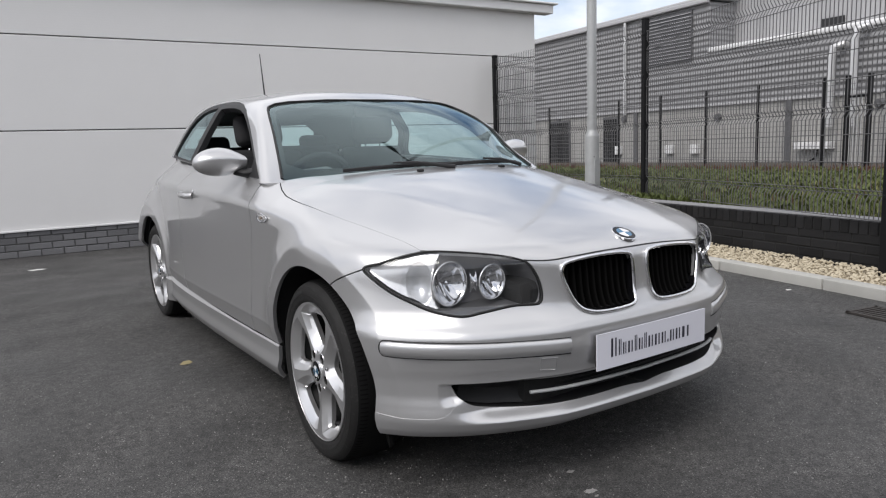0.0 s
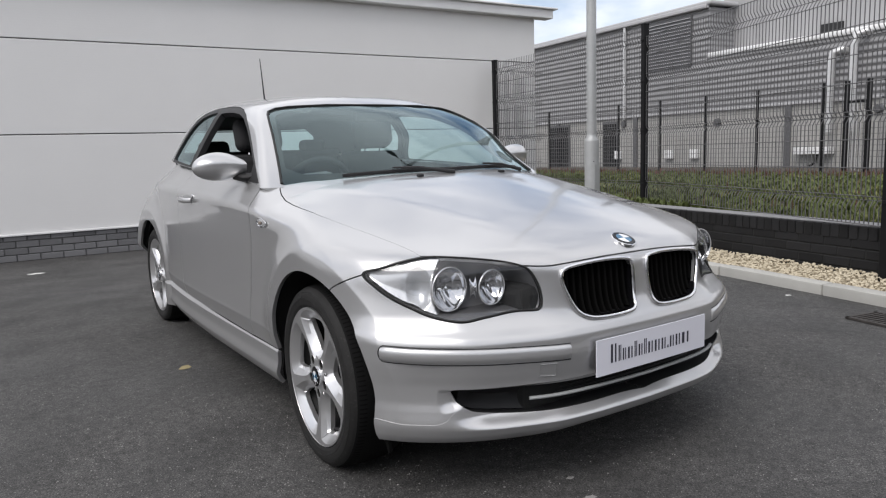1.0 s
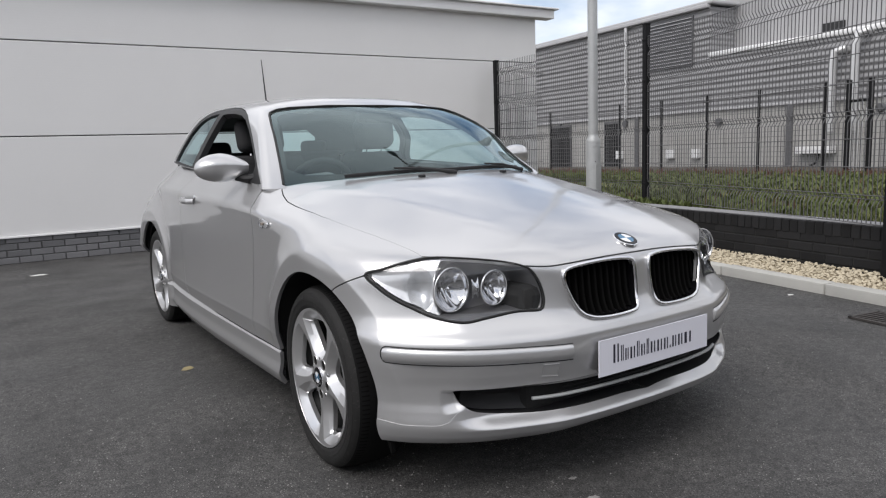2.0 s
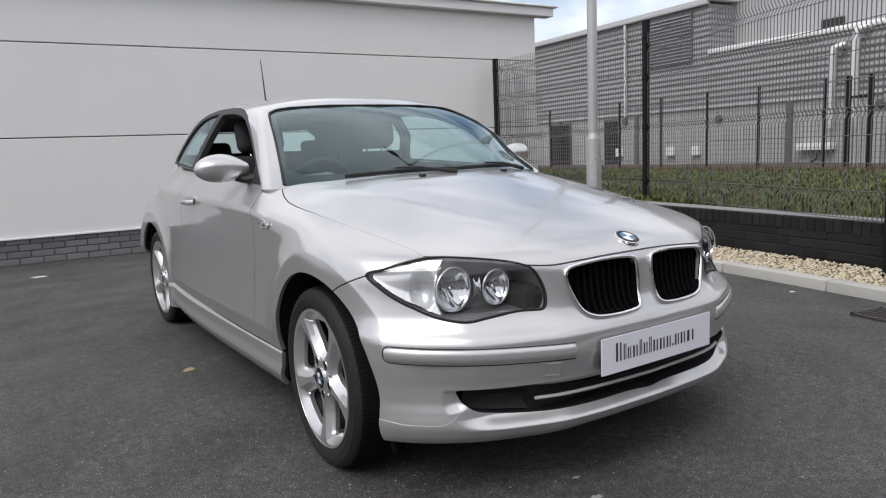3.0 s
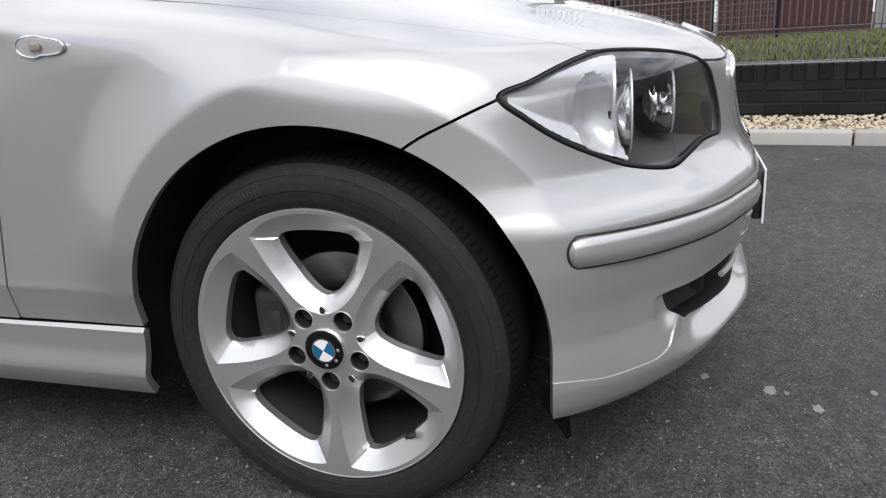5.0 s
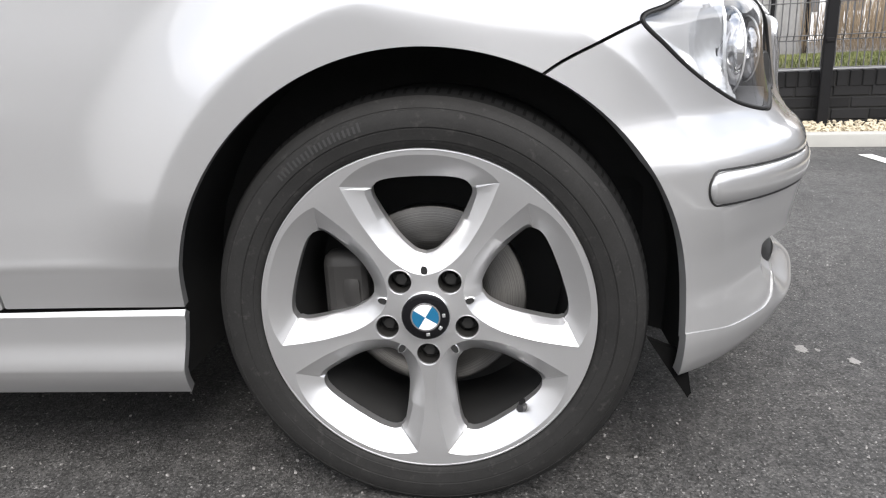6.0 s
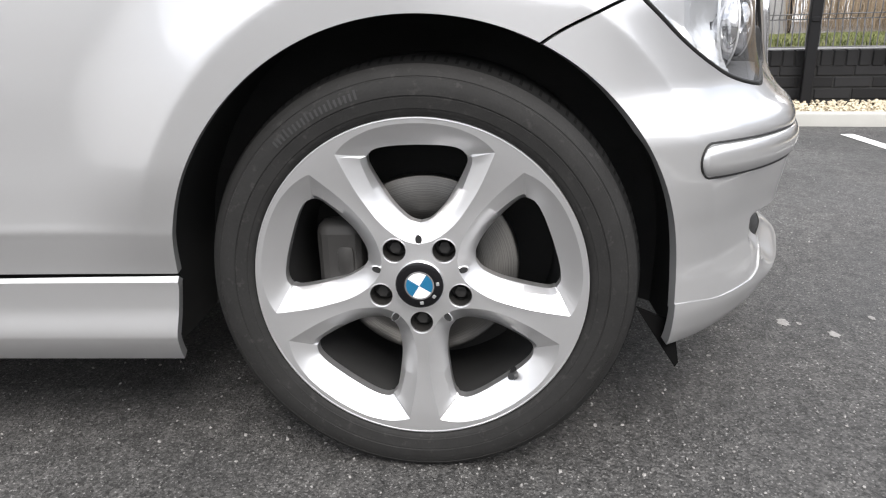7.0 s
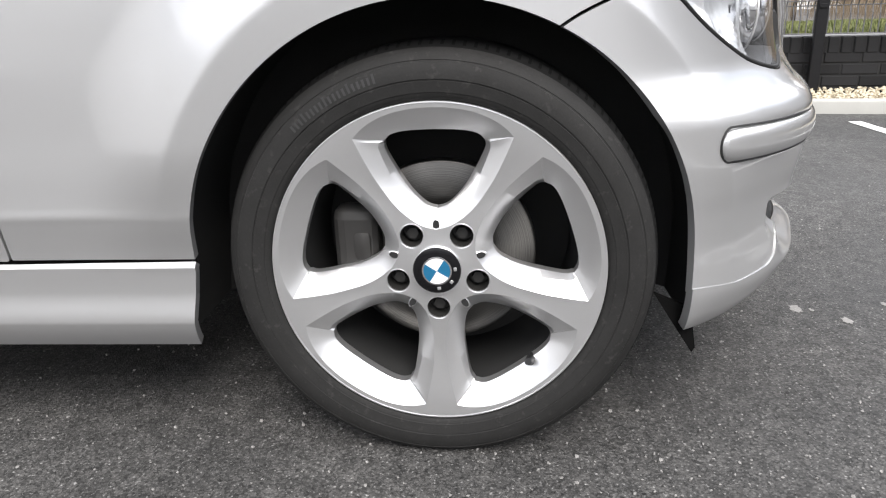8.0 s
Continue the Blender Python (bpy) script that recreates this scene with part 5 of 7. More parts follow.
def build_wheel(fine=True):
    """A wheel in its own frame: x points outwards, the rim edge lies near x = 0."""
    na, ns = (26, 44) if fine else (10, 14)
    out = round_trip(even(OUT_ARC, na), even(OUT_SIDE, ns))
    opening = round_trip(even(IN_ARC, na), even(IN_SIDE, ns))
    n = len(out)
    along_side = np.concatenate([np.zeros(na), np.linspace(0, 1, ns + 1)])
    along_side = np.concatenate([along_side, along_side[1:-1][::-1]])
    share = np.where(along_side > 0, 0.80 - 0.50 * along_side ** 1.5, 0.86)
    share = np.convolve(np.concatenate([share[-3:], share, share[:3]]), np.ones(7) / 7, "valid")
    mid_l = out + (opening - out) * share[:, None]
    R = np.linspace(0.033, 0.2345, 150 if fine else 50)
    TH = np.linspace(0, 2 * np.pi, 721 if fine else 241)[:-1]
    rr, tt = np.meshgrid(R, TH, indexing="ij")
    V = np.stack([-face_depth(rr, tt), rr * np.cos(tt), rr * np.sin(tt)], -1)
    V = np.concatenate([V, V[:, :1]], 1)
    T = grid_tris(*V.shape[:2])
    Vf = V.reshape(-1, 3)
    _, first, inv = np.unique(np.round(Vf * 1e6).astype(np.int64), axis=0, return_index=True, return_inverse=True)
    Vw, Tw = Vf[first], inv.reshape(-1)[T]

    def turned(v):
        w = (np.degrees(np.arctan2(v[:, 2], v[:, 1])) - 90 + 36) % 72 - 36
        r = np.hypot(v[:, 1], v[:, 2])
        return r * np.sin(np.radians(w)), r * np.cos(np.radians(w))
    Vw, Tw = clip_mesh(Vw, Tw, -within(*turned(Vw), out))
    bore = 0.06 * math.sin(radians(36)), 0.06 * math.cos(radians(36))
    u, v_ = turned(Vw)
    Vw, Tw = clip_mesh(Vw, Tw, np.hypot(np.abs(u) - bore[0], v_ - bore[1]) - 0.0165)
    flanks = []
    for k in range(5):
        w = math.radians(72 * k)
        rings = []
        for loop_, depth in ((out, 0.0), (out * 0.88 + mid_l * 0.12, None), (mid_l, None), (opening, None), (opening, 0.085)):
            y_, z_ = loop_[:, 0] * math.cos(w) - loop_[:, 1] * math.sin(w), loop_[:, 0] * math.sin(w) + loop_[:, 1] * math.cos(w)
            d = face_depth(np.hypot(out[:, 0], out[:, 1]), np.arctan2(out[:, 1], out[:, 0]))
            inner = np.where(along_side > 0, 0.026, 0.022)
            low = np.where(along_side > 0, 0.0160 - 0.008 * along_side, 0.019)
            rings.append(np.stack([-(d, d + 0.0022 - 0.001 * along_side, d + low, d + inner, d + inner + 0.016)[len(rings)], y_, z_], -1))
        i = np.arange(n)
        j = (i + 1) % n
        faces = []
        for q in range(4):
            faces.append(np.stack([q * n + i, q * n + j, (q + 1) * n + j], 1))
            faces.append(np.stack([q * n + i, (q + 1) * n + j, (q + 1) * n + i], 1))
        flanks.append((np.vstack(rings), np.concatenate(faces)))
    rim = link_mesh("wheel", Vw, Tw, ALLOY, None, "silver five-spoke alloy wheel", angle=22)
    for v, f in flanks:
        link_mesh("spoke_flank", v, f, ALLOY, rim, angle=22)
    for k in range(5):
        w = math.radians(54 + 72 * k)
        d = float(FACE(0.06))
        v, f = lathe([(-d - 0.0004, 0.0186), (-d + 0.0010, 0.0178), (-d + 0.0006, 0.0168), (-d - 0.004, 0.0163)], 40)
        link_mesh("bore_edge", [(x, y + 0.06 * math.cos(w), z + 0.06 * math.sin(w)) for x, y, z in v], f, ALLOY, rim)
        v, f = lathe([(-d - 0.002, 0.0164), (-d - 0.026, 0.0160)], 32)
        link_mesh("bore_wall", [(x, y + 0.06 * math.cos(w), z + 0.06 * math.sin(w)) for x, y, z in v], f, DISC_DARK, rim)
        # small drainage slot in the web between two bores
        w = math.radians(90 + 72 * k)
        V = []
        for s_, x_ in ((1.25, -0.0132), (1.0, -0.0116), (0.9, -0.0190)):
            for i in range(20):
                p = 2 * math.pi * i / 20
                a_, b_ = 0.0645 + 0.0075 * s_ * math.cos(p), 0.0046 * s_ * math.sin(p)
                V.append((x_ + 0.02 * (a_ - 0.0645), a_ * math.cos(w) - b_ * math.sin(w), a_ * math.sin(w) + b_ * math.cos(w)))
        F = [(q * 20 + i, q * 20 + (i + 1) % 20, (q + 1) * 20 + (i + 1) % 20, (q + 1) * 20 + i) for q in range(1) for i in range(20)]
        link_mesh("slot_edge", V[:40], F, ALLOY, rim)
        # flat plate level with the edge, black for the shade of the hole
        link_mesh("slot", V[20:40], [tuple(range(20))], LINER, rim)
    v, f = lathe([(-0.0010, 0.2340), (0.0010, 0.2350), (0.0008, 0.2366), (-0.006, 0.2372), (-0.014, 0.235)], 192)
    link_mesh("rim_edge", v, f, ALLOY, rim)
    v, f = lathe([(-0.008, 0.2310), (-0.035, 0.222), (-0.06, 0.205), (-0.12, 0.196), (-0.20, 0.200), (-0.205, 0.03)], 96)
    link_mesh("barrel", v, f, ALLOY_SHADED, rim, "inner barrel of the wheel, blackened for shade")
    # tyre
    prof = [(-0.010, 0.2350), (-0.003, 0.2385), (0.0010, 0.2425), (0.0022, 0.2475), (0.0032, 0.2482), (0.0042, 0.2545), (0.0056, 0.2625), (0.0046, 0.2630), (0.0048, 0.2645), (0.0060, 0.2652), (0.0060, 0.272), (0.0048, 0.280), (0.0026, 0.2862), (0.0012, 0.2868), (0.0006, 0.2885), (0.0012, 0.2892), (-0.0010, 0.2920),
            (-0.0042, 0.2960), (-0.0095, 0.3005), (-0.0150, 0.3035), (-0.021, 0.3060), (-0.030, 0.3090), (-0.043, 0.3112), (-0.10, 0.3130), (-0.17, 0.3112), (-0.19, 0.306), (-0.21, 0.285), (-0.21, 0.235)]
    v, f = lathe(prof, 192)
    v = [Vector(p) for p in v]
    out = []
    for p in v:
        z = p.z
        if z < -0.2975:     # flattened where it stands
            p = Vector((p.x + (-0.2975 - z) * 0.25 * (1 if p.x > -0.1 else -1), p.y, -0.2975 - (-0.2975 - z) * 0.25))
        out.append(p)
    np_ = len(prof)
    band = [i for i, r in enumerate(prof) if r[1] >= 0.3035]
    lo_, hi_ = band[0], band[-1]
    wall_f = [q for q in f if not (lo_ <= min(i % np_ for i in q) and max(i % np_ for i in q) <= hi_)]
    tread_f = [q for q in f if lo_ <= min(i % np_ for i in q) and max(i % np_ for i in q) <= hi_]
    tyre = link_mesh("tyre", out, wall_f, TYRE, rim, "black low-profile tyre with a ribbed sidewall")
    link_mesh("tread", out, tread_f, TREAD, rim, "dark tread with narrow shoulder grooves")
    V, F = [], []
    for i in range(132):     # shoulder grooves of the tread, flat strips with their shade as colour
        w = 2 * math.pi * i / 132
        if math.sin(w) < -0.93:
            continue
        c, s = math.cos(w), math.sin(w)
        t = Vector((0, -s, c)) * 0.0022
        k = len(V)
        for x, r in ((-0.021, 0.3065), (-0.030, 0.3095), (-0.045, 0.3118)):
            p = Vector((x, c * r, s * r))
            V += [p - t, p + t]
        F += [(k, k + 1, k + 3, k + 2), (k + 2, k + 3, k + 5, k + 4)]
    link_mesh("tread_groove", V, F, GROOVE, rim, "flat dark strips for the shaded grooves round the tyre shoulder")
    V, F = [], []
    for w0, w1, r0, r1 in [(105 + 1.5 * i, 105 + 1.5 * i + 0.7, 0.270, 0.280 if i % 5 else 0.283) for i in range(19)]:
        k = len(V)
        for r in (r0, r1):
            for w in (w0, w1):
                a = math.radians(w)
                V.append((0.0066 if r < 0.275 else 0.0052, r * math.cos(a), r * math.sin(a)))
        F.append((k, k + 1, k + 3, k + 2))
    link_mesh("sidewall_marking", V, F, TYRE_MARK, rim, "plain raised marks on the sidewall")
    # cap
    v, f = lathe([(-0.014, 0.0350), (-0.004, 0.0350), (-0.0028, 0.0345), (-0.0028, 0.0335)], 64)
    link_mesh("cap_ring", v, f, CHROME, rim)
    v, f = lathe([(-0.0026, 0.0338), (-0.0010, 0.0290), (-0.0004, 0.0205)], 64)
    link_mesh("cap_band", v, f, GLOSS_BLACK, rim, "glossy black ring of the hub cap")
    v, f = lathe([(-0.0003, 0.0212), (0.0000, 0.0200), (-0.0002, 0.0190)], 64)
    link_mesh("cap_inner_ring", v, f, CHROME, rim)
    for w0 in (6, -38, -84):
        w = math.radians(w0)
        m_ = Matrix.Translation((-0.0002, 0.0262 * math.cos(w), 0.0262 * math.sin(w))) @ Matrix.Rotation(w, 4, "X")
        part("cap_mark", box_bm(0.0012, 0.0045, 0.0052, bevel=0.0004, m=m_), ALLOY, rim)
    for q in range(4):
        V = [(0.0005, 0, 0)]
        for i in range(17):
            w = math.radians(58 + 90 * q + 90 * i / 16)
            V.append((-0.0002, 0.0192 * math.cos(w), 0.0192 * math.sin(w)))
        link_mesh("cap_quarter", V, [(0, i + 1, i + 2) for i in range(16)], BLUE if q % 2 else ENAMEL, rim, "blue enamel quarter" if q % 2 else "white enamel quarter")
    for k in range(5):
        w = math.radians(54 + 72 * k)
        v, f = lathe([(-0.0425, 0.001), (-0.0425, 0.0155), (-0.0405, 0.0168)], 24)
        o = link_mesh("bore_floor", [(x, y + 0.06 * math.cos(w), z + 0.06 * math.sin(w)) for x, y, z in v], f, DISC_DARK, rim)
        bm = bmesh.new()
        bmesh.ops.create_cone(bm, cap_ends=True, segments=6, radius1=0.0098, radius2=0.0088, depth=0.016, matrix=Matrix.Translation((-0.034, 0.06 * math.cos(w), 0.06 * math.sin(w))) @ Matrix.Rotation(radians(90), 4, "Y"))
        part("bolt", bm, DISC_DARK, rim, smooth=False)
    w = math.radians(-48)
    v, f = tube([(-0.034, 0.203 * math.cos(w), 0.203 * math.sin(w)), (-0.016, 0.198 * math.cos(w), 0.198 * math.sin(w)), (-0.006, 0.193 * math.cos(w), 0.193 * math.sin(w))], [0.0085, 0.007, 0.0055], 10)
    link_mesh("valve", v, f, BLACK_PLASTIC, rim)
    v, f = lathe([(-0.085, 0.075), (-0.082, 0.078), (-0.082, 0.138), (-0.084, 0.1410), (-0.105, 0.1415), (-0.105, 0.07)], 96)
    link_mesh("brake_disc", v, f, DISC, rim, "worn steel brake disc")
    v, f = lathe([(-0.05, 0.02), (-0.05, 0.066), (-0.065, 0.072), (-0.105, 0.074)], 64)
    link_mesh("disc_hub", v, f, DISC_DARK, rim)
    bm = bmesh.new()
    box_bm(0.05, 0.07, 0.13, (-0.075, -0.125, 0.015), 0.02, 3, bm=bm)
    box_bm(0.03, 0.03, 0.05, (-0.06, -0.115, 0.02), 0.012, 2, bm=bm)
    part("caliper", bm, DISC_DARK, rim, "dark cast brake caliper")
    return rim


wheel = build_wheel()
wheel.parent = car
FRONT_X, REAR_X = 0.862, 0.785
spare = build_wheel(False)
spare.parent = car
wheel.matrix_local = pose(-FRONT_X, 0, WHEEL_Z, 0, 0, 178)     # steered a touch
spare.matrix_local = pose(-REAR_X, AXLE, WHEEL_Z, 0, 0, 180) @ Matrix.Rotation(radians(12), 4, "X")
for x, y, turn, spin in ((FRONT_X - 0.03, 0, -2, 30), (REAR_X, AXLE, 0, 50)):
    copy_thing(spare, pose(x, y, WHEEL_Z, 0, 0, turn) @ Matrix.Rotation(radians(spin), 4, "X"))


# ---- cabin ----
ROOF = spline([0.7, 0.95, 1.15, 1.4, 1.7, 2.1, 2.5, 2.9, 3.2], [1.205, 1.288, 1.331, 1.362, 1.380, 1.388, 1.372, 1.320, 1.245])


def cabin(a, y, z):
    screen = (0.395 + (z - 0.965) * 1.882 - 0.993 * (z - 0.965) * np.clip(1.287 - z, 0, 0.4) + (0.428 + 0.3 * (z - 0.965)) * a * a - y) * 0.46
    side = (a - (0.782 - 0.50 * (z - 0.93) - 0.25 * np.maximum(z - 0.93, 0) ** 2) + 0.062 * np.maximum(y - 1.7, 0) ** 2 + 0.25 * np.maximum(y - 2.34, 0) ** 2) * 0.9
    roof = z - (ROOF(y) - 0.060 * (np.abs(a) / 0.55) ** 2.8)
    back = (y - 3.28 + 0.75 * (z - 1.0) + 0.35 * a * a) * 0.8
    g = smax(screen, side, 0.025)
    g = smax(g, roof, 0.05)
    return smax(g, back, 0.05)
# cabin end


st = [(0.25 * i / 20, 1.25, 0) for i in range(20)] + [(0.25, 1.25, 90 * i / 110) for i in range(110)]
st += [(0.25, 1.25 + 1.25 * i / 110, 90) for i in range(110)] + [(0.25, 2.5, 90 + 90 * i / 60) for i in range(60)]
st += [(0.25 - 0.25 * i / 20, 2.5, 180) for i in range(21)]
CP = fan(cabin, st, np.concatenate([np.linspace(-6, 40, 110), np.linspace(40, 89.5, 50)[1:]]), 0.90)
CAB = (CP.reshape(-1, 3), grid_tris(*CP.shape[:2]))

SCREEN = np.array([(0.715, 0.936), (0.690, 0.99), (0.665, 1.044), (0.628, 1.12), (0.588, 1.198), (0.560, 1.240), (0.540, 1.259), (0.50, 1.274), (0.44, 1.282), (0.264, 1.288), (0.0, 1.287), (-0.1, 1.287), (-0.1, 0.90), (0.66, 0.90)])
WINDOW = np.array([(0.655, 0.938), (0.72, 0.972), (0.80, 1.018), (0.947, 1.097), (1.06, 1.153), (1.16, 1.198), (1.30, 1.255), (1.42, 1.288), (1.55, 1.310), (1.70, 1.323), (1.90, 1.327),
                   (2.05, 1.324), (2.18, 1.311), (2.30, 1.280), (2.385, 1.220), (2.420, 1.14), (2.428, 1.06), (2.415, 1.037), (1.9, 1.008), (1.5, 0.986), (1.0, 0.957)])
FRONT_PANE = np.array([(0.80, 0.955), (0.83, 1.020), (0.96, 1.088), (1.07, 1.142), (1.17, 1.186), (1.30, 1.237), (1.42, 1.266), (1.55, 1.283), (1.70, 1.291), (1.78, 1.291), (1.785, 1.15), (1.78, 1.006), (1.3, 0.982), (1.0, 0.966)])
REAR_PANE = np.array([(1.86, 1.016), (1.865, 1.15), (1.87, 1.302), (1.95, 1.303), (2.04, 1.300), (2.16, 1.288), (2.27, 1.257), (2.345, 1.205), (2.382, 1.13), (2.392, 1.07), (2.380, 1.051), (2.0, 1.024)])
BACK_PANE = np.array([(-0.1, 1.08), (0.40, 1.08), (0.50, 1.11), (0.47, 1.20), (0.42, 1.255), (-0.1, 1.262)])


def part_of(V, f):
    return clip_mesh(*V, f(V[0]))


def f_screen(v):
    return np.where(v[:, 1] < 1.45, within(v[:, 0], v[:, 2], SCREEN), -1.0)


def f_window(v, poly=WINDOW):
    return np.where((v[:, 0] > 0.38), within(v[:, 1], v[:, 2], poly), -1.0)


def f_back(v):
    return np.where(v[:, 1] > 2.5, within(v[:, 0], v[:, 2], BACK_PANE), -1.0)


def whole(V, T):
    V2, T2 = sided(V, T, True)
    Va, Ta = np.vstack([V, V2]), np.concatenate([T, T2 + len(V)])
    key = np.round(Va * 1e5).astype(int)
    key[np.abs(Va[:, 0]) < 1e-4, 0] = 0
    _, first, inv = np.unique(key, axis=0, return_index=True, return_inverse=True)
    Va, Ta = Va[first], inv.reshape(-1)[Ta]
    return Va, Ta[(Ta[:, 0] != Ta[:, 1]) & (Ta[:, 1] != Ta[:, 2]) & (Ta[:, 0] != Ta[:, 2])]


R = CAB
for f in (lambda v: -f_screen(v) - 0.004, lambda v: -f_window(v) - 0.001, lambda v: -f_back(v) - 0.004, lambda v: v[:, 2] - np.where(v[:, 1] < 0.66, 0.92, belt(v[:, 1])) - 0.001,
          lambda v: v[:, 1] - 0.50 - 0.3 * np.maximum(v[:, 0] - 0.70, 0)):
    R = part_of(R, f)
Vr, Tr = whole(*R)
V, F = with_flange(Vr, Tr, 0.02)
roof = link_mesh("roof", V, F, PAINT, car, "silver roof and screen pillars")
lin = clip_mesh(Vr, Tr, Vr[:, 2] - 1.0)
link_mesh("headlining", lin[0] - normals_of(*lin) * 0.022, lin[1], DASH, car, "dark grey headlining")
# roof middle
A, Y = np.meshgrid(np.linspace(-0.26, 0.26, 20), np.linspace(1.2, 2.55, 40), indexing="ij")
org = np.stack([A, Y, np.full(A.shape, 1.1)], -1)
P = shoot(lambda a, y, z: cabin(np.abs(a), y, z), org, np.broadcast_to(np.array([0, 0, 1.0]), org.shape), 0.6)
link_mesh("roof_skin", P.reshape(-1, 3) - np.array([0, 0, 0.002]), grid_tris(*P.shape[:2]), PAINT, car)

G = part_of(CAB, lambda v: f_screen(v) - 0.003)
V, T = whole(*G)
screen = link_mesh("windscreen", V - normals_of(V, T) * 0.004, T, GLASS, car, "tinted laminated windscreen")
screen.visible_shadow = False
# black ceramic border of the screen
B = part_of(part_of(CAB, lambda v: f_screen(v) - 0.003), lambda v: 0.020 + 0.06 * np.clip((1.0 - v[:, 2]) / 0.03, 0, 1) - within(v[:, 0], v[:, 2], SCREEN))
V, T = whole(*B)
link_mesh("screen_border", V - normals_of(V, T) * 0.006, T, LINER, screen, "black printed border")
for right in (True, False):
    s = -1 if right else 1
    T0 = part_of(CAB, lambda v: f_window(v) - 0.0005)
    T0 = part_of(part_of(T0, lambda v: -f_window(v, FRONT_PANE)), lambda v: -f_window(v, REAR_PANE))
    V, T = sided(*T0, right)
    V, F = with_flange(V - normals_of(V, T) * 0.003, T, 0.03)
    trim = link_mesh("window_trim", V, F, BLACK_PLASTIC, car, "black window surround")
    V, T = sided(*part_of(CAB, lambda v: f_window(v, REAR_PANE) + 0.004), right)
    q = link_mesh("quarter_window", V - normals_of(V, T) * 0.012, T, GLASS, car, "tinted fixed quarter window")
    q.visible_shadow = False
    if not right:
        V, T = sided(*part_of(CAB, lambda v: f_window(v, FRONT_PANE) + 0.004), right)
        q = link_mesh("door_window", V - normals_of(V, T) * 0.012, T, GLASS, car, "raised tinted door window")
        q.visible_shadow = False
G = part_of(CAB, lambda v: f_back(v) + 0.002)
V, T = whole(*G)
q = link_mesh("rear_window", V - normals_of(V, T) * 0.006, T, GLASS, car, "tinted rear window")
q.visible_shadow = False

# inner door trims and tail
for right in (True, False):
    for cut in (cut_door, cut_quarter):
        V, T = sided(*cut(*SHELL_FAR), right)
        N = normals_of(V, T)
        k = V[:, 2] > 0.4
        V, T = clip_mesh(V - N * np.array([0.05, 0, 0]) - np.array([0, 0, 0.004]), T, V[:, 2] - 0.40)
        link_mesh("door_trim" if cut is cut_door else "side_trim", V, T, INTERIOR, car, "dark inner trim")
bm = bmesh.new()
prof = [(3.44, 0.25), (3.47, 0.40), (3.46, 0.62), (3.40, 0.78), (3.33, 0.95), (3.28, 1.05)]
rows_ = []
wide = (0.53, 0.53, 0.53, 0.52, 0.46, 0.40)
for q in np.linspace(-1, 1, 15):
    rows_.append([bm.verts.new((q * w, y - 0.03 - 0.45 * (q * w) ** 2, z)) for (y, z), w in zip(prof, wide)])
for r0, r1 in zip(rows_, rows_[1:]):
    for i in range(len(prof) - 1):
        bm.faces.new((r0[i], r0[i + 1], r1[i + 1], r1[i]))
part("tailgate", bm, PAINT, car)
# shoulder between the rear quarters and the narrower glasshouse
for right in (True, False):
    s = -1 if right else 1
    ys_ = np.linspace(1.9, 3.34, 40)
    o_ = np.stack([0.1 + 0 * ys_, ys_, belt(ys_) + 0.004], -1)
    inner = shoot(cabin, o_, np.broadcast_to(np.array([1.0, 0, 0]), o_.shape))[:, 0]
    outer = half_width(ys_, belt(ys_)) + 0.0 * ys_
    V = []
    for y, a, c, zb in zip(ys_, inner, outer, belt(ys_)):
        a = min(a, c) - 0.01
        V += [(s * a, y, zb + 0.010), (s * (a + c) / 2, y, zb + 0.006), (s * c, y, zb - 0.003)]
    F = [(3 * i + k, 3 * i + k + 1, 3 * i + k + 4, 3 * i + k + 3) for i in range(39) for k in range(2)]
    link_mesh("shoulder", V, F, PAINT, car)

# ---- interior ----
bm = bmesh.new()
prof = [(0.50, 0.70), (0.42, 0.86), (0.46, 0.915), (0.62, 0.935), (0.82, 0.93), (0.92, 0.89), (0.95, 0.80), (0.90, 0.60), (0.88, 0.45)]
rows_ = []
for x in np.linspace(-0.72, 0.72, 25):
    hump = 0.025 * math.exp(-((x + 0.36) / 0.18) ** 2)
    rows_.append([bm.verts.new((x, y + 0.22 * x * x * (1 if y < 0.7 else 0.3), z + hump * (1 if 0.6 < y < 0.95 else 0))) for y, z in prof])
for r0, r1 in zip(rows_, rows_[1:]):
    for i in range(len(prof) - 1):
        bm.faces.new((r0[i], r0[i + 1], r1[i + 1], r1[i]))
part("dashboard", bm, DASH, car, "dark grey moulded dashboard", angle=50)
v, f = tube([(-0.36 + 0.18 * math.cos(w), 1.02 - 0.075 * math.sin(w), 0.86 + 0.165 * math.sin(w)) for w in np.linspace(0, 2 * math.pi, 40)[:-1]], 0.014, 10, closed=True)
wheel_s = link_mesh("steering_wheel", v, f, INTERIOR, car, "black steering wheel")
part("steering_boss", box_bm(0.16, 0.05, 0.12, (-0.36, 1.0, 0.85), 0.03, 3), INTERIOR, wheel_s)
for a in (0, 180, 270):
    w = radians(a)
    v, f = tube([(-0.36, 1.0, 0.85), (-0.36 + 0.175 * math.cos(w), 1.02 - 0.073 * math.sin(w), 0.86 + 0.16 * math.sin(w))], 0.014, 8)
    link_mesh("steering_spoke", v, f, INTERIOR, wheel_s)


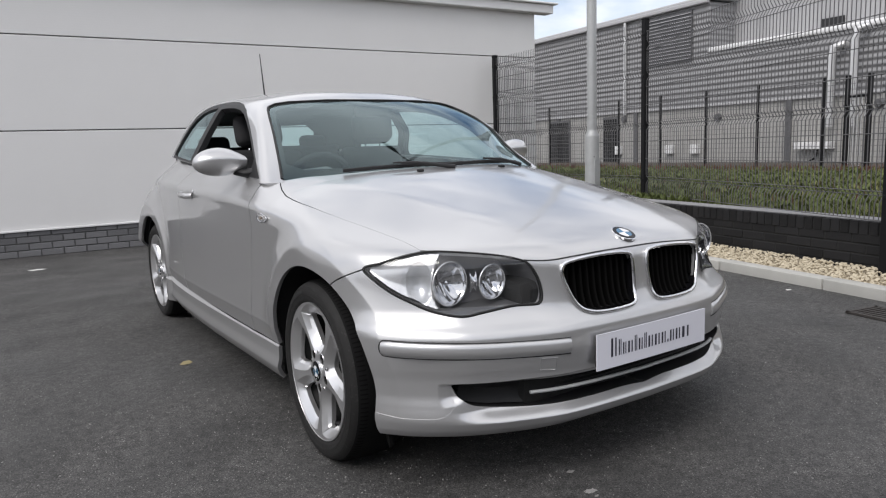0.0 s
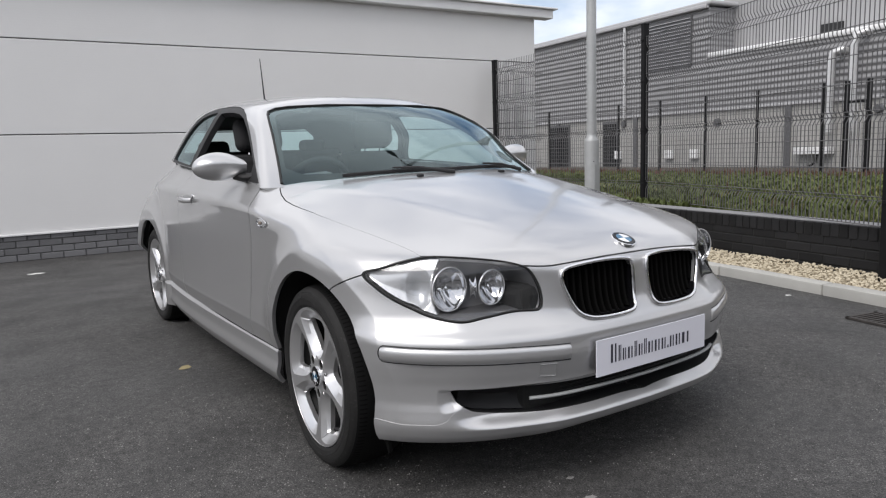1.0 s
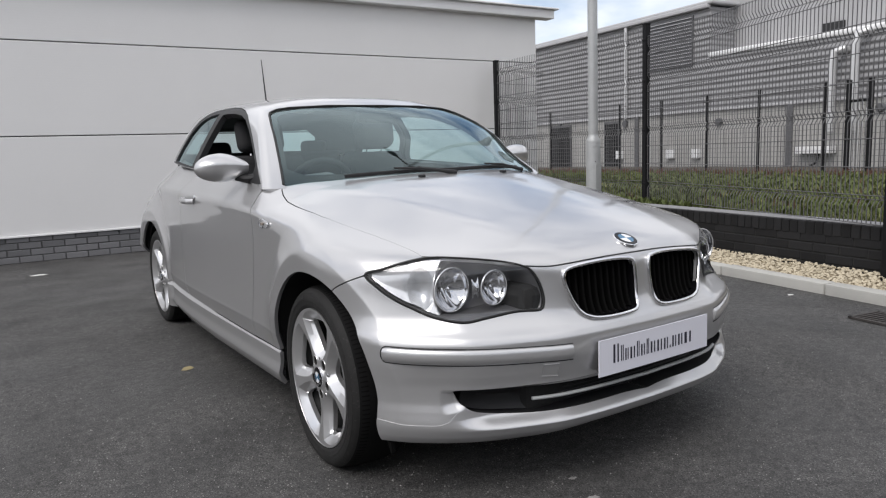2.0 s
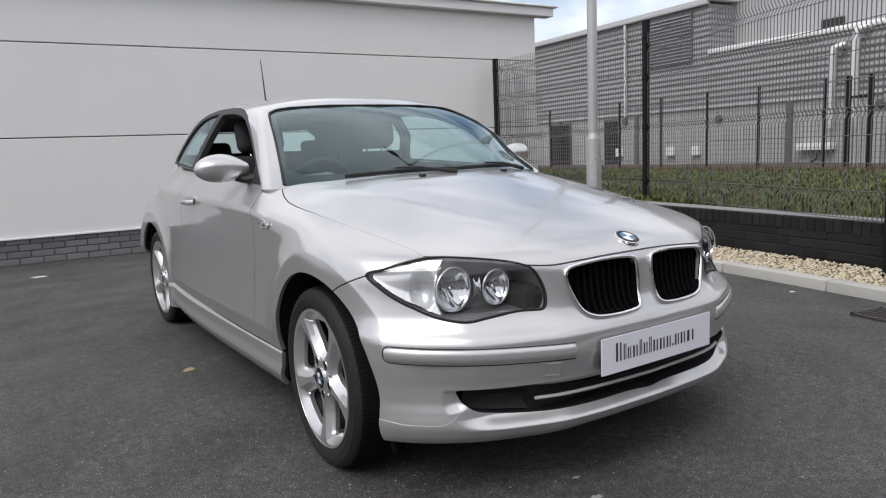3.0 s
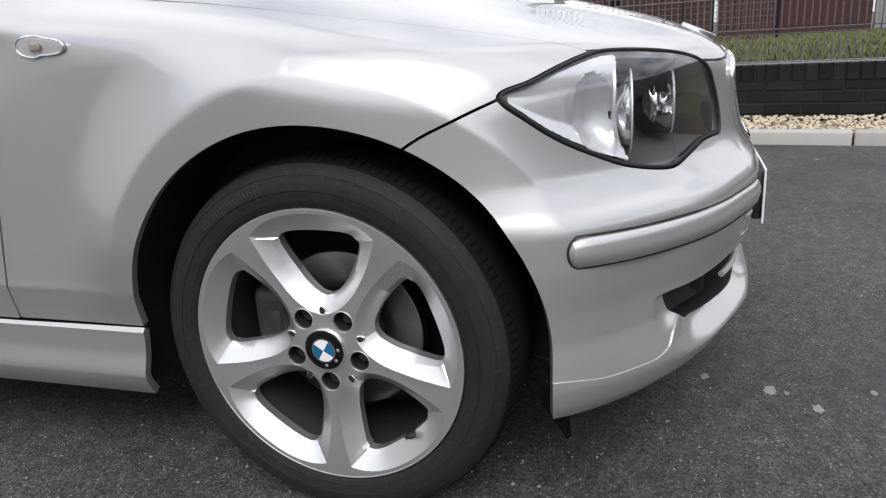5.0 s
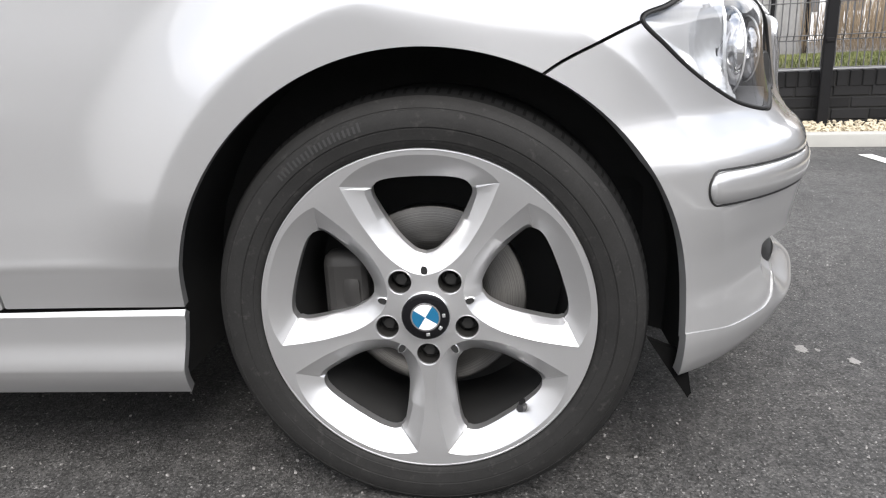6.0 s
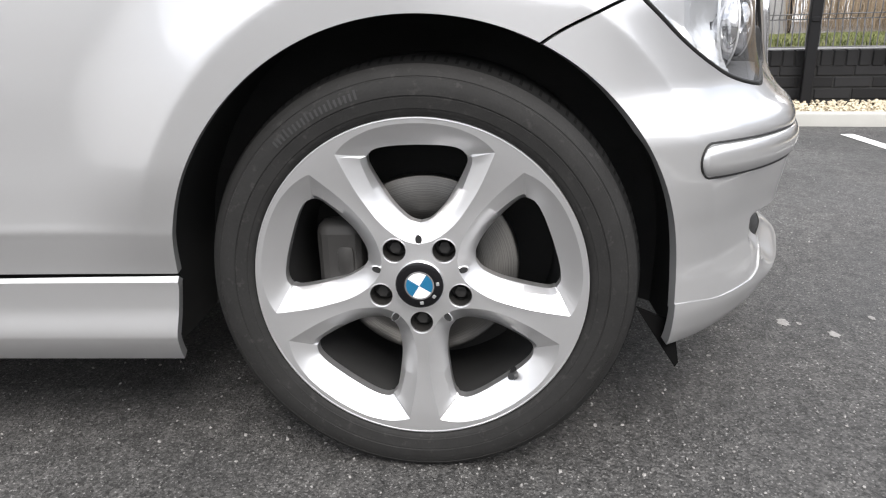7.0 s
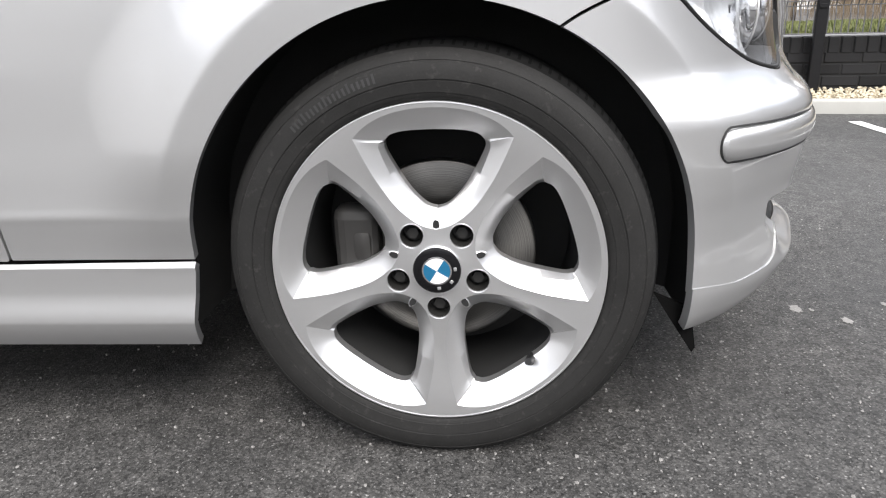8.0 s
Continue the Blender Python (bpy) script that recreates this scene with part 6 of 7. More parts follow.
def front_seat(x):
    bm_ = bmesh.new()
    box_bm(0.50, 0.50, 0.16, (x, 1.30, 0.50), 0.06, 3, bm=bm_)
    seat = part("seat", bm_, SEAT_CLOTH, car, "dark cloth front seat")
    m = Matrix.Translation((x, 1.60, 0.52)) @ Matrix.Rotation(radians(-16), 4, "X")
    part("backrest", box_bm(0.50, 0.13, 0.56, (0, 0, 0.28), 0.055, 3, m=m), SEAT_CLOTH, seat)
    part("headrest", box_bm(0.27, 0.10, 0.19, (0, -0.02, 0.67), 0.045, 3, m=m), SEAT_CLOTH, seat)
    for d in (-0.06, 0.06):
        v_, f_ = tube([m @ Vector((d, 0, 0.54)), m @ Vector((d, -0.01, 0.62))], 0.006, 6)
        link_mesh("headrest_post", v_, f_, CHROME, seat)


front_seat(-0.37)
front_seat(0.37)
bench = part("rear_bench", box_bm(1.24, 0.50, 0.18, (0, 2.22, 0.54), 0.06, 3), SEAT_CLOTH, car, "dark cloth rear bench")
m = Matrix.Translation((0, 2.48, 0.55)) @ Matrix.Rotation(radians(-18), 4, "X")
part("rear_backrest", box_bm(1.24, 0.12, 0.56, (0, 0, 0.28), 0.05, 3, m=m), SEAT_CLOTH, bench)
for x in (-0.36, 0.36):
    part("rear_headrest", box_bm(0.21, 0.08, 0.13, (x, 0, 0.575), 0.04, 3, m=m), SEAT_CLOTH, bench)
part("interior_mirror", box_bm(0.20, 0.03, 0.055, (0.02, 1.13, 1.235), 0.014, 2), INTERIOR, car, "black interior mirror")

# ---- nose: grilles, lamps, plate ----
def on_front(outline, out=0.0, sign=-1):
    return [Vector((sign * x, front_at(float(x), float(z)).y - out, z)) for x, z in outline]


for s in (-1, 1):
    ring = on_front(KIDNEY, 0.004, s)
    v, f = tube(ring, 0.0068, 12, closed=True)
    kid = link_mesh("kidney_grille", v, f, CHROME, car, "chrome rimmed kidney grille with black slats")
    poly = [Vector((p.x, p.y + 0.045, p.z)) for p in ring]
    link_mesh("grille_back", poly, [tuple(range(len(poly)))], LINER, kid, smooth=False)
    V, F = [], []
    inner = [(p, Vector((p.x, p.y + 0.05, p.z))) for p in ring]
    n = len(inner)
    for p, q in inner:
        V += [p, q]
    for i in range(n):
        j = (i + 1) % n
        F.append((2 * i, 2 * j, 2 * j + 1, 2 * i + 1))
    link_mesh("grille_duct", V, F, GLOSS_BLACK, kid)
    for i in range(11):
        x = 0.058 + i * 0.0262
        zs = np.linspace(0.50, 0.72, 90)
        ok = zs[within(np.full(90, x), zs, KIDNEY) > 0.004]
        if len(ok) < 5:
            continue
        y0 = front_at(x, 0.60).y
        V, F = [], []
        for z in np.linspace(ok[0], ok[-1], 8):
            yy = front_at(x, float(z)).y + 0.010
            for dx, dy in ((-0.0025, 0.03), (-0.004, 0.004), (0, 0), (0.004, 0.004), (0.0025, 0.03)):
                V.append((s * (x + dx), yy + dy, z))
        for a in range(7):
            for b in range(4):
                k = a * 5 + b
                F.append((k, k + 1, k + 6, k + 5))
        link_mesh("slat", V, F, GRILLE_BLACK, kid)

# lower intake
pts = on_front([p for p in INTAKE if p[0] >= 0.0], 0.0, -1)
half = [(float(x), float(z)) for x, z in INTAKE if x >= 0]
for s in (-1, 1):
    V = [Vector((s * x, front_at(x, z).y + 0.07, z)) for x, z in half]
    link_mesh("intake_back", V, [tuple(range(len(V)))], LINER, car, smooth=False)
    V, F = [], []
    for x, z in half:
        y0 = front_at(x, z).y
        V += [(s * x, y0 + 0.001, z), (s * x, y0 + 0.075, z + (0.008 if z > 0.31 else -0.004))]
    for i in range(len(half) - 1):
        F.append((2 * i, 2 * i + 2, 2 * i + 3, 2 * i + 1))
    link_mesh("intake_duct", V, F, BLACK_PLASTIC, car)
    V = []
    F = []
    xs = np.linspace(0.43, 0.632, 16)
    for x in xs:
        zs = np.linspace(0.25, 0.37, 60)
        ok = zs[within(np.full(60, x), zs, INTAKE) > 0.001]
        for z in np.linspace(ok[0], ok[-1], 6):
            V.append((s * x, front_at(float(x), float(z)).y + 0.028 + 0.01 * math.sin((z - 0.25) * 40), z))
    for a in range(15):
        for b in range(5):
            k = a * 6 + b
            F.append((k, k + 1, k + 7, k + 6))
    ins = link_mesh("fog_blank", V, F, BLACK_PLASTIC, car, "black blanking panel beside the intake")
v, f = tube([(x, float(OUTLINE(abs(x))) + 0.034, 0.303 + 0.004 * (abs(x) / 0.45)) for x in np.linspace(-0.45, 0.45, 41)], 0.006, 8, ry=0.0055)
link_mesh("intake_blade", v, f, GALV, car, "silver blade across the lower intake")
for i in range(4):
    z = 0.288 + i * 0.014
    v, f = tube([(x, front_at(abs(float(x)), z).y + 0.045, z) for x in np.linspace(-0.44, 0.44, 31)], 0.003, 6)
    link_mesh("intake_slat", v, f, BLACK_PLASTIC, car)

# bumper rubbing strips
for s in (-1, 1):
    A_ = np.concatenate([[0.338, 0.342, 0.35], np.linspace(0.36, 0.795, 40), [0.805, 0.813, 0.8185, 0.8215]])
    P_, r_ = [], []
    for a in A_:
        z = 0.4455 + (a - 0.335) / 0.495 * 0.0185
        P_.append(Vector((s * a, float(OUTLINE(a)) + 0.004, z)))
    V, F = [], []
    n = len(P_)
    prof = [(-0.0235, -0.006), (-0.0225, 0.004), (-0.017, 0.0095), (-0.004, 0.0125), (0.010, 0.0115), (0.019, 0.0075), (0.0225, 0.002), (0.0235, -0.006)]
    for i, p in enumerate(P_):
        d = (P_[min(i + 1, n - 1)] - P_[max(i - 1, 0)]).normalized()
        o = Vector((d.y, -d.x, 0)) * (1 if s > 0 else -1)
        if o.y > 0:
            o = -o
        e = min(1.0, i / 2.0, (n - 1 - i) / 3.5)
        k = math.sqrt(max(0.0, 1 - (1 - e) ** 2))
        for h, q in prof:
            V.append(p + Vector((0, 0, h * (0.35 + 0.65 * k))) + o * (q * (0.25 + 0.75 * k)))
    m_ = len(prof)
    for i in range(n - 1):
        for j in range(m_ - 1):
            F.append((i * m_ + j, i * m_ + j + 1, (i + 1) * m_ + j + 1, (i + 1) * m_ + j))
    F += [tuple(range(m_)), tuple(reversed(range((n - 1) * m_, n * m_)))]
    st_ = link_mesh("bumper_strip", V, F, PAINT, car, "raised silver rubbing strip")
    d = (P_[-3] - P_[-6]).normalized()
    upper = [p + Vector((0, -0.003, 0.0245)) for p in P_[1:-3]]
    lower = [p + Vector((0, -0.003, -0.0245)) for p in P_[1:-3]]
    turn_ = [P_[-3] + Vector((0, -0.002, 0)) + d * (0.020 * math.cos(w)) + Vector((0, 0, 0.0245 * math.sin(w))) for w in np.linspace(1.4, -1.4, 11)]
    v, f = tube(upper + turn_ + lower[::-1], 0.0017, 6)
    link_mesh("strip_gap", v, f, RUBBER_SEAL, st_)
# towing eye cover
V, F = [], []
for x, z in ((0.388, 0.376), (0.437, 0.380), (0.437, 0.417), (0.388, 0.415)):
    p = front_at(x, z)
    V.append(Vector((-p.x, p.y - 0.0025, z)))
v, f = tube(V, 0.0010, 6, closed=True)
link_mesh("towing_cover", v, f, PAINT, car, "square towing eye cover")

# plate
plate = part("plate_holder", box_bm(0.50, 0.022, 0.100, (0, -0.708, 0.409), 0.004), BLACK_PLASTIC, car)
V, F = [], []
for i in range(14):
    x = -0.262 + 0.524 * i / 13
    y0 = -0.7235 + 0.055 * x * x
    for z in (0.3535, 0.4665):
        V += [(x, y0, z), (x, y0 + 0.004, z)]
for i in range(13):
    k = 4 * i
    F += [(k, k + 2, k + 6, k + 4), (k + 1, k + 5, k + 7, k + 3), (k, k + 4, k + 5, k + 1), (k + 2, k + 3, k + 7, k + 6)]
F += [(0, 1, 3, 2), (52, 54, 55, 53)]
face = link_mesh("plate", V, F, PLATE_WHITE, plate, "white show plate with a row of plain dark bars", smooth=False)
x = -0.205
for w, h, lo in ((0.030, 0.058, 0), (0.014, 0.050, 0), (0.018, 0.037, 0), (0.026, 0.037, 0), (0.014, 0.050, 0), (0.022, 0.037, 0), (0.014, 0.050, 0), (0.027, 0.037, 0), (0.029, 0.037, 0), (0.025, 0.037, 0), (0.008, 0.009, 0), (0.025, 0.037, 0), (0.028, 0.037, 0), (0.044, 0.037, 0)):
    xc = x + w / 2
    for dx, k in ((-0.30, 0.26), (0.24, 0.17)):
        xb = xc + dx * w
        part("plate_bar", box_bm(w * k, 0.0012, h, (xb, -0.7240 + 0.055 * xb * xb, 0.388 + h / 2)), PLATE_INK, face, smooth=False)
    x += w + 0.0045

# headlamps
def lamp_point(u, z, out, s):
    return corner_at(u, z, out, s)


def headlamp(s):
    ring = [lamp_point(float(u), float(z), 0.0, s) for u, z in LAMP]
    v, f = tube([p for p in ring], 0.0031, 8, closed=True)
    lampo = link_mesh("headlamp", v, f, RUBBER_SEAL, car, "clear headlamp with two round reflectors and a silver bezel")
    src = SHELL if s < 0 else SHELL_FAR
    Vl, Tl = clip_mesh(*src, np.where(src[0][:, 1] < 0.0, within(lamp_uv(src[0][:, 0], src[0][:, 1]), src[0][:, 2], LAMP), -1.0) + 0.001)
    Vl, Tl = clip_mesh(Vl, Tl, 0.60 - np.abs(Vl[:, 2] - 0.64) - 0.4)
    Vl, Tl = sided(Vl, Tl, s < 0)
    ln = link_mesh("lamp_lens", Vl - normals_of(Vl, Tl) * 0.002, Tl, LENS, lampo, "clear polycarbonate lens")
    ln.visible_shadow = False
    cu, cz = 0.17, 0.64

    def shrink(k, depth, u0=None):
        out_ = []
        for u, z in LAMP:
            uu, zz = cu + (u - cu) * k, cz + (z - cz) * k
            p = lamp_point(float(uu), float(zz), -0.004, s)
            out_.append(Vector((p.x, p.y + depth, p.z)))
        return out_
    rings = [shrink(0.985, 0.004), shrink(0.95, 0.016), shrink(0.93, 0.045), shrink(0.90, 0.105), shrink(0.45, 0.130), shrink(0.05, 0.130)]
    n = len(LAMP)
    V, F = [p for r in rings for p in r], []
    for a in range(len(rings) - 1):
        for i in range(n):
            j = (i + 1) % n
            F.append((a * n + i, a * n + j, (a + 1) * n + j, (a + 1) * n + i))
    link_mesh("lamp_bowl", V, F, BEZEL_GREY, lampo, "dark satin lamp housing")
    # silver wing of the bezel on the outer end
    us = np.linspace(0.190, 0.435, 72)
    V, F, UZ = [], [], []
    m_ = 27
    for u in us:
        zs = np.linspace(0.53, 0.75, 150)
        ok = zs[within(np.full(150, u), zs, LAMP) > 0.007]
        if len(ok) < 2:
            ok = np.array([0.688, 0.689])
        for k in range(m_):
            z = ok[0] + (ok[-1] - ok[0]) * k / (m_ - 1)
            e = min(1.0, 4.0 * min(k, m_ - 1 - k) / (m_ - 1))
            UZ.append((u, z))
            dish = max(0.0, 1 - ((u - 0.284) / 0.040) ** 2 - ((z - 0.642) / 0.062) ** 2)
            V.append(lamp_point(float(u), float(z), -0.009 - 0.009 * e * min(1.0, (0.45 - u) / 0.12) - 0.030 * dish ** 0.7, s))
    for i in range(len(us) - 1):
        for k in range(m_ - 1):
            a = i * m_ + k
            uc, zc = UZ[a][0] + 0.0017, (UZ[a][1] + UZ[a + 1][1]) / 2
            if math.hypot((uc - 0.183) / 0.064, (zc - 0.640) / 0.112) > 1 and uc > 0.205:
                F.append((a, a + 1, a + m_ + 1, a + m_))
    link_mesh("bezel_wing", V, F, BEZEL_LIGHT, lampo, "bright silver outer bezel")
    # ribbed indicator cover
    V, F = [], []
    us = np.linspace(0.250, 0.350, 20)
    for u in us:
        q = (u - 0.220) / 0.130
        for k in range(10):
            z = (0.573 + 0.020 * q) + (0.142 - 0.070 * q * q) * k / 9
            z = max(z, 0.575 + 0.03 * q * q)
            z = min(z, 0.715 - 0.03 * q)
            rib = 0.0015 * math.sin(u * 900) if z < 0.635 else 0
            V.append(lamp_point(float(u), float(z), -0.008 - 0.010 * q + rib, s))
    for i in range(len(us) - 1):
        for k in range(9):
            a = i * 10 + k
            F.append((a, a + 1, a + 11, a + 10))
    o = link_mesh("indicator_cover", V, F, RIBBED_LENS, lampo, "ribbed indicator cover")
    o.visible_shadow = False
    # round reflectors: facing forward and a little outwards
    rims = []
    for u, z, r, dep in ((0.183, 0.640, 0.064, 0.048), (0.060, 0.640, 0.050, 0.040)):
        p = lamp_point(u, z, 0.0, s)
        d = Vector((-s * 0.10, -1, 0.0)).normalized()
        c = p + (Vector((0.013, 0.040, -0.004)) if s < 0 else Vector((-0.022, 0.055, 0))) * (1.0 if r > 0.05 else 0.8)
        rims.append((c, r))
        rot = d.to_track_quat("X", "Z").to_matrix().to_4x4()
        prof = [(0.004, r + 0.004), (0.006, r + 0.001), (0.002, r - 0.002)] + [(-dep * (1 - (q / (r - 0.002)) ** 2), q) for q in np.linspace(r - 0.003, 0.010, 12)] + [(-dep, 0.001)]
        v, f = lathe(prof, 56)
        vv = []
        for i, (x, y, zz) in enumerate(v):
            w = math.atan2(zz, y)
            rr = math.hypot(y, zz)
            # pressed facets of the reflector
            x += 0.0018 * math.sin(y * 300 + 40 * zz) if 0.012 < rr < r - 0.006 else 0
            vv.append((x, y, zz))
        o = link_mesh("reflector", vv, f, REFLECTOR, lampo, "round chrome lamp reflector", angle=30)
        o.matrix_local = Matrix.Translation(c) @ rot
        v, f = tube([(0.007, (r + 0.003) * math.cos(w), (r + 0.003) * math.sin(w)) for w in np.linspace(0, 2 * math.pi, 49)[:-1]], 0.0016, 8, closed=True)
        o = link_mesh("reflector_ring", v, f, BEZEL_LIGHT, lampo)
        o.matrix_local = Matrix.Translation(c) @ rot
        v, f = lathe([(-0.02, 0.008), (-dep * 0.2, 0.008), (-dep * 0.1, 0.001)], 16)
        o = link_mesh("bulb_shield", v, f, CHROME, lampo)
        o.matrix_local = Matrix.Translation(c) @ rot
    # chrome bridge between the two, and the bright arc round the large one
    (c0, r0), (c1, r1) = rims
    way = (c1 - c0).normalized()
    e0, e1 = c0 + way * (r0 - 0.004), c1 - way * (r1 - 0.004)
    V, F = [], []
    for i in range(13):
        q = i / 12
        tall = 0.040 - 0.006 * q - 0.020 * math.sin(math.pi * q) ** 0.8
        for k in range(9):
            h = -1 + k / 4
            V.append(e0.lerp(e1, q) + Vector((0, -0.002 - 0.007 * (1 - h * h) - 0.004 * math.sin(math.pi * q), tall * h)))
    F = [(i * 9 + k, i * 9 + k + 1, i * 9 + k + 10, i * 9 + k + 9) for i in range(12) for k in range(8)]
    link_mesh("bridge", V, F, REFLECTOR, lampo, "bright waisted bridge between the reflectors")
    V, F = [], []
    for w in np.linspace(-1.2, 1.2, 49):
        u, z = 0.183 + 0.065 * math.cos(w), 0.640 + 0.113 * math.sin(w)
        if within(np.array([u]), np.array([z]), LAMP)[0] < 0.005:
            continue
        for du, back in ((0.004, -0.016), (0.001, -0.013), (-0.003, -0.016), (-0.009, -0.040)):
            V.append(lamp_point(float(u + du), float(z), back, s))
    F = [(4 * i + k, 4 * i + k + 1, 4 * i + k + 5, 4 * i + k + 4) for i in range(len(V) // 4 - 1) for k in range(3)]
    link_mesh("bezel_arc", V, F, BEZEL_LIGHT, lampo, "bright turned-in edge of the bezel")


headlamp(-1)
headlamp(1)

# badge on the bonnet
bz = float(hood_height(np.array(0.0), np.array(-0.590)))
bz2 = float(hood_height(np.array(0.0), np.array(-0.560)))
tilt = math.degrees(math.atan2(bz2 - bz, 0.03))
badge_m = pose(0, -0.590, bz + 0.0015, tilt)
v, f = lathe([(0, 0.001), (0.0035, 0.036), (0.0045, 0.0395), (0.0035, 0.0415), (-0.003, 0.0420)], 56, "z")
badge = link_mesh("badge", v, f, CHROME, car, "round enamel badge with blue and white quarters")
badge.matrix_local = badge_m
v, f = lathe([(0.0050, 0.0385), (0.0058, 0.033), (0.0060, 0.026)], 56, "z")
link_mesh("badge_band", v, f, GLOSS_BLACK, badge)
for q in range(4):
    V = [(0, 0, 0.0068)] + [(0.0262 * math.cos(math.radians(90 * q + 90 * i / 14)), 0.0262 * math.sin(math.radians(90 * q + 90 * i / 14)), 0.0060) for i in range(15)]
    link_mesh("badge_quarter", V, [(0, i + 1, i + 2) for i in range(14)], BLUE if q % 2 else ENAMEL, badge)

# washer jets, wipers
for s in (-1, 1):
    z = float(hood_height(np.array(0.215), np.array(0.305)))
    part("washer_jet", box_bm(0.026, 0.022, 0.012, (s * 0.215, 0.305, z + 0.004), 0.004, 2), BLACK_PLASTIC, car)


def glass_at(x, z, out=0.0):
    p = shoot(lambda a, y, zz: cabin(np.abs(a), y, zz), np.array([[x, 1.2, z]]), np.array([[0, -1.0, 0]]), 1.2)[0]
    return Vector((x, p[1] - out * 0.46, z + out * 0.89))


for x0, x1, z0, z1, pv in ((-0.49, 0.02, 0.948, 0.956, -0.02), (-0.02, 0.47, 0.956, 0.948, 0.40)):
    line = [glass_at(x, z0 + (z1 - z0) * i / 10 + 0.006 * math.sin(math.pi * i / 10), 0.012) for i, x in enumerate(np.linspace(x0, x1, 11))]
    v, f = tube(line, 0.004, 8, ry=0.008)
    wp = link_mesh("wiper_blade", v, f, BLACK_PLASTIC, car, "black windscreen wiper")
    mid_ = line[5]
    v, f = tube([line[4] + Vector((0, -0.006, 0.016)), (line[4] + line[8]) / 2 + Vector((0, -0.03, 0.012)), line[9] + Vector((0, -0.06, -0.012))], [0.004, 0.006, 0.010], 8)
    link_mesh("wiper_arm", v, f, BLACK_PLASTIC, wp)
bm = bmesh.new()
rows_ = []
for x in np.linspace(-0.66, 0.66, 31):
    yb = 0.386 + 0.45 * x * x
    rows_.append([bm.verts.new((x, yb - 0.03, 0.938 - 0.09 * x * x)), bm.verts.new((x, yb + 0.02, 0.948 - 0.085 * x * x)), bm.verts.new((x, yb + 0.07, 0.945 - 0.08 * x * x))])
for r0, r1 in zip(rows_, rows_[1:]):
    for i in range(2):
        bm.faces.new((r0[i], r0[i + 1], r1[i + 1], r1[i]))
part("scuttle", bm, BLACK_PLASTIC, car, "black plastic scuttle panel")

# rubber seal round the screen
edge = [glass_at(-a, z) for a, z in SCREEN[:11]] + [glass_at(a, z) for a, z in SCREEN[9::-1]]
v, f = tube(edge, 0.0055, 8)
link_mesh("screen_seal", v, f, RUBBER_SEAL, screen, "black rubber screen seal")

# ---- sides: mirrors, handles, repeaters ----
def door_mirror(s):
    V, F = [], []
    n, m_ = 40, 24
    for i in range(m_ + 1):
        t = 1 - math.cos(math.pi / 2 * i / m_)          # from the outer tip to the door end
        x = -0.975 + 0.212 * t
        round_end = math.sqrt(max(0.0, 1 - (1 - min(t / 0.55, 1)) ** 2))
        fall = max(0.0, t - 0.5) / 0.5
        top = 0.066 * round_end * (1 - 0.50 * fall ** 2)
        low = 0.058 * round_end * (1 - 0.35 * fall ** 2)
        deep = 0.074 * math.sqrt(max(0.0, 1 - (1 - min(t / 0.7, 1)) ** 2))
        for k in range(n):
            w = 2 * math.pi * k / n
            cw, sw = math.cos(w), math.sin(w)
            yy = 0.905 - (deep * cw if cw > 0 else 0.030 * cw * min(1, t * 6))
            crease = 0.011 * math.exp(-abs(sw - 0.36) / 0.22) * max(cw, 0) * min(1, 3 * t)
            V.append((-s * x if s > 0 else x, yy - crease, 1.006 + (top if sw > 0 else low) * sw))
    for i in range(m_):
        for k in range(n):
            k2 = (k + 1) % n
            F.append((i * n + k, i * n + k2, (i + 1) * n + k2, (i + 1) * n + k))
    F.append(tuple(range(n)))
    F.append(tuple(reversed(range(m_ * n, (m_ + 1) * n))))
    mir = link_mesh("door_mirror", V, F, PAINT, car, "silver teardrop door mirror", angle=60)
    bm_ = box_bm(0.125, 0.006, 0.066, (s * 0.862, 0.938, 1.004), 0.003)
    part("mirror_glass", bm_, MIRROR, mir)
    v, f = tube([(s * 0.80, 0.88, 0.970), (s * 0.765, 0.84, 0.958), (s * 0.735, 0.80, 0.962)], [0.022, 0.026, 0.03], 12, ry=0.020)
    link_mesh("mirror_foot", v, f, BLACK_PLASTIC, mir, "black mirror foot")


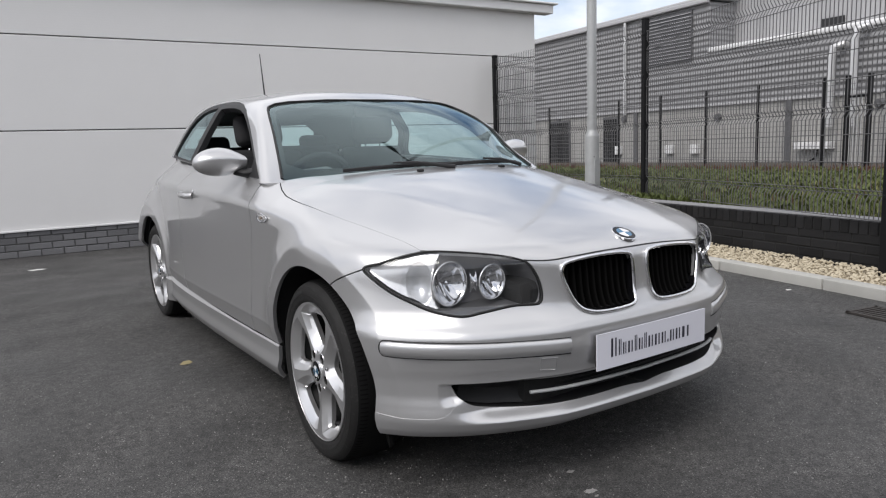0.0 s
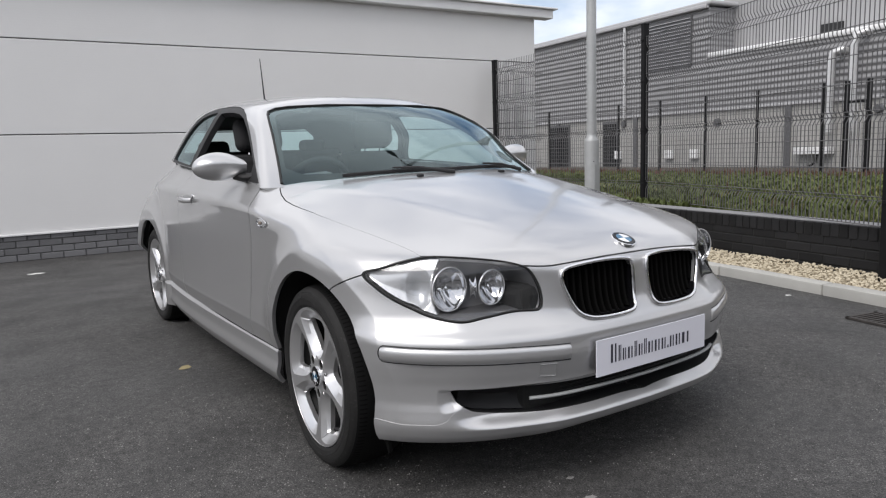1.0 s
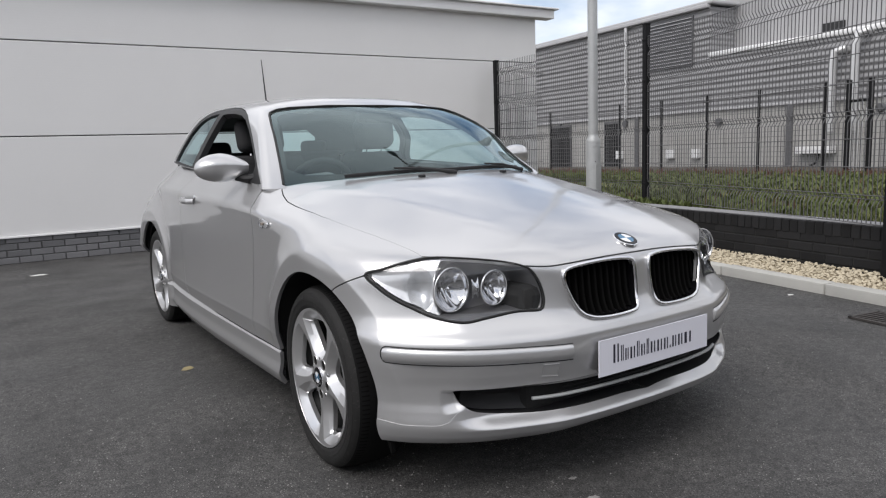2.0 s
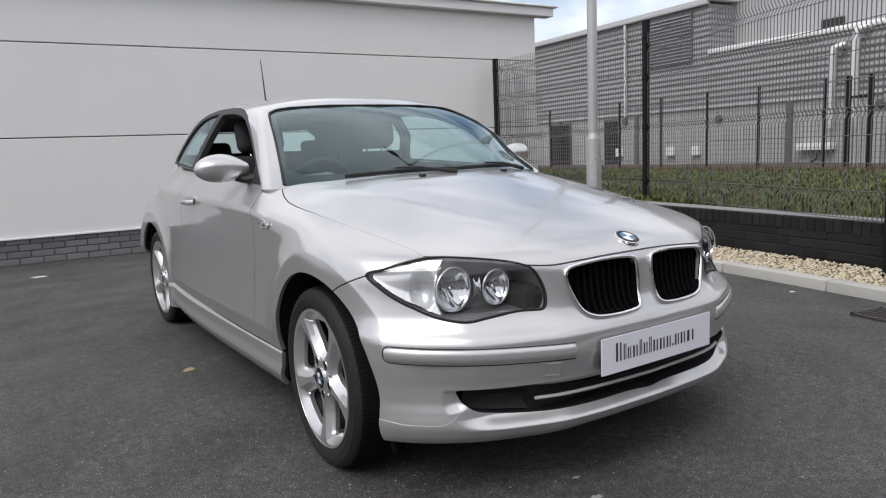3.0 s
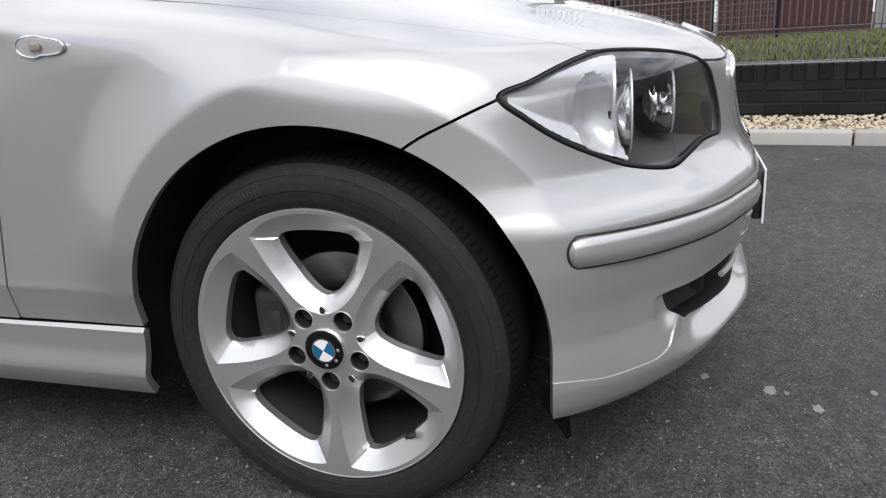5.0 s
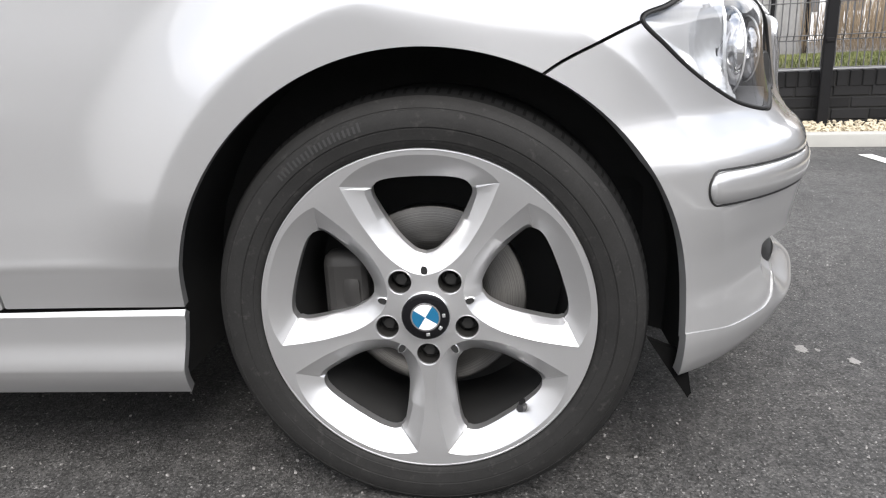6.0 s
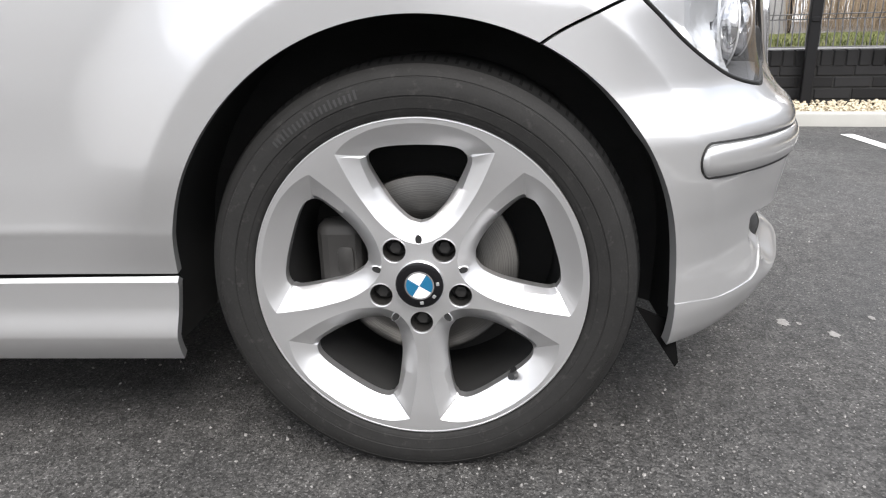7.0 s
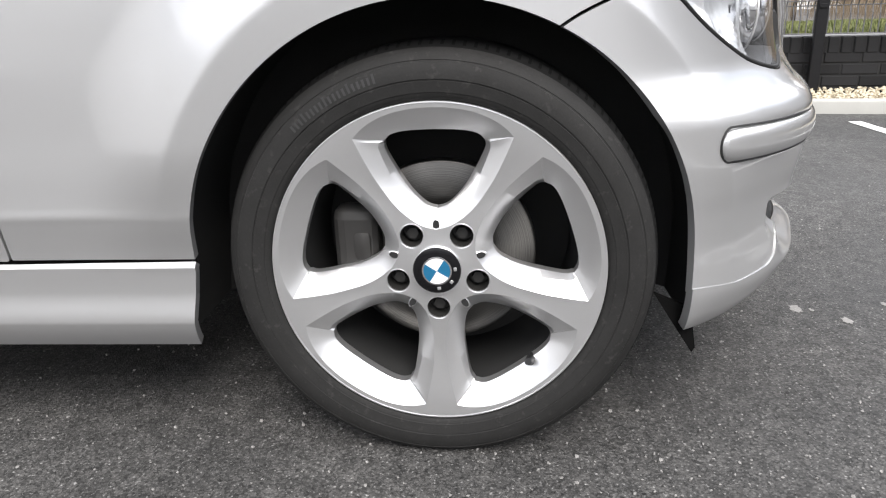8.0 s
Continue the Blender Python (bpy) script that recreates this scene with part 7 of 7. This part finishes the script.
door_mirror(-1)
door_mirror(1)
for s in (-1, 1):
    # handle on the door skin
    y0, z0 = 1.50, 0.842
    base = [side_at(y0 + 0.085 * math.cos(w) * (1 if s < 0 else 1), z0 + 0.026 * math.sin(w), 0.0015, s) for w in np.linspace(0, 2 * math.pi, 25)[:-1]]
    hd = link_mesh("handle_recess", base, [tuple(range(24))], PAINT, doors[0 if s < 0 else 1])
    line = [side_at(y0 - 0.095, z0 + 0.002, 0.006, s), side_at(y0 - 0.07, z0 + 0.002, 0.030, s), side_at(y0, z0 + 0.004, 0.036, s), side_at(y0 + 0.07, z0 + 0.005, 0.030, s), side_at(y0 + 0.095, z0 + 0.005, 0.006, s)]
    v, f = tube(line, 0.008, 10, ry=0.014)
    link_mesh("handle", v, f, PAINT, doors[0 if s < 0 else 1], "silver pull handle")
    v, f = lathe([(0, 0.012), (0.004, 0.011), (0.005, 0.001)], 20)
    o = link_mesh("lock", v, f, CHROME, doors[0 if s < 0 else 1])
    o.matrix_local = Matrix.Translation(side_at(y0 - 0.10, z0 + 0.022, 0.0, s)) @ Matrix.Rotation(math.pi if s < 0 else 0, 4, "Z")
    # side repeater
    ring, cap = [], []
    yc, zc = 0.432, 0.797
    for w in np.linspace(0, 2 * math.pi, 29)[:-1]:
        yy = yc + 0.047 * math.copysign(abs(math.cos(w)) ** 0.8, math.cos(w))
        zz = zc + (0.013 + 0.004 * (math.cos(w) > 0)) * math.copysign(abs(math.sin(w)) ** 0.8, math.sin(w)) + 0.06 * (yy - yc) * 0.6
        ring.append(side_at(yy, zz, 0.002, s))
        cap.append(side_at(yc + (yy - yc) * 0.86, zc + (zz - zc) * 0.8, 0.010, s))
    v, f = tube(ring, 0.0024, 6, closed=True)
    rp = link_mesh("side_repeater", v, f, CHROME, car, "clear side repeater lamp with an amber bulb")
    V = ring + cap + [side_at(yc, zc, 0.012, s)]
    n = len(ring)
    F = [(i, (i + 1) % n, n + (i + 1) % n, n + i) for i in range(n)] + [(n + i, n + (i + 1) % n, 2 * n) for i in range(n)]
    o = link_mesh("repeater_lens", V, F, RIBBED_LENS, rp)
    o.visible_shadow = False
    link_mesh("repeater_back", [side_at(yc + (p.y - yc) * 0.96, zc + (p.z - zc) * 0.94, 0.003, s) for p in ring], [tuple(range(n))], BEZEL_LIGHT, rp)
    p = side_at(yc + 0.006, zc, 0.006, s)
    part("repeater_bulb", box_bm(0.006, 0.022, 0.012, tuple(p), 0.002), AMBER, rp)

# roof aerial
v, f = tube([(0.0, 2.60, 1.36), (0.0, 2.61, 1.41), (0.003, 2.665, 1.72)], [0.012, 0.006, 0.0028], 8)
link_mesh("aerial", v, f, BLACK_PLASTIC, car, "thin black roof aerial")


# the far flank of the body sits a little further in than the near one
def ease(v, lo, hi):
    q = min(max((v - lo) / (hi - lo), 0), 1)
    return q * q * (3 - 2 * q)


def drawn_in(p):
    k = ease(p.x, 0.25, 0.70) * (1 - ease(p.z, 1.0, 1.18))
    drop = 0.012 * ease(p.x, 0.02, 0.5) * (1 - ease(p.y, 0.0, 0.4)) * ease(p.z, 0.5, 0.7)
    return Vector((p.x - (0.034 + 0.056 * ease(p.y, -0.2, 0.6)) * k, p.y + 0.010 * k, p.z - drop))


def draw_corner(ob, up):
    m_ = up @ ob.matrix_local
    if ob.name.startswith("wheel"):
        return
    if ob.data:
        if m_.is_identity:
            for v_ in ob.data.vertices:
                if v_.co.x > 0.02:
                    v_.co = drawn_in(v_.co)
        else:
            ob.matrix_local = Matrix.Translation(drawn_in(m_.translation) - m_.translation) @ ob.matrix_local
    for child in ob.children:
        draw_corner(child, m_)


for child in list(car.children):
    draw_corner(child, Matrix.Identity(4))

# ---- bricks of the walls, laid last ----
black = brick_mesh("black_brick", 0.1, 0.215, 0.065, BLACK_BRICK)
for r in range(5):
    y = -7.6 + (0.1125 if r % 2 else 0)
    while y < 4.6:
        b = new("brick", black)
        b.parent = ret
        b.location = (0.049 + random.uniform(-0.002, 0.002), y, 0.005 + r * 0.075 + 0.0325 - 0.06)
        y += 0.225
cop = brick_mesh("coping_brick", 0.215, 0.066, 0.102, BLACK_BRICK)
y = -7.0
while y < 4.6:
    b = new("brick", cop)
    b.parent = ret
    b.location = (0.102 + random.uniform(-0.002, 0.002), y, 0.356 + random.uniform(-0.002, 0.002))
    y += 0.076
part("coping_bed", box_bm(0.20, 11.6, 0.006, (0.135, -1.2, 0.411)), COPING, ret, "pale weathered top of the coping", smooth=False)
for job in BRICK_JOBS:
    lay_bricks(*job)
